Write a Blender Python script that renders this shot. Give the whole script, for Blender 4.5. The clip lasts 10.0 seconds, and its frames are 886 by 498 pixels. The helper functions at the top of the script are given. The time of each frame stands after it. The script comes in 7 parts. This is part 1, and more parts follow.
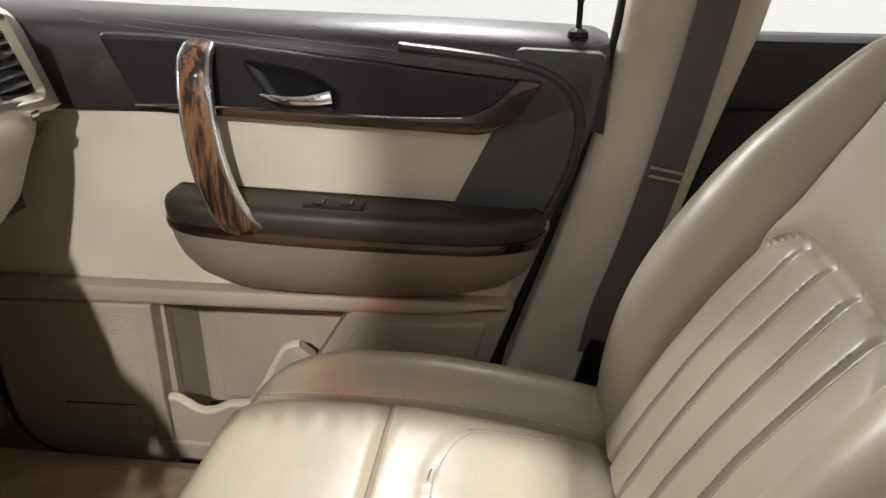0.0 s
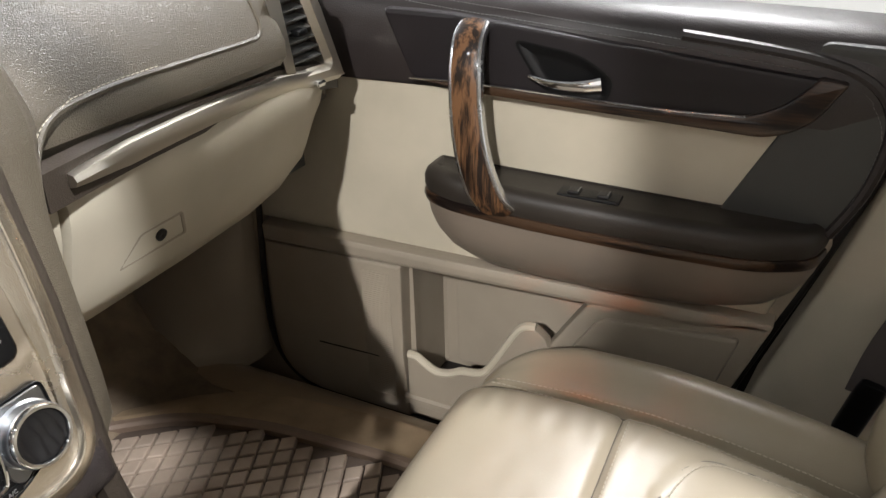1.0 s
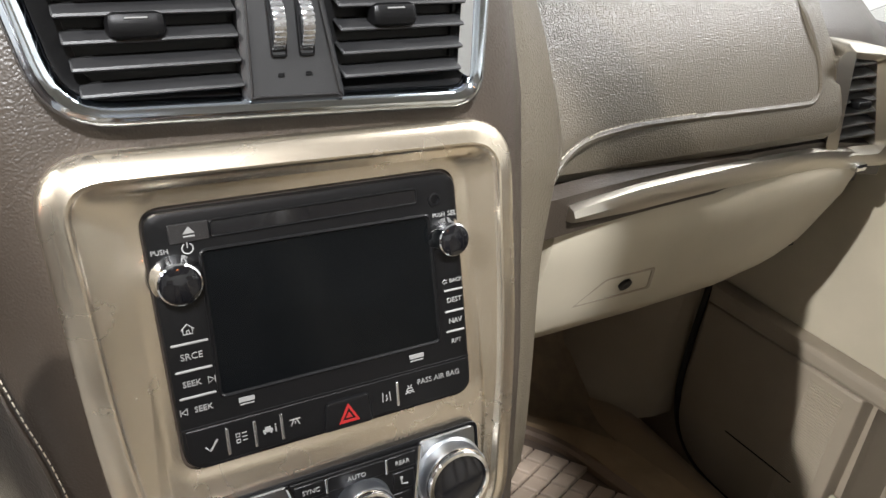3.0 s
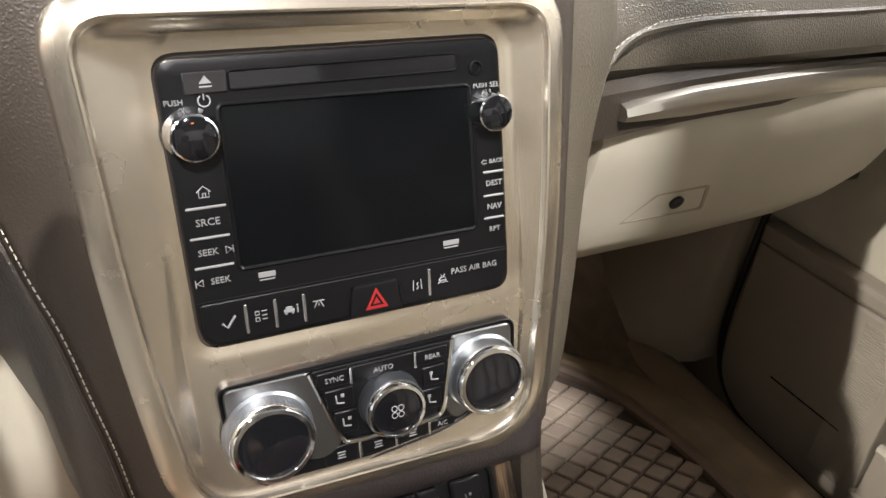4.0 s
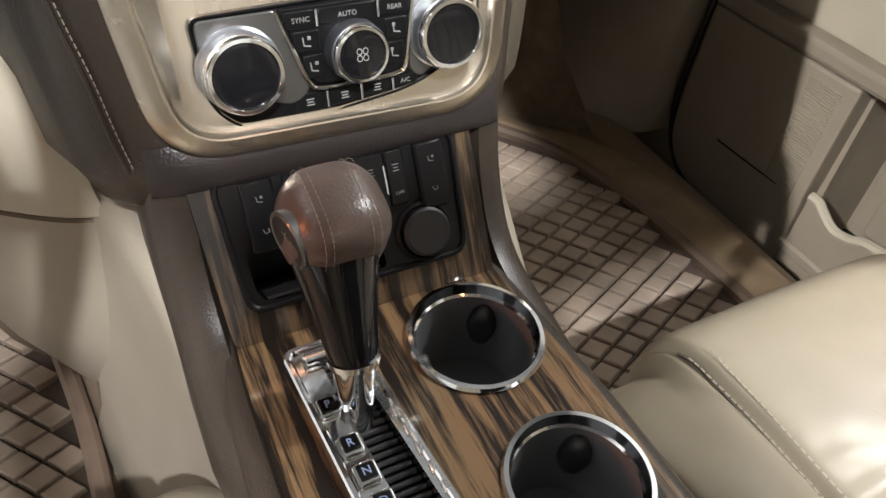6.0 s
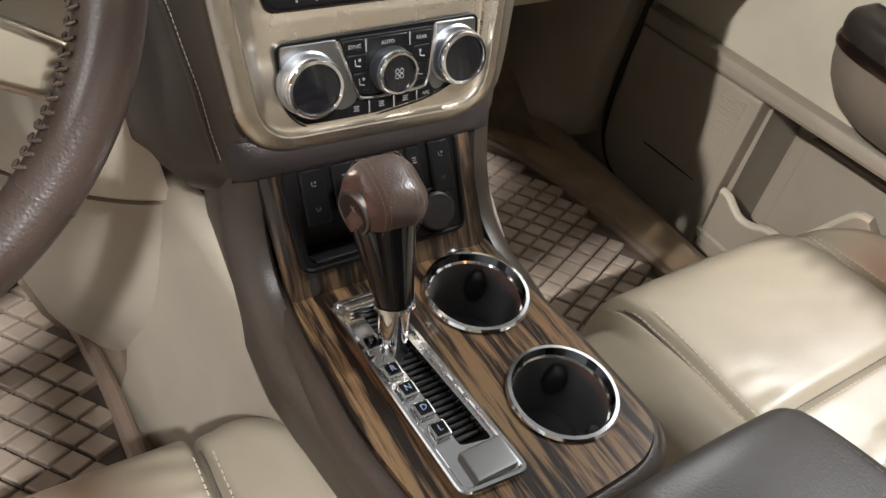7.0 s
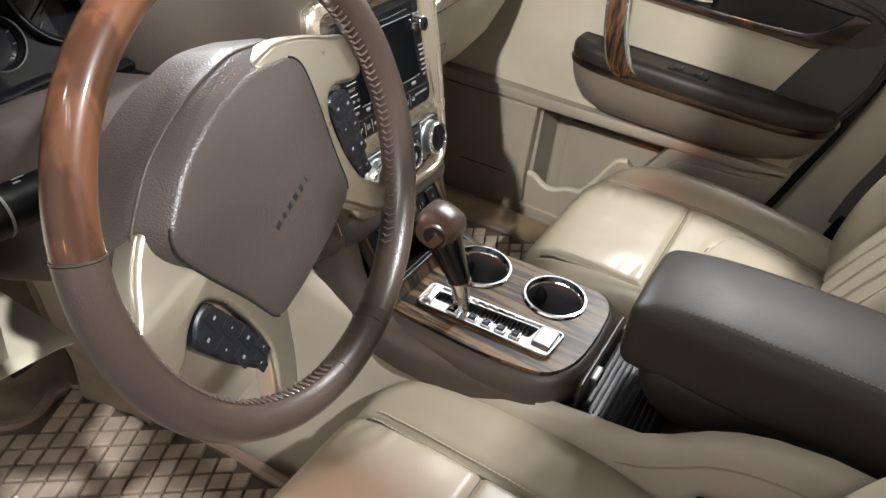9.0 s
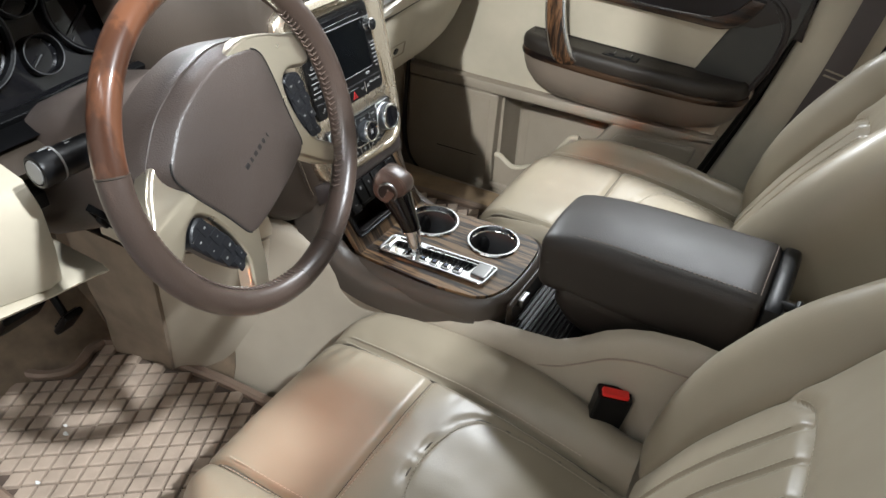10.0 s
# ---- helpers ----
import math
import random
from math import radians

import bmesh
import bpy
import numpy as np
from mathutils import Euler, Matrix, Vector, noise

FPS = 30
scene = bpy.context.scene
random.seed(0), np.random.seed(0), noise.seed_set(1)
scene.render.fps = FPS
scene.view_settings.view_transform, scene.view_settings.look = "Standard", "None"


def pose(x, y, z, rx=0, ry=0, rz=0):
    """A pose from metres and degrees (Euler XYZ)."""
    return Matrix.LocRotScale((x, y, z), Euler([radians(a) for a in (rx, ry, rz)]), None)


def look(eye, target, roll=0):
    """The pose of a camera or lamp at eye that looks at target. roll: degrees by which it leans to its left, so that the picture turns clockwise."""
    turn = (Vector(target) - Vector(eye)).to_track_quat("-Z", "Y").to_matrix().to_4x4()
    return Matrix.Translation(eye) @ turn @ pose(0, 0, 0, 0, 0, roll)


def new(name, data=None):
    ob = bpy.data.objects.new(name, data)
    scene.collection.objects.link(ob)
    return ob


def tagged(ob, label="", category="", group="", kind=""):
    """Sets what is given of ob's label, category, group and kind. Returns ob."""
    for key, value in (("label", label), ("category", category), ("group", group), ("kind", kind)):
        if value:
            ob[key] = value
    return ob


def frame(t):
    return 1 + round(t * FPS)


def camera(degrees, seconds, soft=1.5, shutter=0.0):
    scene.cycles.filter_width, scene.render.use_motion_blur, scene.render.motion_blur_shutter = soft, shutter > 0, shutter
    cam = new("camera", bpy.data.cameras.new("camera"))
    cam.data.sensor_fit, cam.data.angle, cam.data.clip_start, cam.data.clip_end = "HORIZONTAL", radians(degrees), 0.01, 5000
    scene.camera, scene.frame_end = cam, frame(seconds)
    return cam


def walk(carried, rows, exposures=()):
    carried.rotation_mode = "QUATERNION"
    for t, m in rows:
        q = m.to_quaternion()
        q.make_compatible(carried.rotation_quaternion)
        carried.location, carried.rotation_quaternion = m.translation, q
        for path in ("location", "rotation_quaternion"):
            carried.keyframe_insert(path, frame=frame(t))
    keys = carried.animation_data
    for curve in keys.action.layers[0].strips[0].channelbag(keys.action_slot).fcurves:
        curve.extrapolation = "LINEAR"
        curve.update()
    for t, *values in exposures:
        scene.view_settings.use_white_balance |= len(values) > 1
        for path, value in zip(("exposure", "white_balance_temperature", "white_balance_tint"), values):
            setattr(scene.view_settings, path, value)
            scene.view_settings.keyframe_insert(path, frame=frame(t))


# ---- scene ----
cam = camera(61.5, 10.0)
PATH = [
    (0, (0.072, -0.206, 0.862), (-0.128, 1.596, 0.019), 0.4),
    (0.5, (0.049, -0.195, 0.875), (-0.435, 1.527, -0.021), -1.7),
    (1, (0.045, -0.167, 0.894), (-0.743, 1.408, -0.053), -1.5),
    (1.5, (0.012, -0.146, 0.88), (-1.07, 1.245, -0.067), 0.8),
    (2, (-0.031, -0.142, 0.89), (-1.364, 1.013, -0.053), 2.1),
    (2.5, (-0.058, -0.137, 0.906), (-1.556, 0.815, -0.016), 1.8),
    (2.7, (-0.068, -0.134, 0.91), (-1.592, 0.774, -0.014), 2.6),
    (3.8, (-0.087, -0.121, 0.852), (-1.635, 0.637, -0.163), 3.7),
    (4, (-0.086, -0.121, 0.845), (-1.621, 0.624, -0.199), 3.7),
    (4.5, (-0.089, -0.125, 0.817), (-1.568, 0.601, -0.316), 4.3),
    (5, (-0.077, -0.128, 0.792), (-1.471, 0.583, -0.453), 4.5),
    (5.5, (-0.054, -0.135, 0.776), (-1.35, 0.585, -0.567), 5.3),
    (6, (-0.004, -0.156, 0.773), (-1.243, 0.591, -0.608), 6.2),
    (6.2, (0.016, -0.176, 0.778), (-1.205, 0.607, -0.599), 7.0),
    (7.3, (0.068, -0.331, 0.881), (-1.045, 0.653, -0.458), 12.5),
    (7.5, (0.069, -0.373, 0.905), (-1.028, 0.654, -0.414), 12.8),
    (8, (0.051, -0.527, 0.979), (-0.993, 0.642, -0.264), 11.8),
    (8.5, (0.04, -0.665, 1.029), (-0.867, 0.658, -0.165), 9.6),
    (9, (0.068, -0.758, 1.056), (-0.654, 0.666, -0.148), 6.7),
    (9.5, (0.196, -0.85, 1.086), (-0.517, 0.546, -0.156), 4.2),
    (10, (0.275, -0.918, 1.136), (-0.496, 0.491, -0.055), 2.9),
]
walk(cam, [(t, look(eye, target, roll)) for t, eye, target, roll in PATH],
     [(0, 0.03, 6500, 12), (1, -0.04, 6500, 12), (2, 0.07, 6500, 11), (2.7, 0.05, 6500, 11), (4.5, 0.06, 6620, 13), (5.5, 0.06, 6580, 12), (6.2, 0.06, 6480, 11), (7.5, -0.08, 6470, 12), (8.5, -0.08, 6520, 12), (9.5, 0.11, 6330, 9), (10, 0.05, 6180, 8)])

# ---- light ----
world = bpy.data.worlds.new("world")
scene.world = world
world.use_nodes = True
world.node_tree.nodes["Background"].inputs[0].default_value = (0.9, 0.95, 1.0, 1)
world.node_tree.nodes["Background"].inputs[1].default_value = 0.19
scene.view_settings.exposure = 0.0


def lamp(name, eye, target, power, size, colour=(1, 1, 1), size_y=None):
    d = bpy.data.lights.new(name, "AREA")
    d.energy, d.color, d.size = power, colour, size
    if size_y:
        d.shape, d.size_y = "RECTANGLE", size_y
    ob = new(name, d)
    ob.matrix_basis = look(eye, target)
    return tagged(ob, category="lamp", kind="structure")


lamp("area_lamp", (2.62, -0.78, 4.10), (-0.4, -0.1, 0.4), 430, 0.16, (0.96, 0.985, 1.0))
lamp("area_lamp", (-4.0, 2.4, 3.0), (0.2, 0.1, 0.6), 230, 0.5, (0.97, 0.99, 1.0))
lamp("area_lamp", (-0.35, 3.20, 3.86), (-0.1, 0.3, 0.4), 165, 0.30, (0.98, 0.99, 1.0))
# added soft fill for the driver side, no such fitting known
lamp("fill_lamp", (0.3, -3.2, 4.5), (0.0, 0.1, 0.5), 14, 2.4, (0.97, 0.985, 1.0), 0.35)
# added only to brighten the wall beyond the passenger window
lamp("area_lamp", (0.4, 2.5, 4.6), (0.4, 3.6, 1.2), 40, 0.8, (1.0, 0.99, 0.95))
# added front-left fill that lifts the seat backs and cushions
lamp("area_lamp", (-1.6, -2.8, 3.7), (0.1, 0.0, 0.6), 16, 0.30, (0.93, 0.98, 1.0))
lamp("warm_lamp", (-0.2, -2.6, 1.0), (-0.3, 0.0, 0.5), 1.8, 0.13, (1.0, 0.30, 0.10))
lamp("warm_lamp", (2.4, 0.12, 2.75), (-0.42, -0.08, 0.6), 10, 0.30, (1.0, 0.30, 0.09))
# added narrow spot, its cone cut to light the door and spare the seat
beam = bpy.data.lights.new("door_light_spot", "SPOT")
beam.energy, beam.color, beam.shadow_soft_size, beam.spot_size, beam.spot_blend = 1350, (1.0, 0.99, 0.955), 0.045, radians(8.9), 0.22
beam_ob = new("door_light_spot", beam)
beam_ob.matrix_basis = look((0.62, -4.0, 3.50), (-0.575, 0.775, 0.41))
tagged(beam_ob, category="lamp", kind="structure")
# added spots that throw orange patches on the driver cushion and far bolster
for eye, target, power, cone in (((-1.0, -3.2, 3.4), (-0.215, -0.405, 0.29), 620, 3.6), ((-0.55, -2.75, 1.15), (-0.16, 0.55, 0.32), 130, 6.5)):
    glow = bpy.data.lights.new("warm_patch_spot", "SPOT")
    glow.energy, glow.color, glow.shadow_soft_size, glow.spot_size, glow.spot_blend = power, (1.0, 0.26, 0.08), 0.05, radians(cone), 1.0
    glow_ob = new("warm_patch_spot", glow)
    glow_ob.matrix_basis = look(eye, target)
    tagged(glow_ob, category="lamp", kind="structure")
# added lamps: fill bounced off the west wall, reflections from the south wall
lamp("bounce_lamp", (-0.6, -3.4, 4.4), (-0.9, -6.0, 1.2), 50, 2.0, (1.0, 0.97, 0.92), 0.3)
lamp("bounce_lamp", (4.2, 0.3, 4.3), (7.0, 0.9, 1.4), 100, 1.0, (1.0, 0.98, 0.94), 0.3)


# ---- materials ----
def material(name, base, rough=0.5, metal=0.0, var=0.12, var_scale=6.0, grain=0.0, grain_scale=900.0,
             wear=0.0, coat=0.0, kind="noise", spec=0.5):
    """A surface with slow colour variation, roughness variation and a fine grain."""
    m = bpy.data.materials.new(name)
    m.use_nodes = True
    nt = m.node_tree
    n, link = nt.nodes, nt.links
    b = n["Principled BSDF"]
    co = n.new("ShaderNodeTexCoord")
    big = n.new("ShaderNodeTexNoise")
    big.inputs["Scale"].default_value, big.inputs["Detail"].default_value = var_scale, 6
    link.new(co.outputs["Object"], big.inputs["Vector"])
    ramp = n.new("ShaderNodeValToRGB")
    lo = [c * (1 - var) for c in base]
    hi = [min(1, c * (1 + var)) for c in base]
    ramp.color_ramp.elements[0].position, ramp.color_ramp.elements[1].position = 0.3, 0.7
    ramp.color_ramp.elements[0].color, ramp.color_ramp.elements[1].color = (*lo, 1), (*hi, 1)
    link.new(big.outputs["Fac"], ramp.inputs["Fac"])
    link.new(ramp.outputs["Color"], b.inputs["Base Color"])
    smudge = n.new("ShaderNodeTexNoise")
    smudge.inputs["Scale"].default_value, smudge.inputs["Detail"].default_value = var_scale * 5, 8
    link.new(co.outputs["Object"], smudge.inputs["Vector"])
    rr_ = n.new("ShaderNodeMapRange")
    rr_.inputs["To Min"].default_value = max(0.03, rough - 0.5 * rough * (0.12 + 0.5 * wear))
    rr_.inputs["To Max"].default_value = min(1.0, rough + 0.5 * rough * (0.12 + 0.5 * wear))
    link.new(smudge.outputs["Fac"], rr_.inputs["Value"])
    link.new(rr_.outputs["Result"], b.inputs["Roughness"])
    b.inputs["Metallic"].default_value = metal
    b.inputs["Coat Weight"].default_value = coat
    b.inputs["Coat Roughness"].default_value = 0.06
    b.inputs["Specular IOR Level"].default_value = spec
    if grain:
        bump = n.new("ShaderNodeBump")
        bump.inputs["Strength"].default_value, bump.inputs["Distance"].default_value = grain, 0.0006
        if kind == "leather":
            tex = n.new("ShaderNodeTexVoronoi")
            tex.feature = "SMOOTH_F1"
            tex.inputs["Scale"].default_value = grain_scale
            link.new(co.outputs["Object"], tex.inputs["Vector"])
            link.new(tex.outputs["Distance"], bump.inputs["Height"])
        else:
            tex = n.new("ShaderNodeTexNoise")
            tex.inputs["Scale"].default_value, tex.inputs["Detail"].default_value = grain_scale, 3
            link.new(co.outputs["Object"], tex.inputs["Vector"])
            link.new(tex.outputs["Fac"], bump.inputs["Height"])
        link.new(bump.outputs["Normal"], b.inputs["Normal"])
    return m


def zebra_wood(name, dark, light, axis, scale=62.0):
    """Lacquered zebrano: long fine streaks along one axis."""
    m = bpy.data.materials.new(name)
    m.use_nodes = True
    nt = m.node_tree
    n, link = nt.nodes, nt.links
    b = n["Principled BSDF"]
    co = n.new("ShaderNodeTexCoord")
    mp = n.new("ShaderNodeMapping")
    sc = [1.0, 1.0, 1.0]
    for k in (axis if isinstance(axis, tuple) else (axis,)):
        sc[k] = 0.07
    mp.inputs["Scale"].default_value = sc
    link.new(co.outputs["Object"], mp.inputs["Vector"])
    a = n.new("ShaderNodeTexNoise")
    a.inputs["Scale"].default_value, a.inputs["Detail"].default_value, a.inputs["Distortion"].default_value = scale, 4, 0.5
    link.new(mp.outputs["Vector"], a.inputs["Vector"])
    c = n.new("ShaderNodeTexNoise")
    c.inputs["Scale"].default_value, c.inputs["Detail"].default_value = scale * 5, 3
    link.new(mp.outputs["Vector"], c.inputs["Vector"])
    mix = n.new("ShaderNodeMath")
    mix.operation = "MULTIPLY_ADD"
    mix.inputs[1].default_value = 0.35
    link.new(c.outputs["Fac"], mix.inputs[0])
    link.new(a.outputs["Fac"], mix.inputs[2])
    ramp = n.new("ShaderNodeValToRGB")
    e = ramp.color_ramp.elements
    e[0].position, e[1].position = 0.60, 0.76
    e[0].color, e[1].color = (*dark, 1), (*light, 1)
    k = e.new(0.68)
    k.color = (*[(p * 0.55 + q * 0.45) for p, q in zip(dark, light)], 1)
    link.new(mix.outputs[0], ramp.inputs["Fac"])
    link.new(ramp.outputs["Color"], b.inputs["Base Color"])
    b.inputs["Roughness"].default_value = 0.35
    b.inputs["Coat Weight"].default_value = 0.55
    b.inputs["Coat Roughness"].default_value = 0.07
    b.inputs["Specular IOR Level"].default_value = 0.2
    return m


def brushed(name, base, rough, axis):
    m = material(name, base, rough, 1.0, 0.05, 5.0)
    nt = m.node_tree
    n, link = nt.nodes, nt.links
    b = n["Principled BSDF"]
    co = n.new("ShaderNodeTexCoord")
    mp = n.new("ShaderNodeMapping")
    sc = [500.0, 500.0, 500.0]
    sc[axis] = 6.0
    mp.inputs["Scale"].default_value = sc
    link.new(co.outputs["Object"], mp.inputs["Vector"])
    tx = n.new("ShaderNodeTexNoise")
    tx.inputs["Scale"].default_value = 1.5
    link.new(mp.outputs["Vector"], tx.inputs["Vector"])
    bump = n.new("ShaderNodeBump")
    bump.inputs["Strength"].default_value, bump.inputs["Distance"].default_value = 0.10, 0.0002
    link.new(tx.outputs["Fac"], bump.inputs["Height"])
    link.new(bump.outputs["Normal"], b.inputs["Normal"])
    return m


CREAM = material("cream_plastic", (0.46, 0.412, 0.322), 0.48, grain=0.25, grain_scale=1400)
TAUPE = material("taupe_plastic", (0.285, 0.242, 0.190), 0.5, grain=0.3, grain_scale=1400)
SEAT = material("seat_leather", (0.258, 0.219, 0.160), 0.36, var=0.09, grain=0.12, grain_scale=520, kind="leather", wear=0.3)
CUPM = material("cup_plastic", (0.115, 0.117, 0.121), 0.42, grain=0.2, grain_scale=900)
SEAM = material("seat_seam", (0.085, 0.070, 0.052), 0.6)
SEAT_THREAD = material("seat_thread", (0.38, 0.335, 0.26), 0.7)
RIM_THREAD = material("rim_thread", (0.085, 0.062, 0.052), 0.22)
BROWN_THREAD = material("brown_thread", (0.24, 0.19, 0.155), 0.7)
SEAT_SIDE = material("seat_side_leather", (0.28, 0.24, 0.185), 0.38, var=0.08, grain=0.25, grain_scale=700, kind="leather", wear=0.4)
BROWN = material("brown_soft_plastic", (0.045, 0.035, 0.027), 0.38, grain=0.5, grain_scale=760, kind="leather")
PAD = material("taupe_dash_skin", (0.098, 0.082, 0.059), 0.33, grain=0.9, grain_scale=820, kind="leather")
BROWN_LEATHER = material("brown_leather", (0.050, 0.034, 0.027), 0.34, grain=0.3, grain_scale=620, kind="leather", wear=0.4)
KNOB_LEATHER = material("knob_leather", (0.082, 0.061, 0.052), 0.30, grain=0.35, grain_scale=620, kind="leather", wear=0.5)
HUB = material("airbag_skin", (0.049, 0.037, 0.0315), 0.37, grain=0.6, grain_scale=700, kind="leather", wear=0.5)
POD_KEY = material("blue_black_key", (0.008, 0.0085, 0.0105), 0.36, grain=0.15, grain_scale=1500, spec=0.4)
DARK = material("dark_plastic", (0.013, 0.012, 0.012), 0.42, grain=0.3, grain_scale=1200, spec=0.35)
SLAT = material("slat_plastic", (0.024, 0.024, 0.025), 0.42, grain=0.2, grain_scale=1500)
# paler slat copy, with the light on the side vent put into its colour
LIT_SLAT = material("lit_slat_plastic", (0.10, 0.10, 0.10), 0.4)
DOOR_BROWN = material("door_brown_skin", (0.025, 0.0200, 0.0195), 0.36, grain=0.5, grain_scale=620, kind="leather")
ARM_BROWN = material("armrest_brown", (0.025, 0.0200, 0.0160), 0.48, grain=0.3, grain_scale=620, kind="leather", wear=0.3, spec=0.42)
INSERT = material("door_insert_skin", (0.013, 0.0105, 0.0115), 0.42, grain=0.2, grain_scale=900, spec=0.3)
DOOR_GREY = material("door_grey_skin", (0.040, 0.041, 0.038), 0.5, grain=0.3, grain_scale=900)
BLACK = material("black_plastic", (0.0042, 0.0042, 0.0046), 0.36, grain=0.15, grain_scale=1500, spec=0.22)
GLOSS = material("gloss_black", (0.006, 0.006, 0.007), 0.07, wear=1.0)
SCREEN = material("screen_glass", (0.0025, 0.003, 0.0035), 0.12, wear=0.8, var_scale=9, spec=0.16)
CHROME = material("chrome", (0.88, 0.89, 0.90), 0.09, 1.0, 0.03, wear=0.8)
# chrome tinted blue to stand in for the bluish light it reflects
BLUE_CHROME = material("blue_lit_chrome", (0.74, 0.82, 0.93), 0.10, 1.0, 0.03, wear=0.5)
SATIN = material("satin_silver", (0.68, 0.69, 0.71), 0.26, 1.0, 0.04, wear=0.5)
CHAMP = material("champagne_metal", (0.66, 0.585, 0.475), 0.27, 0.96, 0.02)
TRIM = brushed("brushed_trim", (0.60, 0.56, 0.49), 0.34, 1)
KNURL = material("knurled_silver", (0.42, 0.44, 0.47), 0.34, 1.0, 0.04)
PLATE = material("plate_silver", (0.20, 0.20, 0.195), 0.38, 1.0, 0.04)
CHAMP_P = material("champagne_paint", (0.66, 0.59, 0.47), 0.28, 0.95, 0.015)
GREY = material("grey_print", (0.22, 0.22, 0.215), 0.5)
DIM = material("dim_print", (0.16, 0.16, 0.155), 0.5)
FAINT = material("faint_print", (0.045, 0.045, 0.046), 0.5)
WHITE = material("white_print", (0.75, 0.75, 0.73), 0.6)
RED = material("red_print", (0.24, 0.012, 0.012), 0.4)
RED_BTN = material("red_button", (0.70, 0.02, 0.015), 0.3)
THREAD = material("cream_thread", (0.62, 0.56, 0.46), 0.7)
RUBBER = material("brown_rubber", (0.335, 0.262, 0.203), 0.58, var=0.22, var_scale=14, grain=0.4, grain_scale=800, wear=0.5)
# dark colour puts the grooves' depth shade into the mat base
GROOVE = material("shaded_rubber", (0.085, 0.060, 0.045), 0.7, var=0.3, var_scale=20, grain=0.4, grain_scale=800)
MAT_RIM = material("mat_rim_rubber", (0.200, 0.142, 0.104), 0.55, var=0.2, var_scale=14, grain=0.4, grain_scale=800, wear=0.5)
TUNNEL = material("tunnel_plastic", (0.345, 0.300, 0.236), 0.5, grain=0.35, grain_scale=900, kind="leather")
KEY_PRINT = material("blue_print", (0.26, 0.35, 0.58), 0.5)
CARPET = material("brown_carpet", (0.20, 0.150, 0.102), 0.95, var=0.25, var_scale=25, grain=1.0, grain_scale=1500)
TAN_CARPET = material("tan_carpet", (0.30, 0.215, 0.132), 0.9, var=0.22, var_scale=16, grain=0.8, grain_scale=1500)
# darker brown that paints the dashboard's shade on the side panel
SIDE_SHADE = material("side_shade", (0.215, 0.168, 0.122), 0.9, var=0.15, var_scale=20, grain=0.6, grain_scale=1500)
WEBBING = material("belt_webbing", (0.075, 0.062, 0.060), 0.62, grain=0.6, grain_scale=1500)
WOOD = zebra_wood("zebrano_lacquer", (0.013, 0.0080, 0.0056), (0.200, 0.124, 0.062), (0, 2), 105)
WOOD_D = zebra_wood("door_zebrano", (0.008, 0.005, 0.0045), (0.050, 0.027, 0.015), 0)
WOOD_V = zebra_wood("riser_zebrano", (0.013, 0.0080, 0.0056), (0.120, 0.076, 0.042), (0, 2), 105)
SHROUD = material("shroud_plastic", (0.100, 0.080, 0.070), 0.38, grain=0.55, grain_scale=760, kind="leather")
# browner skin, darkened further for the shade under the armrest
POD = material("shaded_pod_skin", (0.175, 0.142, 0.112), 0.42, grain=0.3, grain_scale=900)
SILL = material("sill_plastic", (0.25, 0.185, 0.12), 0.42, var=0.15, grain=0.3, grain_scale=900)
WOOD_G = zebra_wood("grip_zebrano", (0.014, 0.008, 0.0055), (0.15, 0.075, 0.036), 2, 80)
WOOD_R = zebra_wood("rim_wood", (0.052, 0.021, 0.011), (0.108, 0.044, 0.022), 2, 34)
WALL = material("white_wall_paint", (0.80, 0.80, 0.77), 0.7, var=0.03, var_scale=0.8)
GREYWALL = material("grey_wall_paint", (0.14, 0.14, 0.137), 0.75, var=0.08, var_scale=0.8)
CONCRETE = material("concrete", (0.20, 0.195, 0.185), 0.7, var=0.15, var_scale=1.5)
HEADLINER = material("headliner_cloth", (0.32, 0.29, 0.24), 0.95, grain=0.4)


# ---- mesh helpers ----
from mathutils import noise
from mathutils.geometry import tessellate_polygon


def part(name, bm, mat, parent=None, label="", m=None, smooth=38, recalc=True):
    """One mesh object from a bmesh, under a thing or a part."""
    if m is not None:
        bm.transform(m)
    if recalc:
        bmesh.ops.recalc_face_normals(bm, faces=bm.faces)
    me = bpy.data.meshes.new(name)
    bm.to_mesh(me)
    bm.free()
    me.materials.append(mat)
    me.shade_smooth()
    me.set_sharp_from_angle(angle=radians(smooth))
    ob = new(name, me)
    if len(me.polygons) > 12 and smooth < 80:
        wn = ob.modifiers.new("even_normals", "WEIGHTED_NORMAL")
        wn.keep_sharp, wn.weight = True, 80
    if parent is not None:
        ob.parent = parent
        if parent.type == "EMPTY":
            ob.matrix_parent_inverse = parent.matrix_basis.inverted()
    if label:
        ob["label"] = label
    return ob


def thing(name, base, label, category, group="", kind=""):
    ob = new(name)
    ob.empty_display_size = 0.05
    ob.matrix_basis = Matrix.Translation(base)
    return tagged(ob, label, category, group, kind)


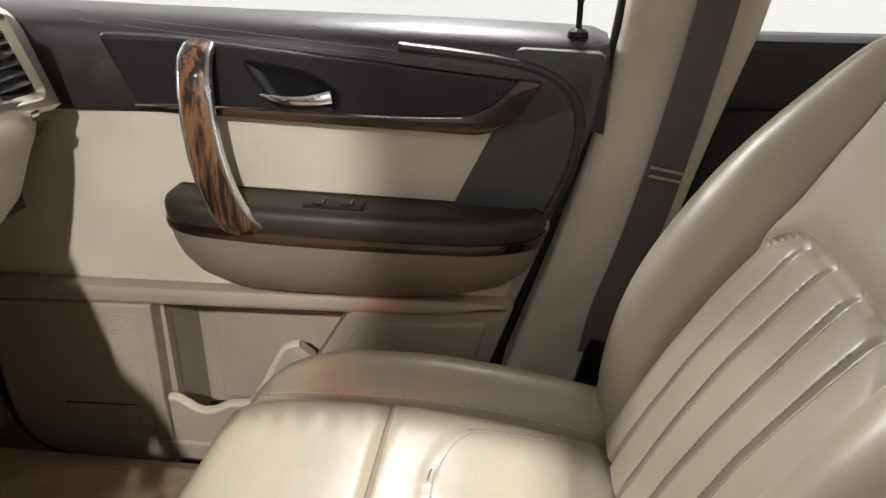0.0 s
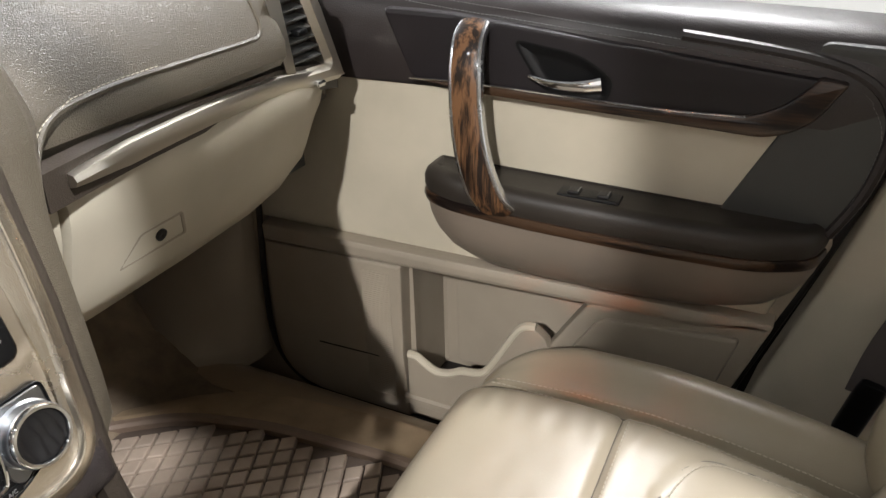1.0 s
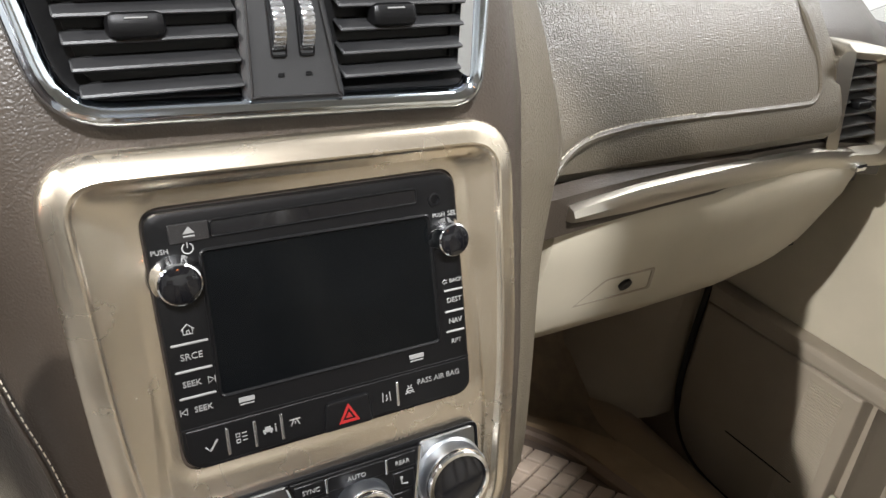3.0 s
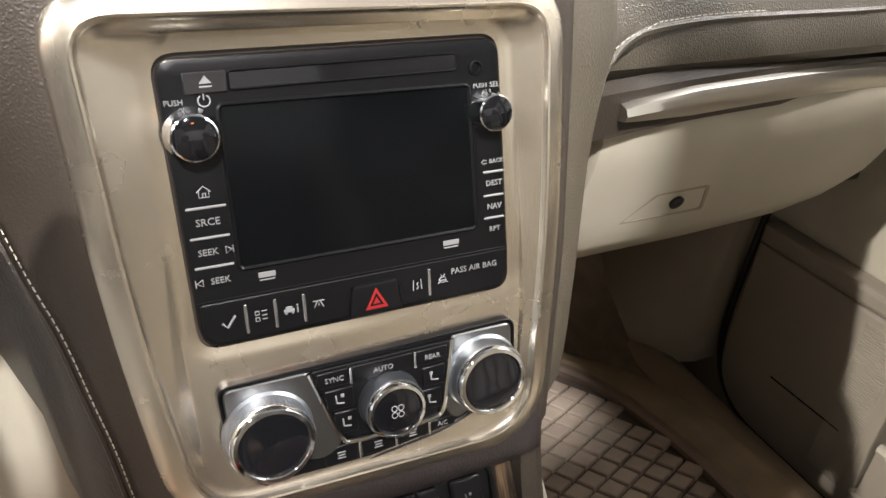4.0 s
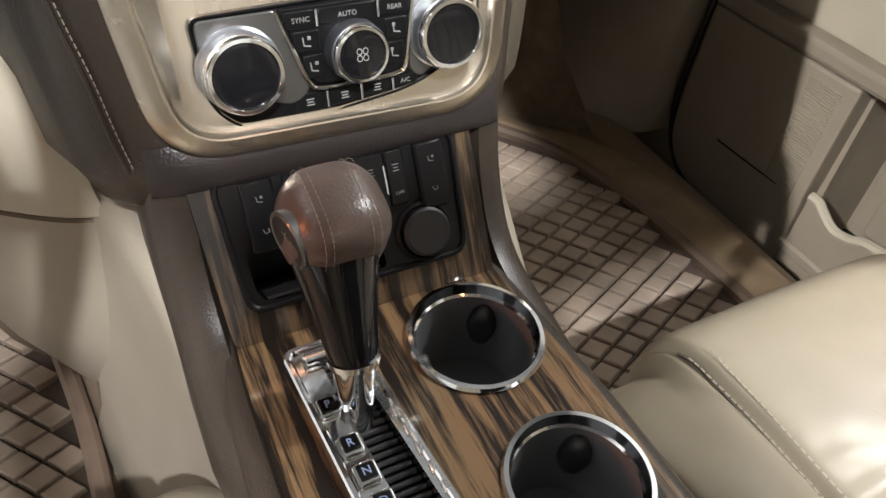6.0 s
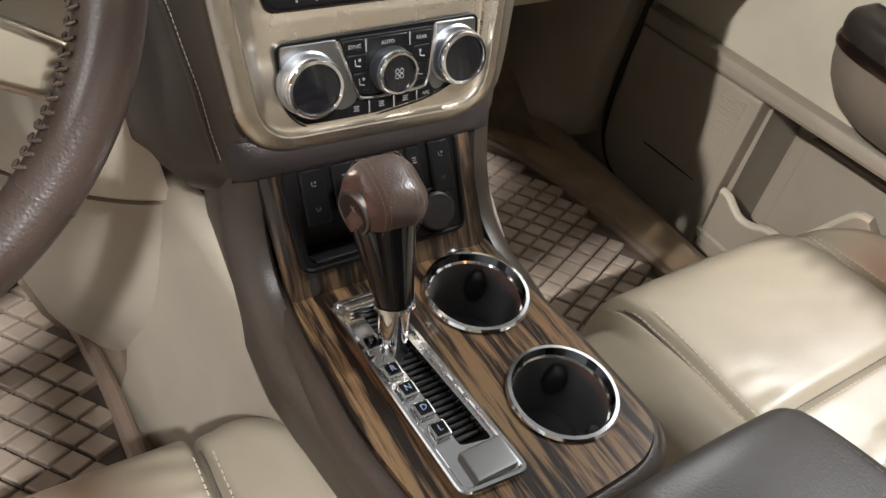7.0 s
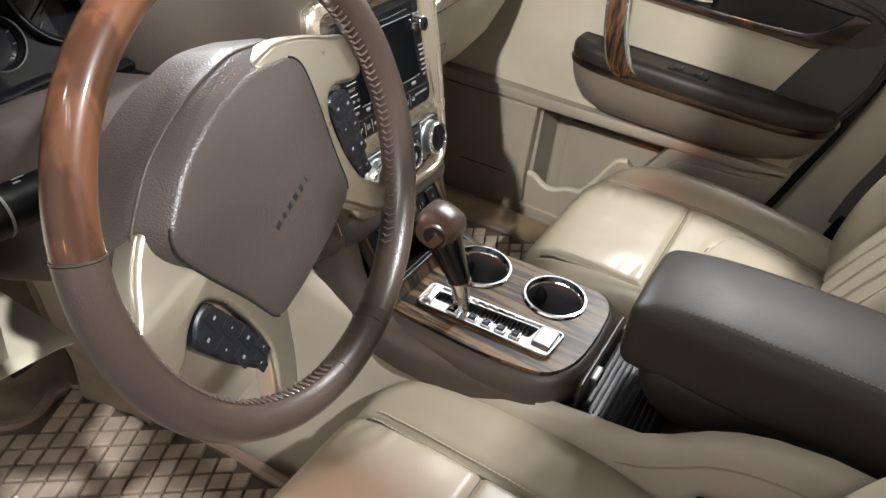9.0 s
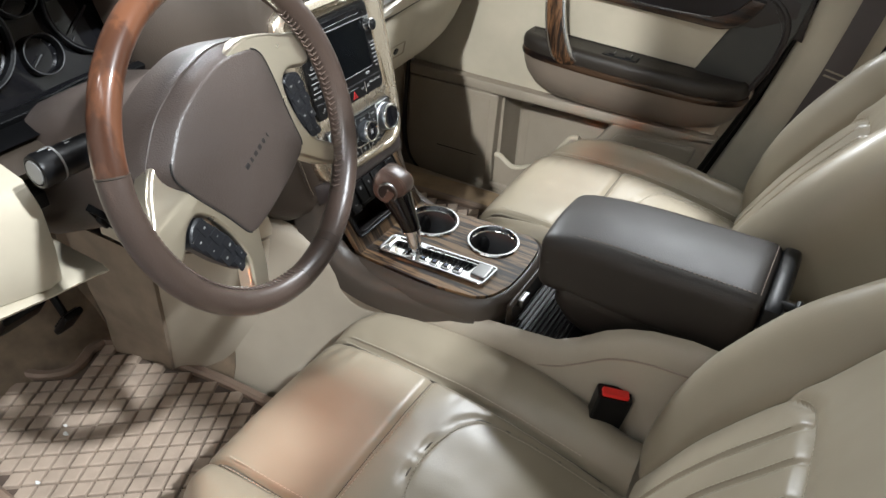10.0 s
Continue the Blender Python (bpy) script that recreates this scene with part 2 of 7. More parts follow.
def loft(rings, ring_closed=True, caps=True, along_closed=False):
    bm = bmesh.new()
    vs = [[bm.verts.new(p) for p in ring] for ring in rings]
    k = len(rings[0])
    last = len(rings) if along_closed else len(rings) - 1
    for i in range(last):
        a, b = vs[i], vs[(i + 1) % len(rings)]
        for j in range(k if ring_closed else k - 1):
            bm.faces.new((a[j], a[(j + 1) % k], b[(j + 1) % k], b[j]))
    if caps and ring_closed and not along_closed:
        for ring in (vs[0], vs[-1]):
            if k <= 4:
                bm.faces.new(ring)
                continue
            for tri in tessellate_polygon([[v.co for v in ring]]):
                if len(set(tri)) == 3:
                    try:
                        bm.faces.new([ring[q] for q in tri])
                    except ValueError:
                        pass
    return bm


def join(*bms):
    out = bmesh.new()
    for b in bms:
        me = bpy.data.meshes.new("tmp")
        b.to_mesh(me)
        out.from_mesh(me)
        bpy.data.meshes.remove(me)
        b.free()
    return out


def rounded(pts, r, n=5):
    """A polygon (2D) with rounded corners; r: one radius or one for each corner."""
    out, k = [], len(pts)
    rs = r if isinstance(r, (list, tuple)) else [r] * k
    for i in range(k):
        p, a, b = Vector(pts[i]), Vector(pts[i - 1]), Vector(pts[(i + 1) % k])
        da, db = (a - p), (b - p)
        d = min(rs[i], da.length * 0.49, db.length * 0.49)
        pa, pb = p + da.normalized() * d, p + db.normalized() * d
        for s in range(n + 1):
            t = s / n
            out.append(pa * (1 - t) ** 2 + p * 2 * t * (1 - t) + pb * t * t)
    return out


def rect(w, h, cx=0.0, cy=0.0):
    return [(cx - w / 2, cy - h / 2), (cx + w / 2, cy - h / 2), (cx + w / 2, cy + h / 2), (cx - w / 2, cy + h / 2)]


def inset(pts, d):
    """Shrink an outline towards its inside by d, along its corner normals."""
    out, k = [], len(pts)
    area = sum(Vector(pts[i]).cross(Vector(pts[(i + 1) % k])) for i in range(k))
    sgn = 1 if area > 0 else -1
    for i in range(k):
        p, q, r = Vector(pts[i - 1]), Vector(pts[i]), Vector(pts[(i + 1) % k])
        t = (r - p).normalized()
        e0, e1 = q - p, r - q
        step = d
        if e0.length > 1e-9 and e1.length > 1e-9:
            bend = math.atan2(e0.cross(e1), e0.dot(e1)) * sgn
            if bend * d > 0:            # tight outer corners move less, so that the outline never crosses itself
                step = math.copysign(min(abs(d), 0.7 * min(e0.length, e1.length) / max(1e-6, abs(bend))), d)
        out.append(q + Vector((-t.y, t.x)) * step * sgn)
    # close the small loops that tight corners leave
    for i in range(k):
        for w in range(min(14, k // 3), 1, -1):
            a, b, c, e = out[i], out[(i + 1) % k], out[(i + w) % k], out[(i + w + 1) % k]
            r, s = b - a, e - c
            det = r.cross(s)
            if abs(det) < 1e-12:
                continue
            f, g = (c - a).cross(s) / det, (c - a).cross(r) / det
            if 0 < f < 1 and 0 < g < 1:
                x = a + r * f
                for j in range(1, w + 1):
                    out[(i + j) % k] = x + (b - a) * 1e-5 * j
                break
    return out


def layers(rings, caps=True):
    """A body from outlines at heights: [(outline, z), ...]."""
    return loft([[(p[0], p[1], z) for p in o] for o, z in rings], True, caps)


def slab(outline, z0, z1, e=0.002):
    """A plate with softened top edge."""
    return layers([(outline, z0), (outline, z1 - e), (inset(outline, e * 0.3), z1 - e * 0.3), (inset(outline, e), z1)])


def ring_frame(o, i, z0, z1, e=0.003):
    """A frame between two outlines of equal count."""
    return loft([[(p[0], p[1], z) for p in q] for q, z in
                 ((o, z0), (o, z1 - e), (inset(o, e), z1), (inset(i, -e), z1), (i, z1 - e), (i, z0))], True, False, True)


def lathe(profile, n=32, centre=(0, 0, 0), m=None):
    c = Vector(centre)
    rings = [[c + Vector((r * math.cos(2 * math.pi * j / n), r * math.sin(2 * math.pi * j / n), z)) for j in range(n)] for r, z in profile]
    bm = loft(rings, True, False)
    for (r, z), ring in ((profile[0], 0), (profile[-1], len(profile) - 1)):
        if r < 0.004:
            bm.verts.ensure_lookup_table()
            bm.faces.new([bm.verts[ring * n + j] for j in range(n)])
    if m is not None:
        bm.transform(m)
    return bm


def tube(points, radius, n=8, closed=False, flat=1.0, up=None):
    """A tube along points; radius may be a list; flat squeezes the section along its second axis."""
    pts = [Vector(p) for p in points]
    rs = radius if isinstance(radius, (list, tuple)) else [radius] * len(pts)
    rings, nrm = [], None
    for i, p in enumerate(pts):
        if closed:
            t = (pts[(i + 1) % len(pts)] - pts[i - 1]).normalized()
        else:
            t = (pts[min(i + 1, len(pts) - 1)] - pts[max(i - 1, 0)]).normalized()
        if up is not None:
            nrm = Vector(up)
        elif nrm is None:
            nrm = Vector((0, 0, 1)) if abs(t.z) < 0.9 else Vector((1, 0, 0))
        nrm = (nrm - t * nrm.dot(t)).normalized()
        bi = t.cross(nrm)
        rings.append([p + (nrm * math.cos(a) * rs[i] + bi * math.sin(a) * rs[i] * flat) for a in
                      [2 * math.pi * j / n for j in range(n)]])
    return loft(rings, True, not closed, closed)


def rbox(c, size, r, seg=2):
    bm = bmesh.new()
    bmesh.ops.create_cube(bm, size=1.0)
    bmesh.ops.scale(bm, vec=size, verts=bm.verts)
    bmesh.ops.bevel(bm, geom=list(bm.edges), offset=min(r, 0.49 * min(size)), segments=seg, profile=0.5, affect="EDGES")
    bmesh.ops.translate(bm, vec=c, verts=bm.verts)
    return bm


def softbox(size, r, n=(14, 14, 6), shape=None):
    """A rounded upholstered block round the origin; shape(v) moves its points."""
    bm = bmesh.new()
    bmesh.ops.create_cube(bm, size=2.0)
    for ax in range(3):
        for s in range(1, n[ax]):
            at = -1 + 2 * s / n[ax]
            co, no = [0, 0, 0], [0, 0, 0]
            co[ax], no[ax] = at, 1
            bmesh.ops.bisect_plane(bm, geom=bm.verts[:] + bm.edges[:] + bm.faces[:], plane_co=co, plane_no=no)
    h = Vector(size) / 2
    for v in bm.verts:
        q = Vector((v.co.x * h.x, v.co.y * h.y, v.co.z * h.z))
        inner = Vector([max(-(h[i] - r), min(h[i] - r, q[i])) for i in range(3)])
        d = q - inner
        k = sum(1 for i in range(3) if abs(d[i]) > 1e-9)
        if k > 1:
            q = inner + d.normalized() * max(abs(d[i]) for i in range(3))
        v.co = shape(q) if shape else q
    return bm


def spline(pts, n=24, closed=False):
    """Catmull-Rom through points."""
    P = [Vector(p) for p in pts]
    out, k = [], len(P)
    segs = k if closed else k - 1
    per = max(1, n // segs)
    for i in range(segs):
        if closed:
            a, b, c, d = P[(i - 1) % k], P[i], P[(i + 1) % k], P[(i + 2) % k]
        else:
            a, b, c, d = P[max(i - 1, 0)], P[i], P[i + 1], P[min(i + 2, k - 1)]
        for s in range(per):
            t = s / per
            out.append(0.5 * ((2 * b) + (c - a) * t + (2 * a - 5 * b + 4 * c - d) * t * t + (3 * b - 3 * c + d - a) * t ** 3))
    if not closed:
        out.append(P[-1])
    return out


def stitches(path, length=0.0045, gap=0.0025, r=0.0006):
    """A row of sewn stitches along a path."""
    P = [Vector(p) for p in path]
    bms, carry = [], 0.0
    out = bmesh.new()
    cum = [0.0]
    for a, b in zip(P, P[1:]):
        cum.append(cum[-1] + (b - a).length)

    def at(s):
        for i in range(len(P) - 1):
            if s <= cum[i + 1]:
                f = (s - cum[i]) / max(1e-9, cum[i + 1] - cum[i])
                return P[i].lerp(P[i + 1], f)
        return P[-1]
    s = 0.0
    while s + length < cum[-1]:
        a, b = at(s), at(s + length)
        t = (b - a).normalized()
        u = t.cross(Vector((0.3, 0.2, 0.93))).normalized()
        w = t.cross(u)
        ring = lambda c, k: [out.verts.new(c + (u * math.cos(q) + w * math.sin(q)) * r * k) for q in (0, 1.57, 3.14, 4.71)]
        r0, r1 = ring(a, 0.8), ring(b, 0.8)
        for j in range(4):
            out.faces.new((r0[j], r0[(j + 1) % 4], r1[(j + 1) % 4], r1[j]))
        out.faces.new(r0)
        out.faces.new(r1)
        s += length + gap
    return out


def lettering(body, size, depth=0.0003):
    """Text as a mesh, centred on the origin in the xy plane."""
    cu = bpy.data.curves.new("t", "FONT")
    cu.body, cu.size, cu.align_x, cu.align_y, cu.extrude = body, size, "CENTER", "CENTER", depth
    cu.resolution_u = 2
    ob = bpy.data.objects.new("t", cu)
    scene.collection.objects.link(ob)
    me = bpy.data.meshes.new_from_object(ob.evaluated_get(bpy.context.evaluated_depsgraph_get()))
    bm = bmesh.new()
    bm.from_mesh(me)
    bpy.data.objects.remove(ob)
    bpy.data.curves.remove(cu)
    bpy.data.meshes.remove(me)
    return bm


def T(x, y, z):
    return Matrix.Translation((x, y, z))


# the centre stack's own axes: across, up its face, out of its face
LEAN = radians(13.5)
SM = Matrix(((0, -math.sin(LEAN), math.cos(LEAN), -0.411), (1, 0, 0, -0.012), (0, math.cos(LEAN), math.sin(LEAN), 0.604), (0, 0, 0, 1)))
# an outline in x, z standing on a plane y, facing the cabin
YM = Matrix(((1, 0, 0, 0), (0, 0, -1, 0), (0, 1, 0, 0), (0, 0, 0, 1)))


def nearer(k):
    """Shrinks the stack's outlines towards one point of its face, for parts that stand proud of it."""
    return T(-0.113, 0.132, 0) @ Matrix.Diagonal((k, k, 1, 1)) @ T(0.113, -0.132, 0)


SU, SC = SM @ nearer(0.983), SM @ nearer(0.972)

def pierced(outline, holes, z0, z1):
    """A plate with openings through it."""
    bm = bmesh.new()
    for o in (outline, *holes):
        vs = [bm.verts.new((p[0], p[1], z1)) for p in o]
        for i in range(len(vs)):
            bm.edges.new((vs[i], vs[(i + 1) % len(vs)]))
    bmesh.ops.triangle_fill(bm, edges=bm.edges[:], use_beauty=True, use_dissolve=False)
    out = bmesh.ops.extrude_face_region(bm, geom=bm.faces[:])
    bmesh.ops.translate(bm, vec=(0, 0, z0 - z1), verts=[g for g in out["geom"] if isinstance(g, bmesh.types.BMVert)])
    return bm


# ---- the garage and the car's shell ----
def plain_box(c, size, r=0.0):
    bm = bmesh.new()
    bmesh.ops.create_cube(bm, size=1.0)
    bmesh.ops.scale(bm, vec=size, verts=bm.verts)
    bmesh.ops.translate(bm, vec=c, verts=bm.verts)
    return bm


def structure(name, bm, mat, label, category, smooth=38):
    return tagged(part(name, bm, mat, smooth=smooth), label, category, kind="structure")


structure("ground", plain_box((0, 0, -0.50), (16, 14, 0.2)), CONCRETE, "grey concrete garage ground under the car", "ground")
structure("wall_east", plain_box((0, 3.6, 2.2), (16, 0.2, 5.4)), WALL, "white painted garage wall beyond the passenger window", "wall")
# unseen walls: west and south white for bounce, north and ceiling grey against it
structure("wall_west", plain_box((0, -6.1, 2.2), (16, 0.2, 5.4)), WALL, "unseen white wall that bounces fill in from the driver side", "wall")
structure("wall_north", plain_box((-7.1, 0, 2.2), (0.2, 12, 5.4)), GREYWALL, "grey painted garage wall", "wall")
structure("wall_south", plain_box((7.1, 0, 2.2), (0.2, 12, 5.4)), WALL, "unseen white wall behind the car for the metals to reflect", "wall")
structure("ceiling", plain_box((0, 0, 4.9), (16, 14, 0.2)), GREYWALL, "grey painted garage ceiling", "ceiling")

# car floor, with the toe boards rising at the front
structure("floor", loft([[(x, -0.72, z), (x, 0.625, z), (x, 0.625, z - 0.03), (x, -0.72, z - 0.03)] for x, z in
                         ((-1.12, 0.42), (-1.04, 0.26), (-0.95, 0.12), (-0.86, 0.055), (-0.7, 0.045), (0.3, 0.045), (1.6, 0.045))]),
          CARPET, "tan carpeted car floor rising to the toe boards", "floor")
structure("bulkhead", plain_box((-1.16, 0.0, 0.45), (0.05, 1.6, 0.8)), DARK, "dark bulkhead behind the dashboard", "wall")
structure("rear_seat_wall", plain_box((1.62, 0.0, 0.38), (0.05, 1.6, 0.76)), HEADLINER, "plain cloth wall below the rear window", "wall")
# unseen roof, its stepped edge and openings cut to shape the lamp light
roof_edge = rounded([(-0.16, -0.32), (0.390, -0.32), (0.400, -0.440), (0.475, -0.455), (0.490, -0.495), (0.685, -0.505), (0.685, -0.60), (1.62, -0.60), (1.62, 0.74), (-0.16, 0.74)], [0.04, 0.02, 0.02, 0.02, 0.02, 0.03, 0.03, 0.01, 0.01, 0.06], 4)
light_openings = [rounded(rect(w, h, x, y), 0.02, 3) for w, h, x, y in ((0.385, 0.335, 0.2725, -0.1325), (0.32, 0.19, 0.74, 0.010), (0.335, 0.115, 0.5825, -0.3675))]
structure("roof", pierced(roof_edge, light_openings, 1.44, 1.48), HEADLINER, "unseen beige cloth roof with openings cut to shape the light", "ceiling")


def sill():
    prof = [(0.60, 0.030), (0.604, 0.052), (0.625, 0.057), (0.655, 0.054), (0.685, 0.040), (0.72, 0.008), (0.75, -0.034), (0.80, -0.06), (0.80, -0.10), (0.60, -0.10)]
    rings = [[(x, y, z) for y, z in prof] for x in (-1.1, -0.5, 0.0, 0.6, 1.4)]
    return loft(rings)


structure("door_sill", sill(), SILL, "taupe plastic sill plate below the passenger door", "sill")
kick = [(-1.14, -0.06), (-0.70, -0.06), (-0.775, 0.05), (-0.79, 0.42), (-0.80, 0.62), (-1.14, 0.62)]
structure("kick_panel", slab(rounded(kick, 0.03, 4), 0, 0.035, 0.008), TAUPE, "taupe plastic kick panel in the footwell", "panel").data.transform(T(0, 0.800, 0) @ YM)

# dark boxes added to block light gaps, so the openings read as shade
structure("pillar_gap_filler", plain_box((0.12, 0.875, 0.32), (0.50, 0.02, 0.74)), DARK, "dark filler added behind the pillar and door edge", "panel")
structure("door_gap_filler", plain_box((-0.40, 0.875, -0.10), (1.5, 0.05, 0.22)), DARK, "dark filler added to close the gap below the passenger door", "panel")
structure("footwell_gap_filler", plain_box((-0.98, 0.835, 0.30), (0.42, 0.03, 0.80)), DARK, "dark filler added to close the gap behind the kick panel", "panel")
structure("kick_cover", loft([[(x, y, 0.03), (x, y, 0.060), (x, y + 0.012, 0.075), (x, y + 0.035, 0.105), (x, y * 0.55 + 0.322, 0.19), (x, 0.742, 0.40), (x, 0.79, 0.42), (x, 0.79, 0.03)] for x, y in
                              ((-1.14, 0.545), (-0.97, 0.575), (-0.90, 0.605), (-0.86, 0.635), (-0.83, 0.665), (-0.812, 0.695), (-0.803, 0.725))]),
          TAUPE, "taupe plastic cover curving from the toe board to the door", "panel")
structure("carpet_border", loft([[(x, a, 0.050), (x, a, 0.066), (x, a * 0.8 + b * 0.2, 0.073), (x, a * 0.4 + b * 0.6, 0.072), (x, b - 0.006, 0.067), (x, b, 0.058), (x, b, 0.050)] for x, a, b in
                                 ((-0.90, 0.425, 0.470), (-0.85, 0.462, 0.515), (-0.80, 0.502, 0.562), (-0.74, 0.533, 0.602), (-0.64, 0.553, 0.628), (-0.54, 0.565, 0.640), (-0.44, 0.571, 0.648), (-0.10, 0.576, 0.652))]),
          TAN_CARPET, "tan carpet border between the rubber mat and sill", "floor")

# B pillar
def b_pillar():
    left = [(0.035, 0.06), (0.062, 0.20), (0.130, 0.42), (0.172, 0.60), (0.190, 0.72), (0.215, 1.05), (0.25, 1.42)]
    right = [(0.22, 0.06), (0.235, 0.20), (0.285, 0.42), (0.33, 0.60), (0.362, 0.72), (0.40, 1.05), (0.45, 1.42)]
    rings = []
    for (xa, z), (xb, _) in zip(left, right):
        y = 0.795 - max(0, z - 0.7) * 0.22
        rings.append([(xa, y + 0.05, z), (xa, y + 0.012, z), (xa + 0.006, y, z), (xa + 0.03, y - 0.012, z), ((xa + xb) / 2, y - 0.018, z),
                      (xb - 0.03, y - 0.012, z), (xb - 0.006, y, z), (xb, y + 0.012, z), (xb, y + 0.05, z)])
    return loft(rings)


structure("pillar", b_pillar(), CREAM, "cream plastic trim of the pillar behind the passenger door", "pillar")
structure("door_seal", tube(spline([(0.190, 0.815, 0.76), (0.168, 0.815, 0.60), (0.122, 0.812, 0.44), (0.048, 0.808, 0.22), (-0.02, 0.795, 0.02), (-0.10, 0.780, -0.032), (-0.5, 0.764, -0.034), (-0.68, 0.760, -0.030), (-0.755, 0.758, 0.004), (-0.788, 0.757, 0.075), (-0.790, 0.757, 0.18), (-0.782, 0.757, 0.30), (-0.775, 0.760, 0.40)], 66), 0.0060, 8),
          DARK, "black rubber seal round the passenger door opening", "seal")
structure("rear_door_panel", join(rbox((0.81, 0.85, 0.37), (1.10, 0.05, 0.68), 0.02), rbox((0.81, 0.835, 0.66), (1.10, 0.06, 0.10), 0.02)), DARK, "dark upper panel of the rear passenger door", "door")
wp = slab([(-0.80, 0.70), (1.35, 0.70), (1.2, 1.18), (0.0, 1.18)], 0, 0.004, 0.001)
glassm = bpy.data.materials.new("window_glass")
glassm.use_nodes = True
gb = glassm.node_tree.nodes["Principled BSDF"]
gb.inputs["Transmission Weight"].default_value, gb.inputs["Roughness"].default_value, gb.inputs["IOR"].default_value = 1.0, 0.02, 1.02
gw = structure("window_1", wp, glassm, "clear passenger side window glass", "window")
gw.data.transform(T(0, 0.865, 0) @ YM)
gw.visible_shadow = False


# ---- dashboard ----
def dash():
    d = thing("dashboard", (-0.8, 0, 0.05), "dark brown dashboard with a cream glove box and silver trim", "dashboard")
    # upper skin on the passenger side, one rolling section
    prof = [(-1.13, 0.80), (-1.00, 0.845), (-0.86, 0.862), (-0.74, 0.858), (-0.655, 0.832), (-0.598, 0.790), (-0.560, 0.742), (-0.539, 0.706), (-0.531, 0.690), (-0.530, 0.674), (-0.538, 0.664), (-0.72, 0.655)]
    ys = [0.13, 0.16, 0.20, 0.26, 0.35, 0.45, 0.53, 0.565, 0.578]

    def sect(y):
        fwd = 0.0 if y < 0.57 else -0.008
        return [(x + fwd * max(0.0, (i - 4) / 7), y, z) for i, (x, z) in enumerate(prof)]
    rings = [sect(y) for y in ys]
    part("airbag_pad", loft(rings, True, True), PAD, d, "taupe grained passenger pad with a stitched edge")
    # the seam runs along the pad, turns up beside the vent and sweeps down into the stack's wing
    edge = spline([(-0.500, 0.186, 0.490), (-0.500, 0.187, 0.520), (-0.501, 0.188, 0.570), (-0.503, 0.188, 0.640), (-0.508, 0.202, 0.682), (-0.520, 0.232, 0.702), (-0.534, 0.285, 0.7045), (-0.5385, 0.35, 0.7050), (-0.5385, 0.50, 0.7035), (-0.541, 0.535, 0.706), (-0.553, 0.548, 0.728), (-0.585, 0.549, 0.775), (-0.64, 0.545, 0.823)], 72)
    part("piping", tube(edge, 0.0032, 6), PAD, d)
    part("stitching", stitches([p + Vector((0.0025, 0.0, 0.0052)) if p.y > 0.25 else p + Vector((0.003, -0.006, 0.001)) for p in edge[:44]], 0.0040, 0.0022, 0.0007), THREAD, d)
    near = spline([(-0.398, 0.100, 0.470), (-0.405, 0.104, 0.500), (-0.418, 0.108, 0.56), (-0.436, 0.113, 0.64), (-0.448, 0.117, 0.69), (-0.456, 0.120, 0.73), (-0.474, 0.124, 0.80), (-0.490, 0.124, 0.862)], 28)
    far = spline([(-0.503, 0.185, 0.470), (-0.501, 0.187, 0.500), (-0.501, 0.188, 0.56), (-0.503, 0.189, 0.64), (-0.508, 0.202, 0.682), (-0.522, 0.215, 0.715), (-0.566, 0.215, 0.775), (-0.645, 0.21, 0.842)], 28)
    rings = []
    for a, c in zip(near, far):
        mid = (a + c) / 2 + Vector((0.014, 0.010, 0.004))
        q1 = a * 0.55 + mid * 0.5 - c * 0.05
        q2 = c * 0.55 + mid * 0.5 - a * 0.05
        rings.append([a + Vector((-0.03, 0, 0)), a, q1, mid, q2, c, c + Vector((-0.05, 0.012, -0.01))])
    part("stack_wing", loft(rings), PAD, d)
    # end of the dashboard by the door and the top towards the windscreen
    endp = [(-1.13, 0.80), (-0.90, 0.845), (-0.74, 0.84), (-0.64, 0.805), (-0.585, 0.765), (-0.566, 0.735), (-0.562, 0.66), (-0.565, 0.60), (-0.60, 0.58), (-0.80, 0.57)]
    part("end_panel", loft([[(x - dx, y, z - dz) for x, z in endp] for y, dx, dz in ((0.578, 0.004, 0.0), (0.66, 0.006, 0.004), (0.70, 0.012, 0.012), (0.735, 0.03, 0.03), (0.752, 0.06, 0.05))]), BROWN, d)
    # shadow gap and the silver strip
    sp = [(-0.505, 0.225, 0.648), (-0.515, 0.30, 0.647), (-0.526, 0.40, 0.645), (-0.537, 0.50, 0.641), (-0.546, 0.58, 0.635), (-0.553, 0.66, 0.622)]
    rings = []
    for i, p in enumerate(spline(sp, 20)):
        h = 0.0135 * min(1.0, 0.5 + i / 8)
        rings.append([(p.x - 0.03, p.y, p.z + h), (p.x - 0.006, p.y, p.z + h), (p.x + 0.001, p.y, p.z + h * 0.75), (p.x + 0.004, p.y, p.z), (p.x + 0.001, p.y, p.z - h * 0.75), (p.x - 0.006, p.y, p.z - h), (p.x - 0.03, p.y, p.z - h)])
    part("trim_strip", loft(rings), TRIM, d, "brushed silver trim strip")
    rings = [[(v[0] - 0.018, v[1], v[2] + dz) if dx else (v[0], v[1], v[2] + dz) for v, dz, dx in
              ((Vector((p.x - 0.02, p.y, p.z)), 0.022, 0), (Vector((p.x - 0.004, p.y, p.z)), 0.018, 0), (Vector((p.x - 0.006, p.y, p.z)), -0.018, 0), (Vector((p.x - 0.05, p.y, p.z)), -0.02, 0))]
             for p in spline([(-0.505, 0.200, 0.645), *sp[1:], (-0.556, 0.72, 0.610)], 20)]
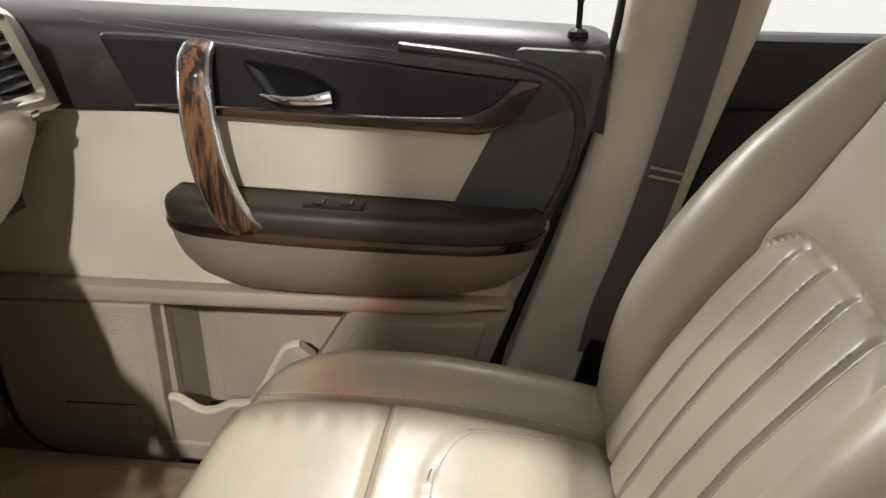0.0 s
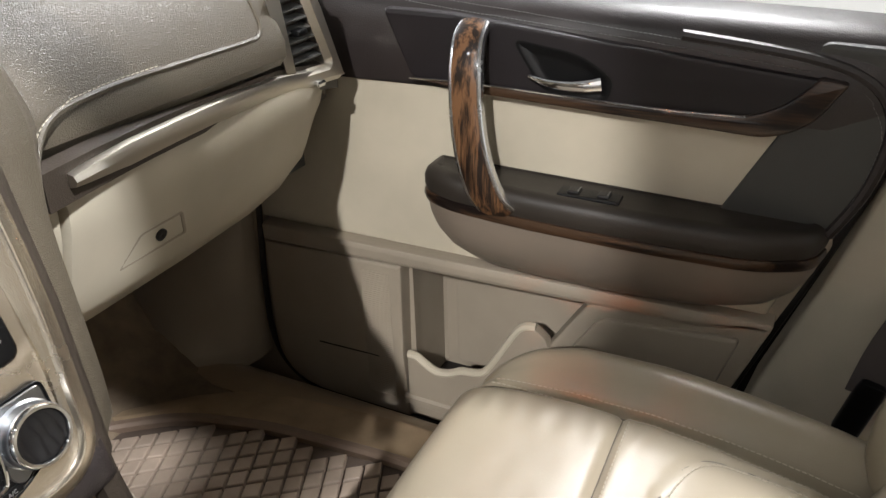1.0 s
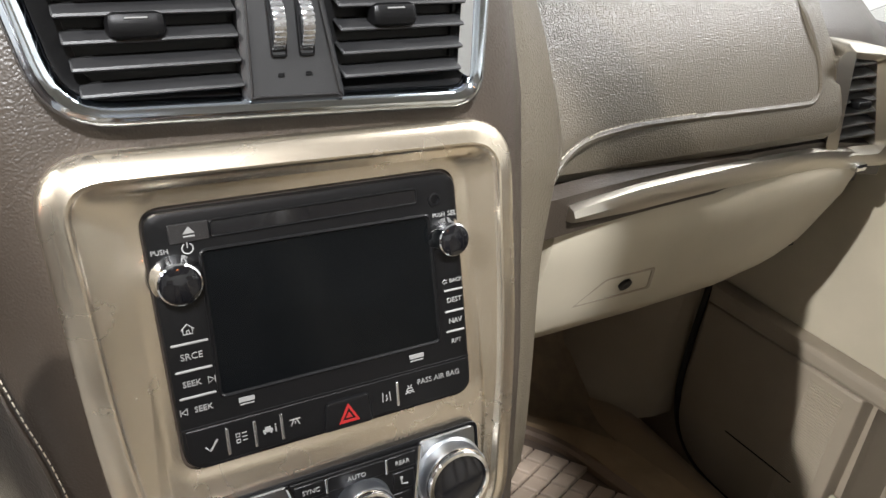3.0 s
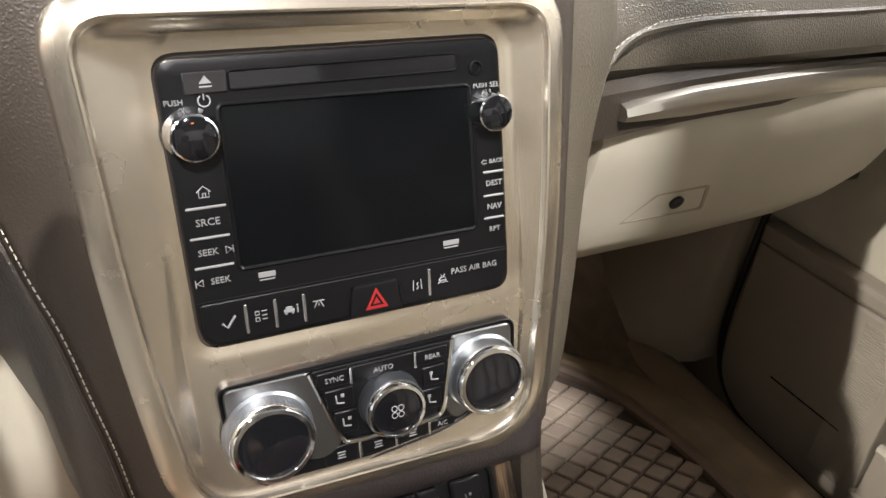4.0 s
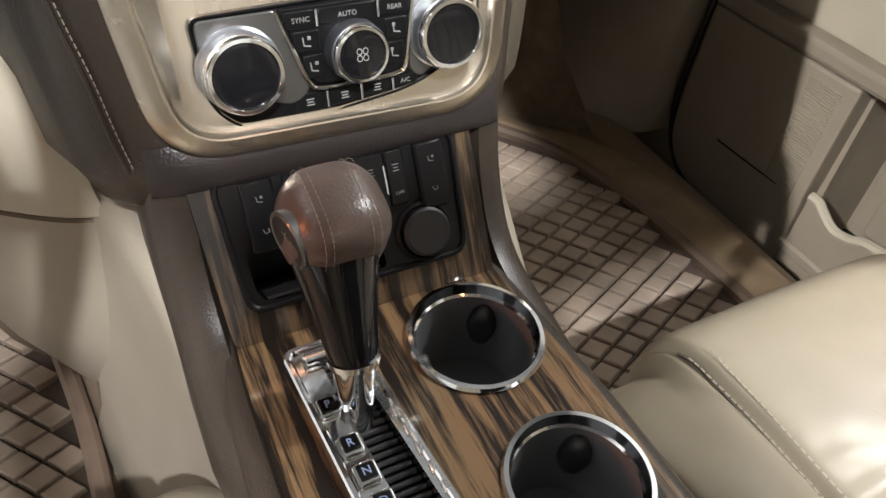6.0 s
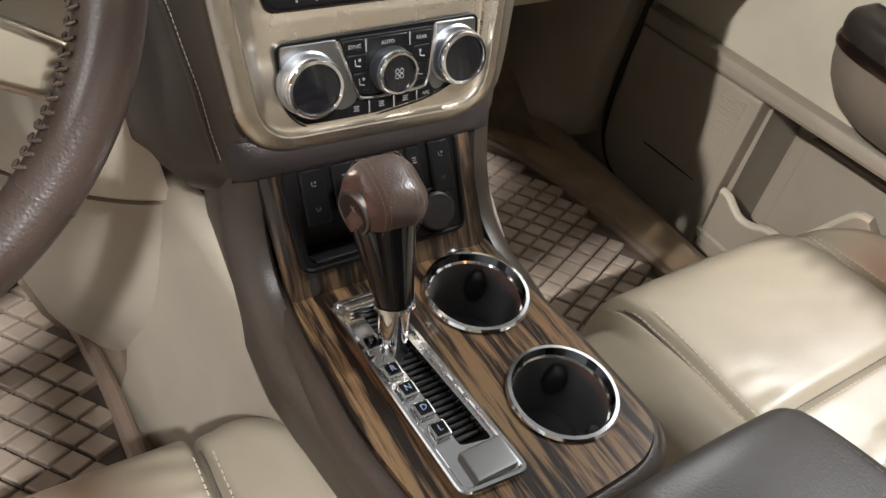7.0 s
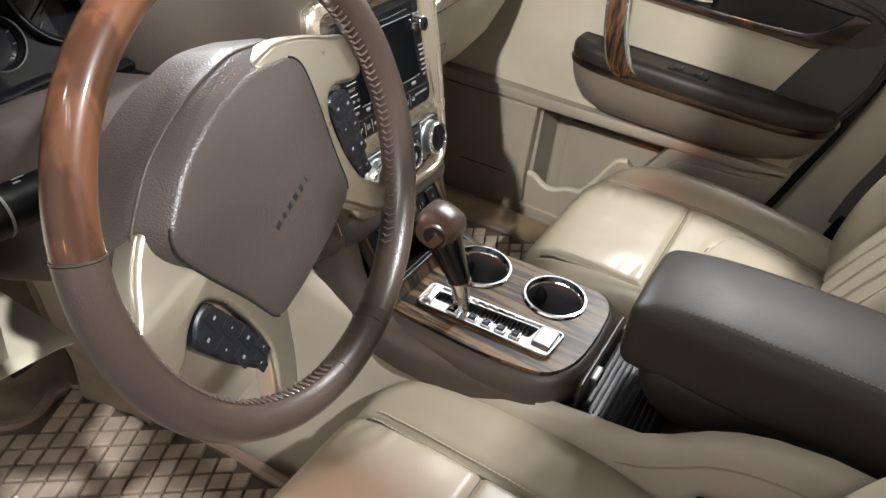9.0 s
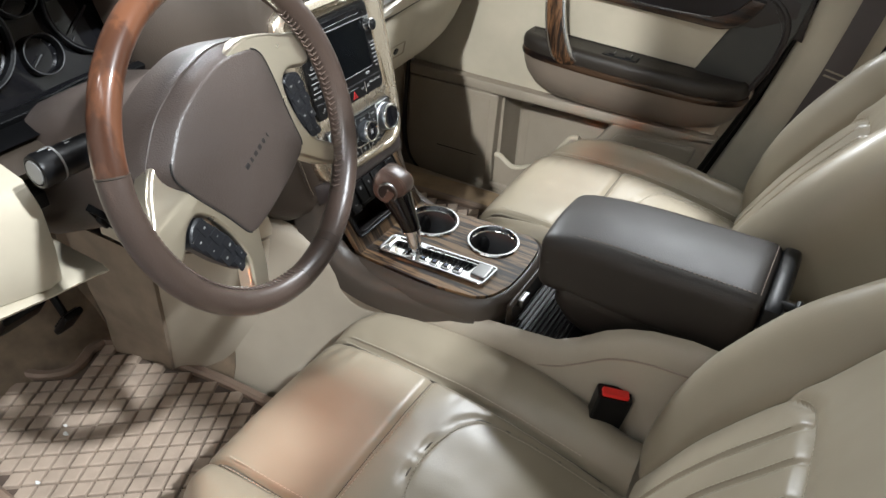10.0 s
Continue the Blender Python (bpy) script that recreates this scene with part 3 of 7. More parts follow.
    part("trim_backing", loft(rings), BROWN, d)
    # glove box
    gp = [(-0.560, 0.640), (-0.533, 0.632), (-0.527, 0.615), (-0.533, 0.585), (-0.548, 0.545), (-0.559, 0.515), (-0.570, 0.488), (-0.588, 0.464), (-0.64, 0.448), (-0.85, 0.44), (-0.85, 0.62)]

    def gsec(y, dx, s):
        return [(x - dx, y, 0.56 + (z - 0.56) * s) for x, z in gp]
    part("glove_box_door", loft([gsec(0.222, 0.012, 0.95), gsec(0.229, 0.002, 0.99), gsec(0.26, 0.0, 1.0), gsec(0.40, 0.002, 1.0), gsec(0.53, 0.008, 0.99), gsec(0.61, 0.016, 0.93), gsec(0.66, 0.026, 0.82), gsec(0.695, 0.045, 0.66), gsec(0.712, 0.08, 0.46)]), CREAM, d, "cream plastic glove box door")
    part("surround", loft([gsec(0.165, 0.03, 0.90), gsec(0.19, 0.012, 0.99), gsec(0.219, 0.003, 1.0), gsec(0.2205, 0.02, 0.97)]), CREAM, d)
    # recessed latch
    lm = Matrix.Translation((-0.5580, 0.332, 0.531)) @ Matrix.Rotation(radians(20), 4, "Y") @ Matrix(((0, 0, 1, 0), (1, 0, 0, 0), (0, 1, 0, 0), (0, 0, 0, 1)))
    latch = part("glove_box_latch", ring_frame(rounded([(-0.047, -0.018), (0.055, -0.018), (0.045, 0.018), (-0.018, 0.018)], 0.005), rounded([(-0.042, -0.015), (0.050, -0.015), (0.041, 0.015), (-0.015, 0.015)], 0.004), -0.01, 0.0042, 0.0006), TAUPE, d, m=lm)
    part("latch_plate", slab(rounded([(-0.042, -0.015), (0.050, -0.015), (0.041, 0.015), (-0.015, 0.015)], 0.004), -0.01, 0.0035, 0.001), CREAM, latch, m=lm)
    part("keyhole", lathe([(0.0005, 0.003), (0.007, 0.003), (0.0075, 0.0065), (0.0055, 0.0072), (0.0005, 0.006)], 20, (0.012, 0.002, 0)), DARK, latch, "dark lock cylinder", m=lm)
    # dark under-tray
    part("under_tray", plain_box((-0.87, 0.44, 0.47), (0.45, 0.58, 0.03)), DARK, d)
    return d


DASH = dash()


def side_vent(d):
    o = [(0.580, 0.757), (0.672, 0.744), (0.730, 0.606), (0.604, 0.618)]
    vm = Matrix(((0, 0, 1, -0.566), (1, 0, 0, 0), (0, 1, 0, 0), (0, 0, 0, 1))) @ Matrix.Translation((0, 0, 0))
    v = part("side_vent", ring_frame(rounded(o, [0.01, 0.03, 0.02, 0.008]), rounded([(0.573, 0.742), (0.640, 0.734), (0.686, 0.636), (0.597, 0.643)], 0.006), -0.03, 0.018, 0.008), TRIM, d, "silver framed side air vent", m=vm)
    part("vent_well", slab(rounded([(0.571, 0.745), (0.643, 0.737), (0.690, 0.632), (0.594, 0.640)], 0.006), -0.012, -0.008, 0.001), BLACK, v, m=vm)
    for i in range(7):
        z = 0.653 + i * 0.0135
        a, b = 0.596 - (z - 0.64) * 0.24, 0.684 - (z - 0.64) * 0.46
        part("slat", rbox((0, 0, 0), (0.014, b - a, 0.0030), 0.0009, 1), LIT_SLAT, v, m=T(-0.562, (a + b) / 2, z) @ Matrix.Rotation(radians(22), 4, "Y"))
    part("vent_tab", rbox((-0.552, 0.627, 0.69), (0.016, 0.022, 0.009), 0.003, 2), BLACK, v)
    part("thumb_roll", rbox((-0.548, 0.655, 0.617), (0.012, 0.020, 0.010), 0.004, 2), CHROME, v)


side_vent(DASH)


def driver_dash(d):
    # skin above the cluster and left of the stack
    prof = [(-1.13, 0.80), (-0.98, 0.875), (-0.80, 0.905), (-0.66, 0.905), (-0.565, 0.885), (-0.53, 0.862), (-0.535, 0.850), (-0.60, 0.845), (-0.90, 0.80)]
    rings = []
    for y, k, dx in ((-0.70, -0.05, -0.07), (-0.62, -0.012, -0.03), (-0.52, 0.0, 0), (-0.38, 0.012, 0.004), (-0.25, 0.0, 0.0), (-0.205, -0.02, -0.01), (-0.185, -0.05, -0.03)):
        rings.append([(x + dx * (i > 2), y, z + k * (0 < i < 8)) for i, (x, z) in enumerate(prof)])
    part("cluster_hood", loft(rings), BROWN, d)
    part("centre_skin", loft([[(-1.13, y, 0.78), (-0.9, y, 0.86), (-0.7, y, 0.885 - k), (-0.56, y, 0.875 - k), (-0.52, y, 0.82 - k), (-0.56, y, 0.55), (-1.0, y, 0.5)] for y, k in ((-0.20, 0.02), (-0.1, 0.0), (0.1, 0.0), (0.14, 0.02))]), BROWN, d)
    # lower knee panel, cream, and its dark upper border
    kp = [(-0.50, 0.690), (-0.462, 0.680), (-0.446, 0.655), (-0.444, 0.60), (-0.450, 0.555), (-0.470, 0.535), (-0.70, 0.530), (-0.70, 0.69)]
    part("knee_panel", loft([[(x - dx, y, z + dz) for x, z in kp] for y, dx, dz in ((-0.70, 0.03, 0.03), (-0.64, 0.005, 0.02), (-0.552, 0.0, 0.0), (-0.535, 0.004, 0.0), (-0.528, 0.02, 0.0))]), CREAM, d, "cream knee panel below the steering column")
    part("knee_flange", loft([[(x, y, z + dz) for x, z in ((-0.60, 0.548), (-0.46, 0.546), (-0.448, 0.540), (-0.456, 0.532), (-0.60, 0.528))] for y, dz in ((-0.70, 0.03), (-0.55, 0.004), (-0.49, -0.004), (-0.478, -0.008))]), CREAM, d)
    rings = []
    for z, k in ((0.396, 0.0), (0.400, 0.004), (0.45, 0.004), (0.54, 0.003), (0.62, 0.0), (0.68, -0.01)):
        q = (z - 0.39) / 0.27
        pl = spline([(-0.463 - 0.05 * q + k, -0.164 - 0.036 * q, z), (-0.480 - 0.04 * q + k, -0.203 - 0.02 * q, z), (-0.52 - 0.02 * q + k, -0.255, z), (-0.60, -0.32, z)], 12)
        rings.append([tuple(p) for p in pl] + [(-0.70, -0.32, z), (-0.70, -0.15, z)])
    part("knee_panel_inner", loft(rings), CREAM, d)
    rings = []
    for z, k in ((0.05, -0.075), (0.12, -0.048), (0.22, -0.022), (0.32, -0.006), (0.392, 0.001)):
        pl = spline([(-0.463 + k * 0.4, -0.164 - k * 0.15, z), (-0.480 + k * 0.6, -0.203 - k * 0.3, z), (-0.52 + k, -0.255 - k * 0.4, z), (-0.60 + k, -0.32 - k * 0.6, z)], 12)
        rings.append([tuple(p) for p in pl] + [(-0.78, -0.32 - k * 0.6, z), (-0.78, -0.15, z)])
    part("lower_side_panel", loft(rings), TUNNEL, d)
    # sheet over the side panel's front, painted as the shade below the dashboard
    part("side_shade", loft([[(-0.592 + k, -0.3215 - k * 0.6, z), (-0.80, -0.325 - k * 0.6, z), (-0.80, -0.30, z), (-0.592 + k, -0.312 - k * 0.6, z)] for z, k in ((0.05, -0.075), (0.12, -0.048), (0.22, -0.022), (0.32, -0.006), (0.392, 0.001))]), SIDE_SHADE, d)
    part("under_cover", plain_box((-0.80, -0.42, 0.60), (0.50, 0.48, 0.02)), DARK, d)


driver_dash(DASH)


# ---- centre stack ----
def stack():
    st = thing("centre_stack", (-0.5, -0.012, 0.05), "dark brown centre stack with a champagne metal bezel", "centre stack")
    # body: sections across, out of the face, at heights up the face
    rings = []
    for v, l, r, bl, br, dn in ((-0.165, -0.112, 0.104, -0.155, 0.146, -0.030), (-0.150, -0.120, 0.112, -0.172, 0.156, -0.012), (-0.125, -0.130, 0.121, -0.190, 0.168, -0.004), (0.0, -0.143, 0.132, -0.226, 0.205, -0.001),
                            (0.10, -0.148, 0.136, -0.25, 0.225, -0.001), (0.17, -0.153, 0.138, -0.265, 0.235, -0.001), (0.255, -0.150, 0.134, -0.27, 0.235, -0.006), (0.285, -0.140, 0.122, -0.26, 0.23, -0.022), (0.295, -0.12, 0.10, -0.25, 0.22, -0.05)):
        pts = [(bl, -0.17), (bl + 0.006, -0.125), (l - 0.030, -0.038), (l - 0.012, -0.014), (l + 0.004, -0.003), (l + 0.02, 0.0), (0.0, 0.0), (r - 0.02, 0.0), (r - 0.004, -0.003), (r + 0.010, -0.014), (r + 0.024, -0.038), (br - 0.006, -0.125), (br, -0.17)]
        rings.append([(u, v, n + dn) for u, n in pts])
    part("stack_body", loft(rings), BROWN, st, m=SM)
    rings = []
    for u, k in ((-0.124, 0.0), (-0.116, 0.6), (-0.10, 0.9), (-0.06, 1.0), (0.05, 1.0), (0.094, 0.9), (0.110, 0.6), (0.119, 0.0)):
        rings.append([(u, v, -0.006 + (n + 0.006) * k) for v, n in ((-0.106, 0.001), (-0.114, 0.006), (-0.124, 0.0075), (-0.132, 0.0065), (-0.1375, 0.003), (-0.139, -0.004), (-0.137, -0.012), (-0.106, -0.012))])
    # darker door skin here stands in for the shade below the bezel
    part("lower_lip", loft(rings), DOOR_BROWN, st, m=SM)
    # bezel
    def bez(k):
        return rounded([(-0.113 + k, -0.1185 + k), (0.113 - k, -0.1235 + k), (0.1275 - k, 0.02), (0.1285 - k, 0.162 - k), (-0.1345 + k, 0.1665 - k), (-0.1285 + k, 0.01)],
                       [0.042 - k, 0.046 - k, 0.05, 0.034 - k, 0.032 - k, 0.05], 7)
    inner = rounded([(-0.0895, -0.0165), (0.0965, -0.0165), (0.0945, 0.06), (0.0915, 0.1365), (-0.0915, 0.1375), (-0.0905, 0.06)], [0.013, 0.013, 0.02, 0.013, 0.013, 0.02], 7)
    rings = [(bez(-0.002), -0.012), (bez(-0.002), 0.005), (bez(-0.001), 0.008), (bez(0.0015), 0.0105), (bez(0.006), 0.0128), (bez(0.0100), 0.0140), (bez(0.0112), 0.0146), (bez(0.0124), 0.0142), (bez(0.0132), 0.0124), (bez(0.0145), 0.0112)]
    part("bezel_rim", layers(rings + [(bez(0.0145), -0.012)], False), CHAMP, st, "brushed champagne metal bezel", m=SU)
    field = bez(0.0135)
    part("bezel_face", loft([[(p[0], p[1], z) for p in q] for q, z in ((field, 0.0112), (bez(0.019), 0.0086), (inset(inner, -0.008), 0.0034), (inset(inner, -0.003), 0.0022), (inset(inner, 0.0008), 0.0016), (inset(inner, 0.0008), -0.012), (field, -0.012))], True, False, True), CHAMP, st, m=SU)
    return st


STACK = stack()


# ---- centre console ----
CUP_A, CUP_B = (-0.272, 0.039), (-0.152, 0.043)
GATE_OUT = rounded([(-0.304, -0.086), (-0.112, -0.077), (-0.108, -0.025), (-0.304, -0.040)], 0.008, 4)
GATE_IN = inset(GATE_OUT, 0.004)


def circle(cx, cy, r, n=48):
    return [Vector((cx + r * math.cos(2 * math.pi * i / n), cy + r * math.sin(2 * math.pi * i / n))) for i in range(n)]


def console():
    c = thing("centre_console", (-0.2, 0, 0.05), "brown and tan centre console with a zebrano wood plate", "console")
    plate = rounded([(-0.372, -0.108), (-0.300, -0.116), (-0.190, -0.118), (-0.098, -0.104), (-0.074, -0.060), (-0.070, 0.000), (-0.074, 0.066), (-0.094, 0.096), (-0.20, 0.094), (-0.300, 0.086), (-0.372, 0.083)], 0.03, 4)
    body = inset(plate, -0.016)
    part("console_body", layers([(inset(plate, 0.01), 0.28), (inset(plate, -0.006), 0.315), (inset(plate, -0.014), 0.333), (body, 0.350), (inset(plate, -0.013), 0.366), (inset(plate, -0.006), 0.374), (plate, 0.3755), (inset(plate, 0.004), 0.372)], False), BROWN, c)
    # sides of the plate that climb to the stack
    for s, y0 in ((-1, -0.112), (1, 0.088)):
        path = spline([(-0.10, y0 * 0.93, 0.356), (-0.18, y0, 0.358), (-0.25, y0, 0.361), (-0.31, y0, 0.367), (-0.346, y0, 0.382), (-0.369, y0, 0.412), (-0.383, y0 * 0.99, 0.452), (-0.392, y0 * 0.98, 0.505)], 32)
        rings = []
        for i, p in enumerate(path):
            t = (path[min(i + 1, len(path) - 1)] - path[max(i - 1, 0)]).normalized()
            n = Vector((-t.z, 0, t.x)) * -1
            if n.z < 0 and n.x < 0:
                n = -n
            g = 0.45 + 0.55 * min(1.0, i / 10)
            f = lambda o, h: p + Vector((0, s * o * g, 0)) + n * h
            rings.append([f(0.034, -0.055), f(0.033, -0.022), f(0.026, -0.006), f(0.014, 0.003), f(0.004, 0.004), f(0.0, -0.002), f(0.004, -0.05)])
        part("side_skin", loft(rings), BROWN, c)
    part("console_front", loft([[(x, -0.118, z), (x, 0.092, z), (x - 0.1, 0.092, z), (x - 0.1, -0.118, z)] for x, z in ((-0.36, 0.28), (-0.365, 0.36), (-0.41, 0.40), (-0.43, 0.50))]), DARK, c)
    # tan tunnel sides down to the floor
    rings = []
    for x, w, zt, wb in ((-1.0, 0.20, 0.40, 0.25), (-0.70, 0.20, 0.44, 0.235), (-0.52, 0.175, 0.44, 0.215), (-0.42, 0.144, 0.405, 0.190), (-0.32, 0.124, 0.360, 0.167), (-0.20, 0.121, 0.344, 0.155), (-0.10, 0.113, 0.343, 0.146), (-0.02, 0.104, 0.346, 0.138), (0.03, 0.100, 0.350, 0.135), (0.065, 0.099, 0.372, 0.133), (0.10, 0.098, 0.402, 0.131), (0.13, 0.098, 0.420, 0.13), (0.165, 0.098, 0.433, 0.13), (0.22, 0.098, 0.442, 0.13), (0.30, 0.098, 0.440, 0.13), (0.45, 0.098, 0.43, 0.13)):
        c0 = -0.008
        rings.append([(x, c0 - wb - 0.02, 0.03), (x, c0 - wb, 0.09), (x, c0 - (w + wb) / 2 - 0.004, 0.2), (x, c0 - w - 0.007, zt - 0.030), (x, c0 - w - 0.003, zt - 0.012), (x, c0 - w + 0.005, zt - 0.003), (x, c0 - w + 0.016, zt), (x, c0 - w + 0.026, min(zt, 0.24)), (x, c0 + w - 0.026, min(zt, 0.24)),
                      (x, c0 + w - 0.016, zt), (x, c0 + w - 0.005, zt - 0.003), (x, c0 + w + 0.003, zt - 0.012), (x, c0 + w + 0.007, zt - 0.030), (x, c0 + (w + wb) / 2 + 0.004, 0.2), (x, c0 + wb, 0.09), (x, c0 + wb + 0.02, 0.03)])
    part("tunnel_carpet", loft(rings[:2] + [[(-0.545, q[1] * 1.01, q[2]) for q in rings[2]]]), CARPET, c, "brown carpeted front of the tunnel")
    part("tunnel_trim", loft([[(-0.543, q[1] * 1.01, q[2]) for q in rings[2]]] + rings[2:]), TUNNEL, c, "tan plastic tunnel trim")
    part("tunnel_seam", tube(spline([(-0.01, -0.1165, 0.302), (0.04, -0.1158, 0.318), (0.08, -0.1150, 0.345), (0.12, -0.1145, 0.375), (0.17, -0.1140, 0.392), (0.24, -0.1138, 0.398), (0.32, -0.1138, 0.396)], 30), 0.0016, 6), BROWN_THREAD, c)
    # wood plate with its openings
    holes = [circle(*CUP_A, 0.0445), circle(*CUP_B, 0.0425), GATE_IN]
    part("wood_plate", pierced(inset(plate, 0.002), holes, 0.371, 0.3795), WOOD, c, "glossy zebrano wood plate", smooth=25)
    return c


CONSOLE = console()


def armrest():
    a = thing("armrest_box", (0.13, 0.02, 0.33), "dark brown leather console armrest over its bin", "armrest")
    def sh(q):
        k = 1 - 0.10 * max(0, -q.x) / 0.16
        return Vector((q.x, q.y * k, q.z + 0.012 * math.cos(q.y / 0.09 * 1.4) * (q.z > 0) - 0.018 * max(0, -q.x / 0.165) ** 3 * (q.z > 0)))
    def tuck(q):
        return Vector((q.x + (0.03 * abs(q.z) / 0.05 if q.z < 0 and q.x < 0 else 0), q.y * (1 + 0.16 * q.z / 0.05), q.z))
    part("lid", softbox((0.322, 0.172, 0.106), 0.019, (26, 22, 12), sh), ARM_BROWN, a, m=T(0.126, 0.024, 0.457) @ Matrix.Rotation(radians(-1), 4, "Y"))
    part("bin", softbox((0.29, 0.150, 0.11), 0.03, (12, 8, 6), tuck), ARM_BROWN, a, m=T(0.140, 0.024, 0.378))
    part("rear_cap", softbox((0.028, 0.172, 0.120), 0.010, (6, 12, 10), lambda q: Vector((q.x, q.y, q.z + 0.010 * math.cos(q.y / 0.09 * 1.4) * (q.z > 0)))), BLACK, a, "black plastic rear cap", m=T(0.298, 0.024, 0.450))
    part("latch", join(tube([(0.305, -0.036, 0.508), (0.322, -0.036, 0.510)], [0.008, 0.006], 10), rbox((0.326, -0.036, 0.511), (0.010, 0.020, 0.018), 0.004, 2)), BLACK, a)
    for s in (-1, 1):
        part("piping", tube([(x, 0.024 + s * 0.0825 * (1 - 0.10 * max(0, 0.126 - x) / 0.16), 0.5005 + (x - 0.126) * 0.0174 - 0.018 * max(0, (0.126 - x) / 0.165) ** 3) for x in [0.0 + 0.0098 * i for i in range(29)]], 0.0020, 6), ARM_BROWN, a)
    def lid_top(x, y):
        q = Vector((x - 0.132, y - 0.024, 0.053))
        k = 1 - 0.10 * max(0, -q.x) / 0.16
        return Vector((x, 0.024 + q.y * k, 0.457 + sh(q).z + 0.0004 + (x - 0.132) * 0.0174))
    part("stitching", stitches([lid_top(x, 0.024 + 0.068) for x in [-0.012 + 0.01 * i for i in range(30)]] , 0.0045, 0.0022, 0.0009), BROWN_THREAD, a)
    part("stitching", stitches([lid_top(x, 0.024 - 0.068) for x in [-0.012 + 0.01 * i for i in range(30)]] , 0.0045, 0.0022, 0.0009), BROWN_THREAD, a)
    part("stitching", stitches([lid_top(-0.012, 0.024 - 0.068 + 0.0068 * i) for i in range(21)], 0.0045, 0.0022, 0.0009), BROWN_THREAD, a)
    part("stitching", stitches([lid_top(0.278, 0.024 - 0.068 + 0.0068 * i) for i in range(21)], 0.0045, 0.0022, 0.0009), BROWN_THREAD, a)
    for s in (-1, 1):
        path = [(x, 0.024 + s * (0.0760 - 0.008 * max(0, -(x - 0.13)) / 0.16), 0.4985) for x in [-0.01 + 0.02 * i for i in range(15)]]
        part("stitching", stitches(path, 0.004, 0.0022, 0.0006), BROWN_THREAD, a)
    return a


armrest()


# ---- seats ----
def smooth_step(a, b, x):
    t = max(0.0, min(1.0, (x - a) / (b - a)))
    return t * t * (3 - 2 * t)


def sheet(P, keep):
    """Faces of a grid of points for which keep(i, j) holds."""
    bm = bmesh.new()
    vs = {}

    def vert(i, j):
        if (i, j) not in vs:
            vs[(i, j)] = bm.verts.new(P[i][j])
        return vs[(i, j)]
    for i in range(len(P) - 1):
        for j in range(len(P[0]) - 1):
            if keep(i, j):
                bm.faces.new((vert(i, j), vert(i, j + 1), vert(i + 1, j + 1), vert(i + 1, j)))
    return bm


def groove(d, width, depth):
    return -depth * math.exp(-(d / width) ** 2)


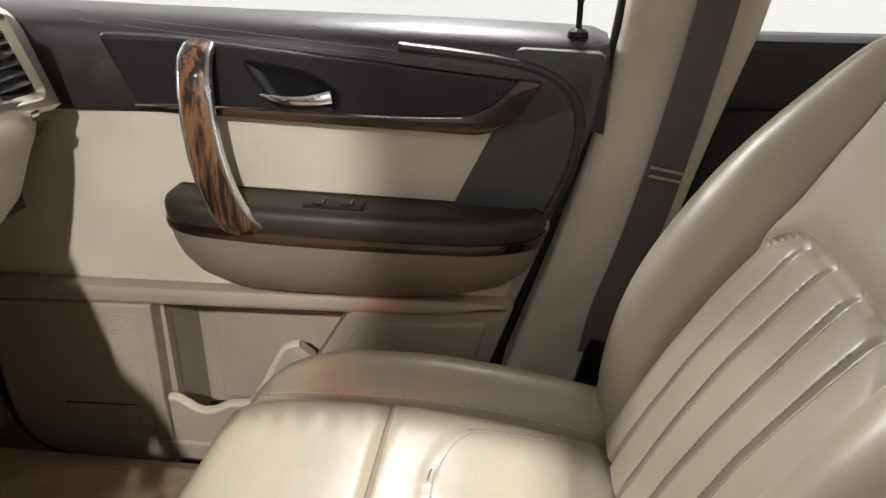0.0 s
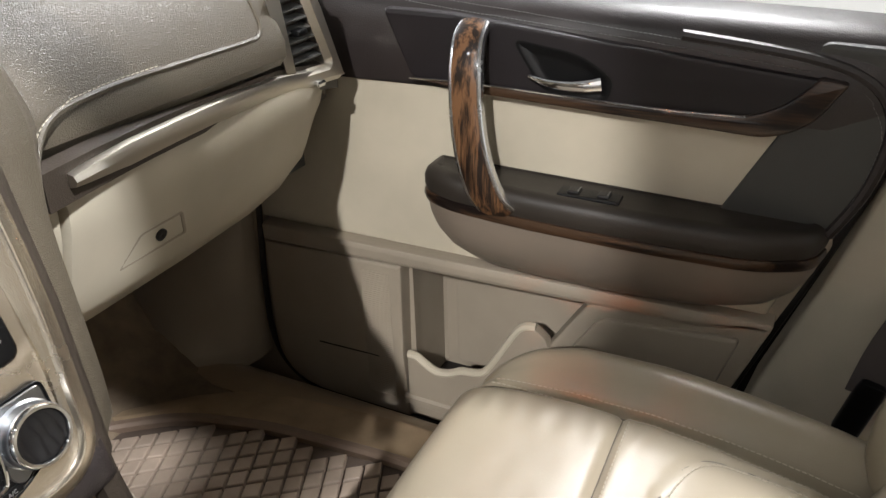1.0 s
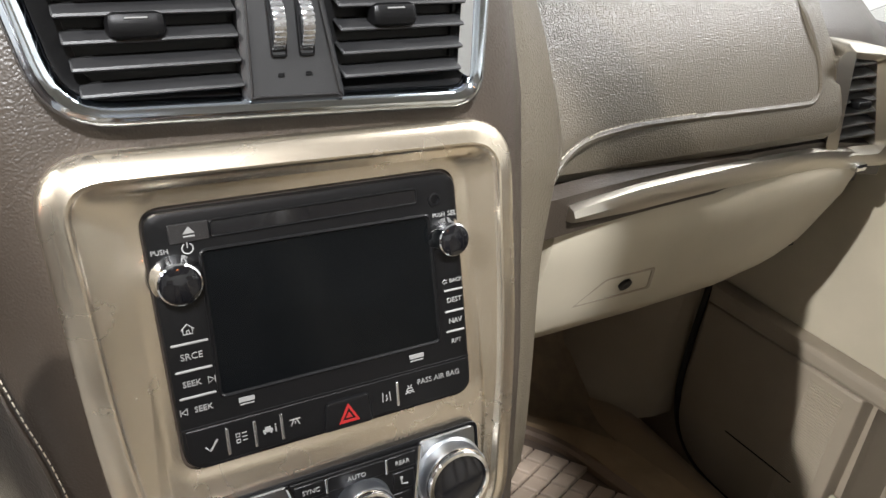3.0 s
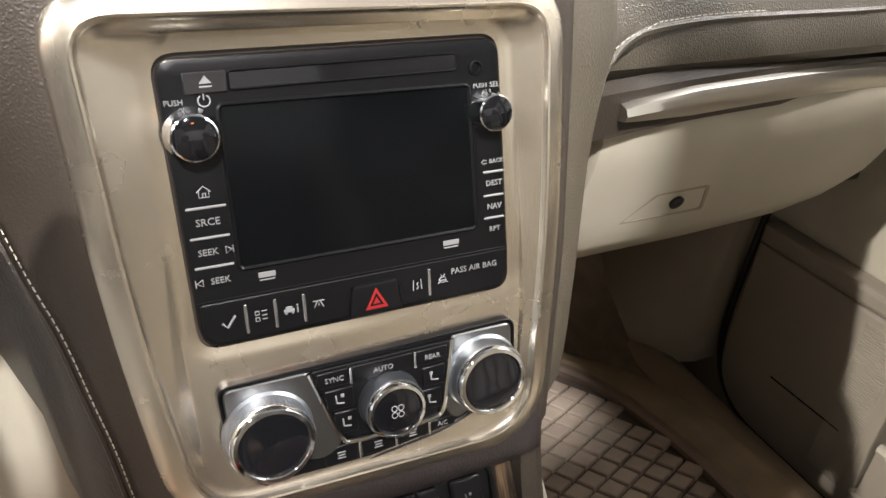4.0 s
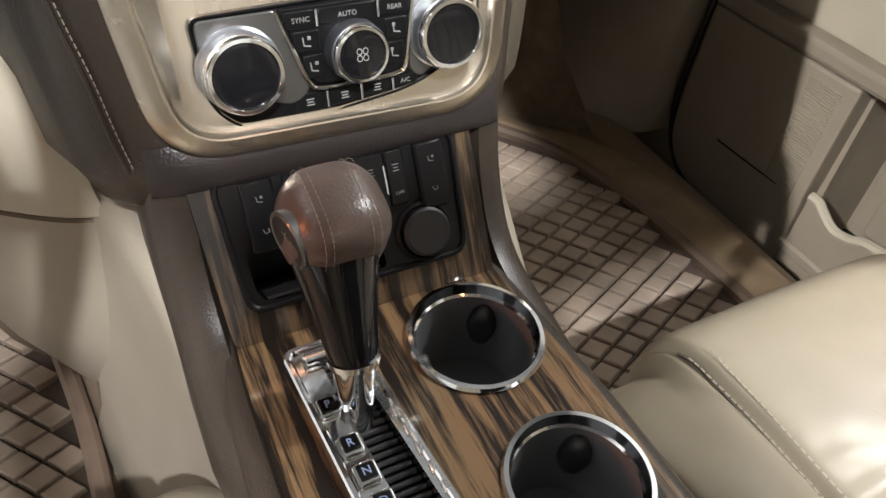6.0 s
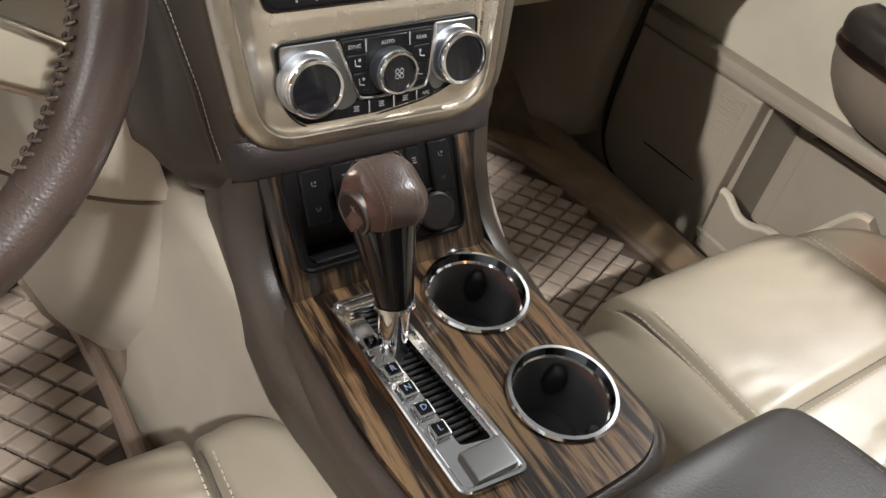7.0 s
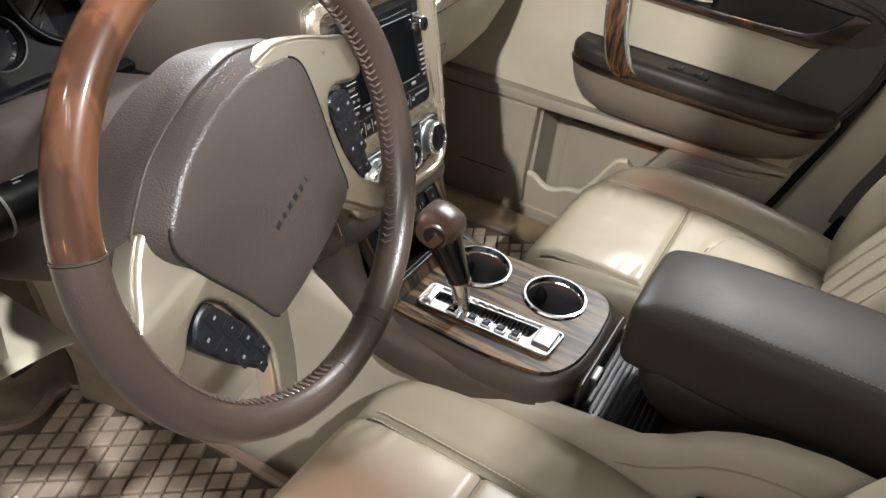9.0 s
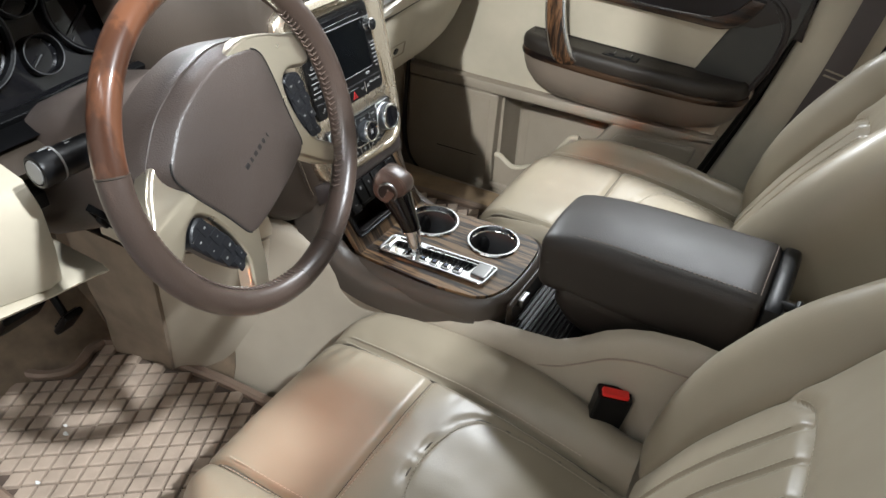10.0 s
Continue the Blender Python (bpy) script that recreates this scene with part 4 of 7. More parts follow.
def seat(x0, yc, zt, label, rake, back, seed, inboard):
    s = thing("front_seat", (x0 + 0.25, yc, 0.05), label, "car seat", "front seats")
    M = T(x0, yc, zt)
    arch2 = [Vector((p.x, p.y)) for p in spline([(0.52, -0.128, 0), (0.36, -0.122, 0), (0.30, -0.098, 0), (0.275, 0.0, 0), (0.30, 0.098, 0), (0.36, 0.122, 0), (0.52, 0.128, 0)], 60)]
    CR = 0.1435

    def top(x, y):
        """Height of the cushion's upper side."""
        a = abs(y)
        b = smooth_step(0.135, 0.175, a)
        sink = -0.052 * max(0, (x - 0.24) / 0.28) ** 1.5
        z = sink * (1 - 0.30 * b)
        z += (-0.040 if inboard else -0.012) * b * max(0.0, (0.15 - x) / 0.15) ** 1.3
        z += groove(a - CR, 0.0050, 0.0115)
        if a < CR:
            z += 0.006 * (1 - (a / CR) ** 4)
            z += groove(x - 0.2165, 0.0042, 0.0075)
            if x > 0.25:
                z += groove(min((Vector((x, y)) - p).length for p in arch2), 0.0038, 0.0055)
        k = Vector((x * 17 + seed, y * 17, seed * 3.1))
        z += 0.0014 * noise.noise(k) + 0.0004 * noise.noise(k * 2.7)
        # folds that run from the creases
        z += 0.0011 * math.exp(-((a - 0.115) / 0.03) ** 2) * math.sin(x * 210 + 5 * noise.noise(k * 0.8)) * smooth_step(0.0, 0.4, noise.noise(k * 0.5) + 0.1)
        return z
    half = [(p.x, p.y) for p in spline([(0, 0, 0), (0.05, 0, 0), (0.10, 0, 0), (0.130, 0, 0), (CR, 0, 0), (0.152, 0.006, 0), (0.168, 0.022, 0), (0.188, 0.030, 0), (0.209, 0.022, 0), (0.226, -0.004, 0), (0.234, -0.045, 0), (0.231, -0.10, 0), (0.222, -0.16, 0)], 72)]
    prof = [(-a, z) for a, z in half[:0:-1]] + half
    long = spline([(0.040, -0.17, 0), (0.016, -0.13, 0), (0.002, -0.092, 0), (0.005, -0.055, 0), (0.024, -0.024, 0), (0.062, -0.007, 0), (0.13, 0.0, 0), (0.20, 0.001, 0), (0.27, 0.0, 0), (0.36, 0, 0), (0.45, 0, 0), (0.54, 0, 0)], 132)
    P = []
    for q in long:
        row = []
        for y, zo in prof:
            b = smooth_step(0.135, 0.18, abs(y))
            out = 1 + (0.05 if inboard else 0.16 if y > 0 else 0.11) * b * math.sin(max(0, min(1, q.x / 0.5)) * math.pi) - 0.10 * b * smooth_step(0.10, 0.0, q.x)
            low = 1.0 if y * inboard <= 0 else 0.10 + 0.90 * smooth_step(0.06, 0.30, q.x)      # the inner bolster starts flush with the front
            row.append(Vector((q.x + 0.012 * b * smooth_step(0.10, 0.0, q.x), y * out, max(-0.19, q.y + (zo * low if zo > 0 else zo) + top(q.x, y)))))
        P.append(row)
    mid = lambda i, j: (long[i].x + long[i + 1].x) / 2 if i > 22 else 0.0
    yy = lambda j: (prof[j][0] + prof[j + 1][0]) / 2
    part("cushion_front", sheet(P, lambda i, j: abs(yy(j)) < CR and mid(i, j) < 0.2165), SEAT, s, m=M, smooth=80)
    part("cushion_insert", sheet(P, lambda i, j: abs(yy(j)) < CR and mid(i, j) >= 0.2165), SEAT, s, m=M, smooth=80)
    part("bolster", sheet(P, lambda i, j: yy(j) >= CR), SEAT, s, m=M, smooth=80)
    part("bolster", sheet(P, lambda i, j: yy(j) <= -CR), SEAT, s, m=M, smooth=80)
    part("cushion_base", rbox((0.29, 0, -0.13), (0.46, 0.40, 0.14), 0.03, 2), SEAT_SIDE, s, m=M)

    def sew(pts, off=0.0005):
        return stitches([(x, y, top(x, y) + off + (0.003 * smooth_step(CR, 0.152, abs(y)) if abs(y) > CR else 0) + (-0.024 * max(0, (0.062 - x) / 0.04) ** 1.6 if x < 0.062 else 0)) for x, y in pts], 0.0046, 0.0022, 0.0011)
    rows = []
    for k in (-1, 1):
        xs = [0.055 + 0.0125 * i for i in range(34)]
        rows += [sew([(x, k * (CR - 0.0085)) for x in xs]), sew([(x, k * (CR + 0.0075)) for x in xs])]
    ys = [-0.134 + 0.0134 * i for i in range(21)]
    rows += [sew([(0.2165 + 0.0085, y) for y in ys]), sew([(p.x + 0.0075, p.y * 0.94) for p in arch2])]
    for r_ in rows:
        part("stitching", r_, SEAT_THREAD, s, m=M)

    def seam(pts):
        drop = lambda x: -0.024 * max(0, (0.062 - x) / 0.04) ** 1.6 if x < 0.062 else 0
        return tube([(x, y, top(x, y) + drop(x) + 0.0004) for x, y in pts], 0.0017, 5)
    for line in ([(0.040 + 0.0125 * i, -CR) for i in range(38)], [(0.040 + 0.0125 * i, CR) for i in range(38)], [(0.2165, y) for y in ys], [(p.x, p.y * 0.99) for p in arch2]):
        part("seam", seam(line), SEAM, s, m=M)

    # backrest, leaning back: its own axes across, up, forward
    a = radians(rake)
    B = Matrix(((0, math.sin(a), -math.cos(a), x0 + back), (1, 0, 0, yc), (0, math.cos(a), math.sin(a), zt - 0.03), (0, 0, 0, 1)))

    def back_shape(q):
        v = q.y + 0.29
        w = 1 + 0.10 * math.sin(max(0, min(1, v / 0.5)) * math.pi) - 0.34 * max(0, (v - 0.36) / 0.22) ** 1.5
        return Vector((q.x * w, v, q.z - 0.052 - 0.05 * max(0, (v - 0.42) / 0.16) ** 2))
    part("backrest_shell", softbox((0.41, 0.60, 0.12), 0.045, (14, 18, 6), back_shape), SEAT_SIDE, s, m=B)
    UC = 0.146

    def top_v(u):
        return 0.322 - 0.9 * u * u - 12 * max(0, abs(u) - 0.09) ** 2

    def face_n(u, v):
        """Forward height of the insert and shoulder."""
        n_ = 0.030 + 0.011 * math.sin(min(v, 0.33) / 0.33 * math.pi)
        tv = top_v(u)
        if v < tv + 0.01:
            for c in (-0.084, -0.028, 0.028, 0.084):
                n_ += groove(u - c * (1.0 - 0.12 * v), 0.0040, 0.0046) * smooth_step(tv + 0.004, tv - 0.006, v)
            n_ += 0.0016 * abs(math.cos(u / 0.056 * math.pi)) ** 0.5 * smooth_step(tv, tv - 0.02, v)
        n_ += groove(v - tv, 0.005, 0.0060) * smooth_step(0.146, 0.120, abs(u))
        if v > tv:
            n_ += 0.007 * smooth_step(0, 0.03, v - tv)
        k = Vector((u * 15, v * 15, seed + 7.7))
        return n_ + 0.0014 * noise.noise(k) + 0.0004 * noise.noise(k * 2.6)

    def roll_n(v):
        return -0.075 * max(0, (v - 0.47) / 0.13) ** 2.2
    vs_ = [0.0 + 0.60 * i / 92 for i in range(93)]
    P, U = [], []
    inner = [UC * i / 66 for i in range(67)]
    for v in vs_:
        t = v / 0.60
        w = math.sin(t / 0.36 * math.pi / 2) ** 0.7 if t < 0.36 else max(0.0, math.cos((t - 0.36) / 0.64 * math.pi / 2)) ** 0.8
        uc = 0.176 + 0.034 * w - 0.020 * max(0, t - 0.5) / 0.5
        hw = 0.0525 * (0.76 + 0.31 * w)
        pk = 0.05 * (0.6 + 0.4 * w) + 0.006 + 0.040 * w - 0.02 * max(0, t - 0.6)
        n0 = 0.030 + 0.011 * math.sin(min(v, 0.33) / 0.33 * math.pi)
        pk = max(pk, n0 + 0.003)
        outer = spline([(UC, n0 - 0.005, 0), (UC + 0.007, n0 + 0.25 * (pk - n0), 0), ((UC + uc) / 2 + 0.004, n0 + 0.80 * (pk - n0), 0), (uc + 0.002, pk, 0), (uc + 0.55 * hw, pk - 0.012, 0), (uc + 0.90 * hw, pk - 0.040, 0), (uc + hw, pk - 0.085, 0), (uc + 0.9 * hw, -0.075, 0), (uc + 0.6 * hw, -0.11, 0)], 40)
        shr = 1 - 0.16 * max(0, (v - 0.44) / 0.16) ** 2
        row, ur = [], []
        for k in (-1, 1):
            ins_ = [(u, face_n(k * u, v) + groove(u - UC, 0.005, 0.005)) for u in inner]
            out_ = [(p.x, p.y + 0.0014 * noise.noise(Vector((k * p.x * 16, v * 13, seed))) + 0.0004 * noise.noise(Vector((k * p.x * 40, v * 34, seed)))) for p in outer[1:]]
            seq = [(k * u * shr, v - 0.02 * max(0, (v - 0.5) / 0.1) * (abs(u) / 0.2) ** 2, n_ + roll_n(v)) for u, n_ in ins_ + out_]
            useq = [k * u for u, _ in ins_ + out_]
            row = seq[::-1] if k < 0 else row[:-1] + seq
            ur = useq[::-1] if k < 0 else ur[:-1] + useq
        P.append([Vector(p) for p in row])
        U = ur
    um = lambda j: (U[j] + U[j + 1]) / 2
    part("backrest_insert", sheet(P, lambda i, j: abs(um(j)) < UC and vs_[i] < top_v(um(j))), SEAT, s, "stitched leather insert with upright channels", m=B, smooth=80)
    part("shoulder_panel", sheet(P, lambda i, j: abs(um(j)) < UC and vs_[i] >= top_v(um(j))), SEAT, s, m=B, smooth=80)
    part("back_bolster", sheet(P, lambda i, j: um(j) >= UC), SEAT, s, m=B, smooth=80)
    part("back_bolster", sheet(P, lambda i, j: um(j) <= -UC), SEAT, s, m=B, smooth=80)
    for c in (-0.084, -0.028, 0.028, 0.084):
        for off in (-0.0062, 0.0062):
            line = [(c * (1.0 - 0.12 * v) + off, v) for v in [0.02 + 0.0145 * j for j in range(21)] if v < top_v(c) - 0.008]
            part("stitching", stitches([(u, v, face_n(u, v) + 0.0005) for u, v in line], 0.0052, 0.0022, 0.0010), SEAT_THREAD, s, m=B)
    us = [-0.132 + 0.264 * i / 40 for i in range(41)]
    part("stitching", stitches([(u, top_v(u) + 0.008, face_n(u, top_v(u) + 0.008) + 0.0005) for u in us], 0.0048, 0.0022, 0.0006), SEAT_THREAD, s, m=B)
    part("head_restraint", softbox((0.26, 0.18, 0.11), 0.05, (12, 10, 8), lambda q: Vector((q.x * (1 - 0.5 * max(0, q.y)), q.y + 0.70, q.z * 1.0 - 0.04))), SEAT, s, m=B)
    for k in (-1, 1):
        part("post", tube([(k * 0.055, 0.54, -0.05), (k * 0.055, 0.64, -0.045)], 0.006, 8), CHROME, s, m=B)
    part("side_shield", softbox((0.46, 0.42, 0.11), 0.03, (6, 6, 4), lambda q: Vector((q.x + 0.27, q.y, q.z - 0.21))), TAUPE, s, m=M)
    return s


seat(-0.285, 0.372, 0.318, "cream leather passenger seat with stitched upright channels", 29, 0.497, 1.3, -1)
seat(-0.335, -0.350, 0.283, "cream leather driver seat with worn glossy cushion", 29, 0.575, 4.9, 0)


# ---- passenger door ----
def door():
    d = thing("passenger_door", (-0.3, 0.80, -0.02), "closed passenger door with brown upper, cream middle and wood trim", "car door")
    D = T(0, 0.80, 0) @ YM            # heights out of this plane point into the cabin
    low = rounded([(-0.776, 0.33), (-0.786, -0.03), (-0.06, -0.03), (0.03, 0.205), (0.118, 0.45), (0.10, 0.47)], [0.01, 0.10, 0.03, 0.02, 0.02, 0.01], 6)
    pocket = rounded([(-0.488, 0.284), (-0.488, 0.0), (-0.20, 0.0), (-0.20, 0.17), (-0.165, 0.284)], 0.012, 3)
    part("lower_panel", pierced(low, [pocket], 0, 0.018), TAUPE, d, m=D)
    part("pocket_shell", loft([[(p[0], p[1], z) for p in q] for q, z in ((inset(pocket, -0.002), 0.012), (inset(pocket, 0.004), -0.088), (inset(pocket, 0.010), -0.092))][::-1], True, False), TAUPE, d, m=D)
    part("pocket_panel", slab(rounded([(-0.452, 0.226), (-0.452, 0.03), (-0.21, 0.03), (-0.19, 0.226)], 0.014, 4), -0.094, -0.074, 0.006), TAUPE, d, m=D)
    part("pocket_back", layers([(inset(pocket, -0.002), -0.100), (inset(pocket, -0.002), -0.092)]), TAUPE, d, m=D)
    part("middle_panel", slab(rounded([(-0.82, 0.318), (0.055, 0.318), (0.10, 0.455), (0.03, 0.61), (-0.82, 0.61)], 0.01, 3), 0, 0.024, 0.006), CREAM, d, "cream middle panel", m=D)
    # upper roll along the window
    up = [(0.790, 0.588), (0.776, 0.590), (0.770, 0.60), (0.766, 0.64), (0.766, 0.672), (0.772, 0.694), (0.786, 0.709), (0.81, 0.718), (0.85, 0.722), (0.86, 0.70), (0.82, 0.60)]
    rings = []
    for x, dz, dy in ((-0.86, 0.030, -0.03), (-0.72, 0.020, -0.018), (-0.6, 0.012, -0.008), (-0.45, 0.006, 0), (-0.25, 0.002, 0), (-0.05, -0.002, 0), (0.08, -0.006, 0.002), (0.155, -0.010, 0.006), (0.178, -0.02, 0.016)):
        rings.append([(x, y + dy, z + dz if i not in (0, 1, 10) else z + dz * 0.3) for i, (y, z) in enumerate(up)])
    part("upper_trim", loft(rings), DOOR_BROWN, d, "dark brown grained upper trim")
    corner = rounded([(-0.028, 0.466), (0.112, 0.452), (0.165, 0.60), (0.176, 0.69), (0.05, 0.695), (0.030, 0.585)], [0.004, 0.01, 0.03, 0.02, 0.02, 0.004], 5)
    part("corner_panel", slab(corner, 0, 0.028, 0.006), DOOR_GREY, d, "dark grey corner panel", m=D)
    arc = spline([(-0.56, 0.727), (-0.45, 0.716), (-0.3, 0.704), (-0.1, 0.687), (0.04, 0.672), (0.10, 0.655), (0.132, 0.625), (0.141, 0.585), (0.130, 0.52), (0.103, 0.458)], 56)
    def on_roll(x, z):
        k = z - (0.012 if x < -0.5 else 0.006 if x < -0.35 else 0.003 if x < -0.15 else 0.0)
        ks, ys_ = (0.60, 0.672, 0.694, 0.709, 0.718), (0.766, 0.766, 0.772, 0.786, 0.810)
        for a_, b_, c_, e_ in zip(ks, ks[1:], ys_, ys_[1:]):
            if k <= b_:
                return c_ + (e_ - c_) * max(0.0, (k - a_) / (b_ - a_)) - 0.0022
        return 0.800
    part("stitching", join(stitches([(p.x, on_roll(p.x, p.y) + 0.006 * (p.x > 0.05), p.y) for p in arc], 0.004, 0.002, 0.0005), stitches([(p.x - 0.004 * (p.y < 0.64), on_roll(p.x, p.y - 0.009) + 0.006 * (p.x > 0.05), p.y - 0.009 * (p.y > 0.60)) for p in arc], 0.004, 0.002, 0.0005)), DIM, d)
    part("edge_roll", tube([(p.x + 0.004, 0.772, p.y + 0.004) for p in arc[18:]], 0.007, 8), DOOR_BROWN, d)
    # insert with wood strip
    ins = rounded([(-0.505, 0.702), (-0.462, 0.606), (-0.36, 0.598), (0.018, 0.584), (0.060, 0.606), (0.088, 0.652), (-0.15, 0.676), (-0.40, 0.700)], [0.012, 0.012, 0.02, 0.02, 0.02, 0.008, 0.03, 0.02], 4)
    part("trim_insert", slab(ins, 0, 0.042, 0.006), INSERT, d, "smooth dark trim insert", m=D)
    strip = rounded([(-0.463, 0.607), (-0.36, 0.595), (0.022, 0.580), (0.064, 0.604), (0.092, 0.653), (0.062, 0.657), (0.030, 0.622), (-0.01, 0.604), (-0.12, 0.602), (-0.36, 0.608)], [0.002, 0.01, 0.025, 0.02, 0.004, 0.004, 0.02, 0.02, 0.03, 0.02], 4)
    part("wood_strip", slab(strip, 0, 0.046, 0.004), WOOD_D, d, "glossy dark wood strip", m=D)
    line = spline([(-0.462, 0.7535, 0.6075), (-0.36, 0.7535, 0.609), (-0.12, 0.7535, 0.603), (-0.01, 0.7535, 0.605)], 20)
    part("chrome_line", tube(line, 0.0016, 6), CHROME, d)
    # handle bowl and lever
    bowl = rounded([(-0.305, 0.672), (-0.262, 0.610), (-0.178, 0.604), (-0.172, 0.632), (-0.215, 0.660)], [0.012, 0.02, 0.012, 0.012, 0.03], 5)
    hb = part("handle_bowl", loft([[(p[0], p[1], z) for p in q] for q, z in ((bowl, 0.040), (inset(bowl, -0.002), 0.0455), (inset(bowl, 0.003), 0.046), (inset(bowl, 0.008), 0.043), (inset(bowl, 0.014), 0.0425))]), BLACK, d, m=D)
    lv = spline([(-0.282, 0.752, 0.6275), (-0.255, 0.744, 0.6235), (-0.225, 0.742, 0.6225), (-0.200, 0.743, 0.6250), (-0.184, 0.747, 0.6275)], 16)
    part("release_lever", tube(lv, [0.003 + 0.006 * (i / 15) for i in range(len(lv))], 8, flat=0.6), CHROME, hb, "chrome release lever")
    # pull grip
    gp = spline([(-0.358, 0.752, 0.690), (-0.357, 0.728, 0.676), (-0.353, 0.708, 0.640), (-0.346, 0.697, 0.575), (-0.334, 0.692, 0.52), (-0.317, 0.694, 0.474), (-0.296, 0.704, 0.446)], 36)
    wr, cr = [], []
    for i, p in enumerate(gp):
        t = (gp[min(i + 1, len(gp) - 1)] - gp[max(i - 1, 0)]).normalized()
        side = Vector((1, 0, 0))
        side = (side - t * side.dot(t)).normalized()
        out = t.cross(side)
        if out.y > 0:
            out = -out
        w = 0.0200 + 0.0065 * (i / len(gp))
        wr.append([p + side * w * a + out * b for a, b in ((-0.82, 0.004), (-0.78, 0.0075), (-0.5, 0.0092), (0, 0.0098), (0.5, 0.0092), (0.78, 0.0075), (0.82, 0.004), (0.8, -0.006), (-0.8, -0.006))])
        cr.append([p + side * w * a + out * b for a, b in ((-1.04, 0.0), (-1.02, 0.0045), (-0.90, 0.0062), (0, 0.004), (0.90, 0.0062), (1.02, 0.0045), (1.04, 0.0), (0.98, -0.007), (0, -0.010), (-0.98, -0.007))])
    part("pull_grip", loft(wr), WOOD_G, d, "wood faced pull grip")
    part("grip_frame", loft(cr), SATIN, d, "satin silver grip frame")
    # armrest
    plan = rounded([(-0.432, 0.785), (-0.432, 0.728), (-0.385, 0.704), (-0.28, 0.695), (-0.10, 0.697), (0.03, 0.708), (0.095, 0.742), (0.108, 0.785)], [0.004, 0.02, 0.03, 0.05, 0.05, 0.04, 0.03, 0.004], 5)

    def arm(k, z, taper=0.0):
        o = inset(plan, k)
        return [(p[0], min(0.79, p[1]), z + (0.014 * (p[0] + 0.43) / 0.54 * -1)) for p in o]
    part("armrest_top", loft([arm(0.0, 0.452), arm(-0.003, 0.462), arm(-0.003, 0.474), arm(0.0, 0.482), arm(0.006, 0.487), arm(0.016, 0.489), arm(0.024, 0.486)]), ARM_BROWN, d, "dark brown padded armrest")
    part("armrest_wood", loft([arm(0.003, 0.436), arm(-0.002, 0.438), arm(-0.0045, 0.446), arm(-0.003, 0.453), arm(0.002, 0.4545)]), WOOD_D, d, "dark wood armrest edge")
    pod = []
    for k, z, xs in ((0.001, 0.438, 1.0), (0.004, 0.415, 0.985), (0.010, 0.390, 0.95), (0.022, 0.362, 0.88), (0.042, 0.338, 0.77), (0.062, 0.326, 0.66)):
        pod.append([(-0.165 + (p[0] + 0.165) * xs - 0.04 * (1 - xs), min(0.79, p[1] + k), z + (-0.014 + 0.06 * (1 - xs)) * (p[0] + 0.43) / 0.54) for p in plan])
    part("armrest_pod", loft(pod), POD, d, "tan pod below the armrest")
    sw = part("window_switch", rbox((-0.185, 0.735, 0.4795), (0.085, 0.030, 0.008), 0.003, 2), BLACK, d)
    for x in (-0.205, -0.165):
        part("switch_key", rbox((x, 0.735, 0.4845), (0.016, 0.018, 0.005), 0.002, 2), DARK, sw)
        part("switch_edge", rbox((x + 0.006, 0.735, 0.4874), (0.0016, 0.016, 0.001), 0.0003, 1), GREY, sw)
    # lower blocks that leave the map pocket open between them
    part("ledge", slab(rounded([(-0.775, 0.284), (-0.02, 0.302), (0.06, 0.318), (0.072, 0.33), (-0.775, 0.318)], 0.006, 4), 0.01, 0.050, 0.008), TAUPE, d, m=D)
    blk = rounded([(-0.774, 0.2835), (-0.784, -0.025), (-0.49, -0.025), (-0.498, 0.105), (-0.494, 0.2905)], [0.004, 0.12, 0.004, 0.004, 0.006], 8)
    part("speaker_block", slab(blk, 0.01, 0.048, 0.006), TAUPE, d, m=D)
    g = bmesh.new()
    for i in range(62):
        z = 0.270 - i * 0.0042
        b = rbox((0, 0, 0), (0.056, 0.0024, 0.0026), 0.0008, 1)
        b.transform(D @ T(-0.545, z, 0.0485))
        me = bpy.data.meshes.new("tmp")
        b.to_mesh(me)
        g.from_mesh(me)
        b.free()
    tagged(part("speaker_grille", g, TAUPE, d), kind="stuff")
    part("slit", rbox((0, 0, 0), (0.13, 0.003, 0.003), 0.001, 1), BLACK, d, m=D @ T(-0.612, 0.093, 0.0478) @ Matrix.Rotation(radians(2), 4, "Z"))
    wave = [(-0.49, 0.112), (-0.475, 0.112), (-0.460, 0.102), (-0.437, 0.090), (-0.410, 0.094), (-0.388, 0.106), (-0.365, 0.110), (-0.345, 0.118), (-0.325, 0.148), (-0.300, 0.195), (-0.280, 0.226), (-0.258, 0.232)]
    wv = [Vector((p.x, p.y)) for p in spline([(a, b, 0) for a, b in wave], 33)]
    lip = wv + [Vector((-0.240, 0.218)), Vector((-0.215, 0.15)), Vector((-0.15, -0.015)), Vector((-0.49, -0.015))]
    part("pocket_wall", slab(lip, 0.032, 0.050, 0.004), TAUPE, d, m=D)
    part("pocket_lip", tube([(p.x, 0.7575, p.y + 0.001) for p in wv], 0.008, 8), CREAM, d, "pale wavy pocket lip")
    tri = rounded([(-0.181, 0.2985), (-0.262, 0.165), (-0.26, -0.015), (-0.055, -0.015), (0.036, 0.215), (0.072, 0.325), (0.05, 0.3155)], [0.01, 0.03, 0.01, 0.03, 0.02, 0.01, 0.01], 5)
    part("rear_block", slab(tri, 0.01, 0.044, 0.008), TAUPE, d, m=D)
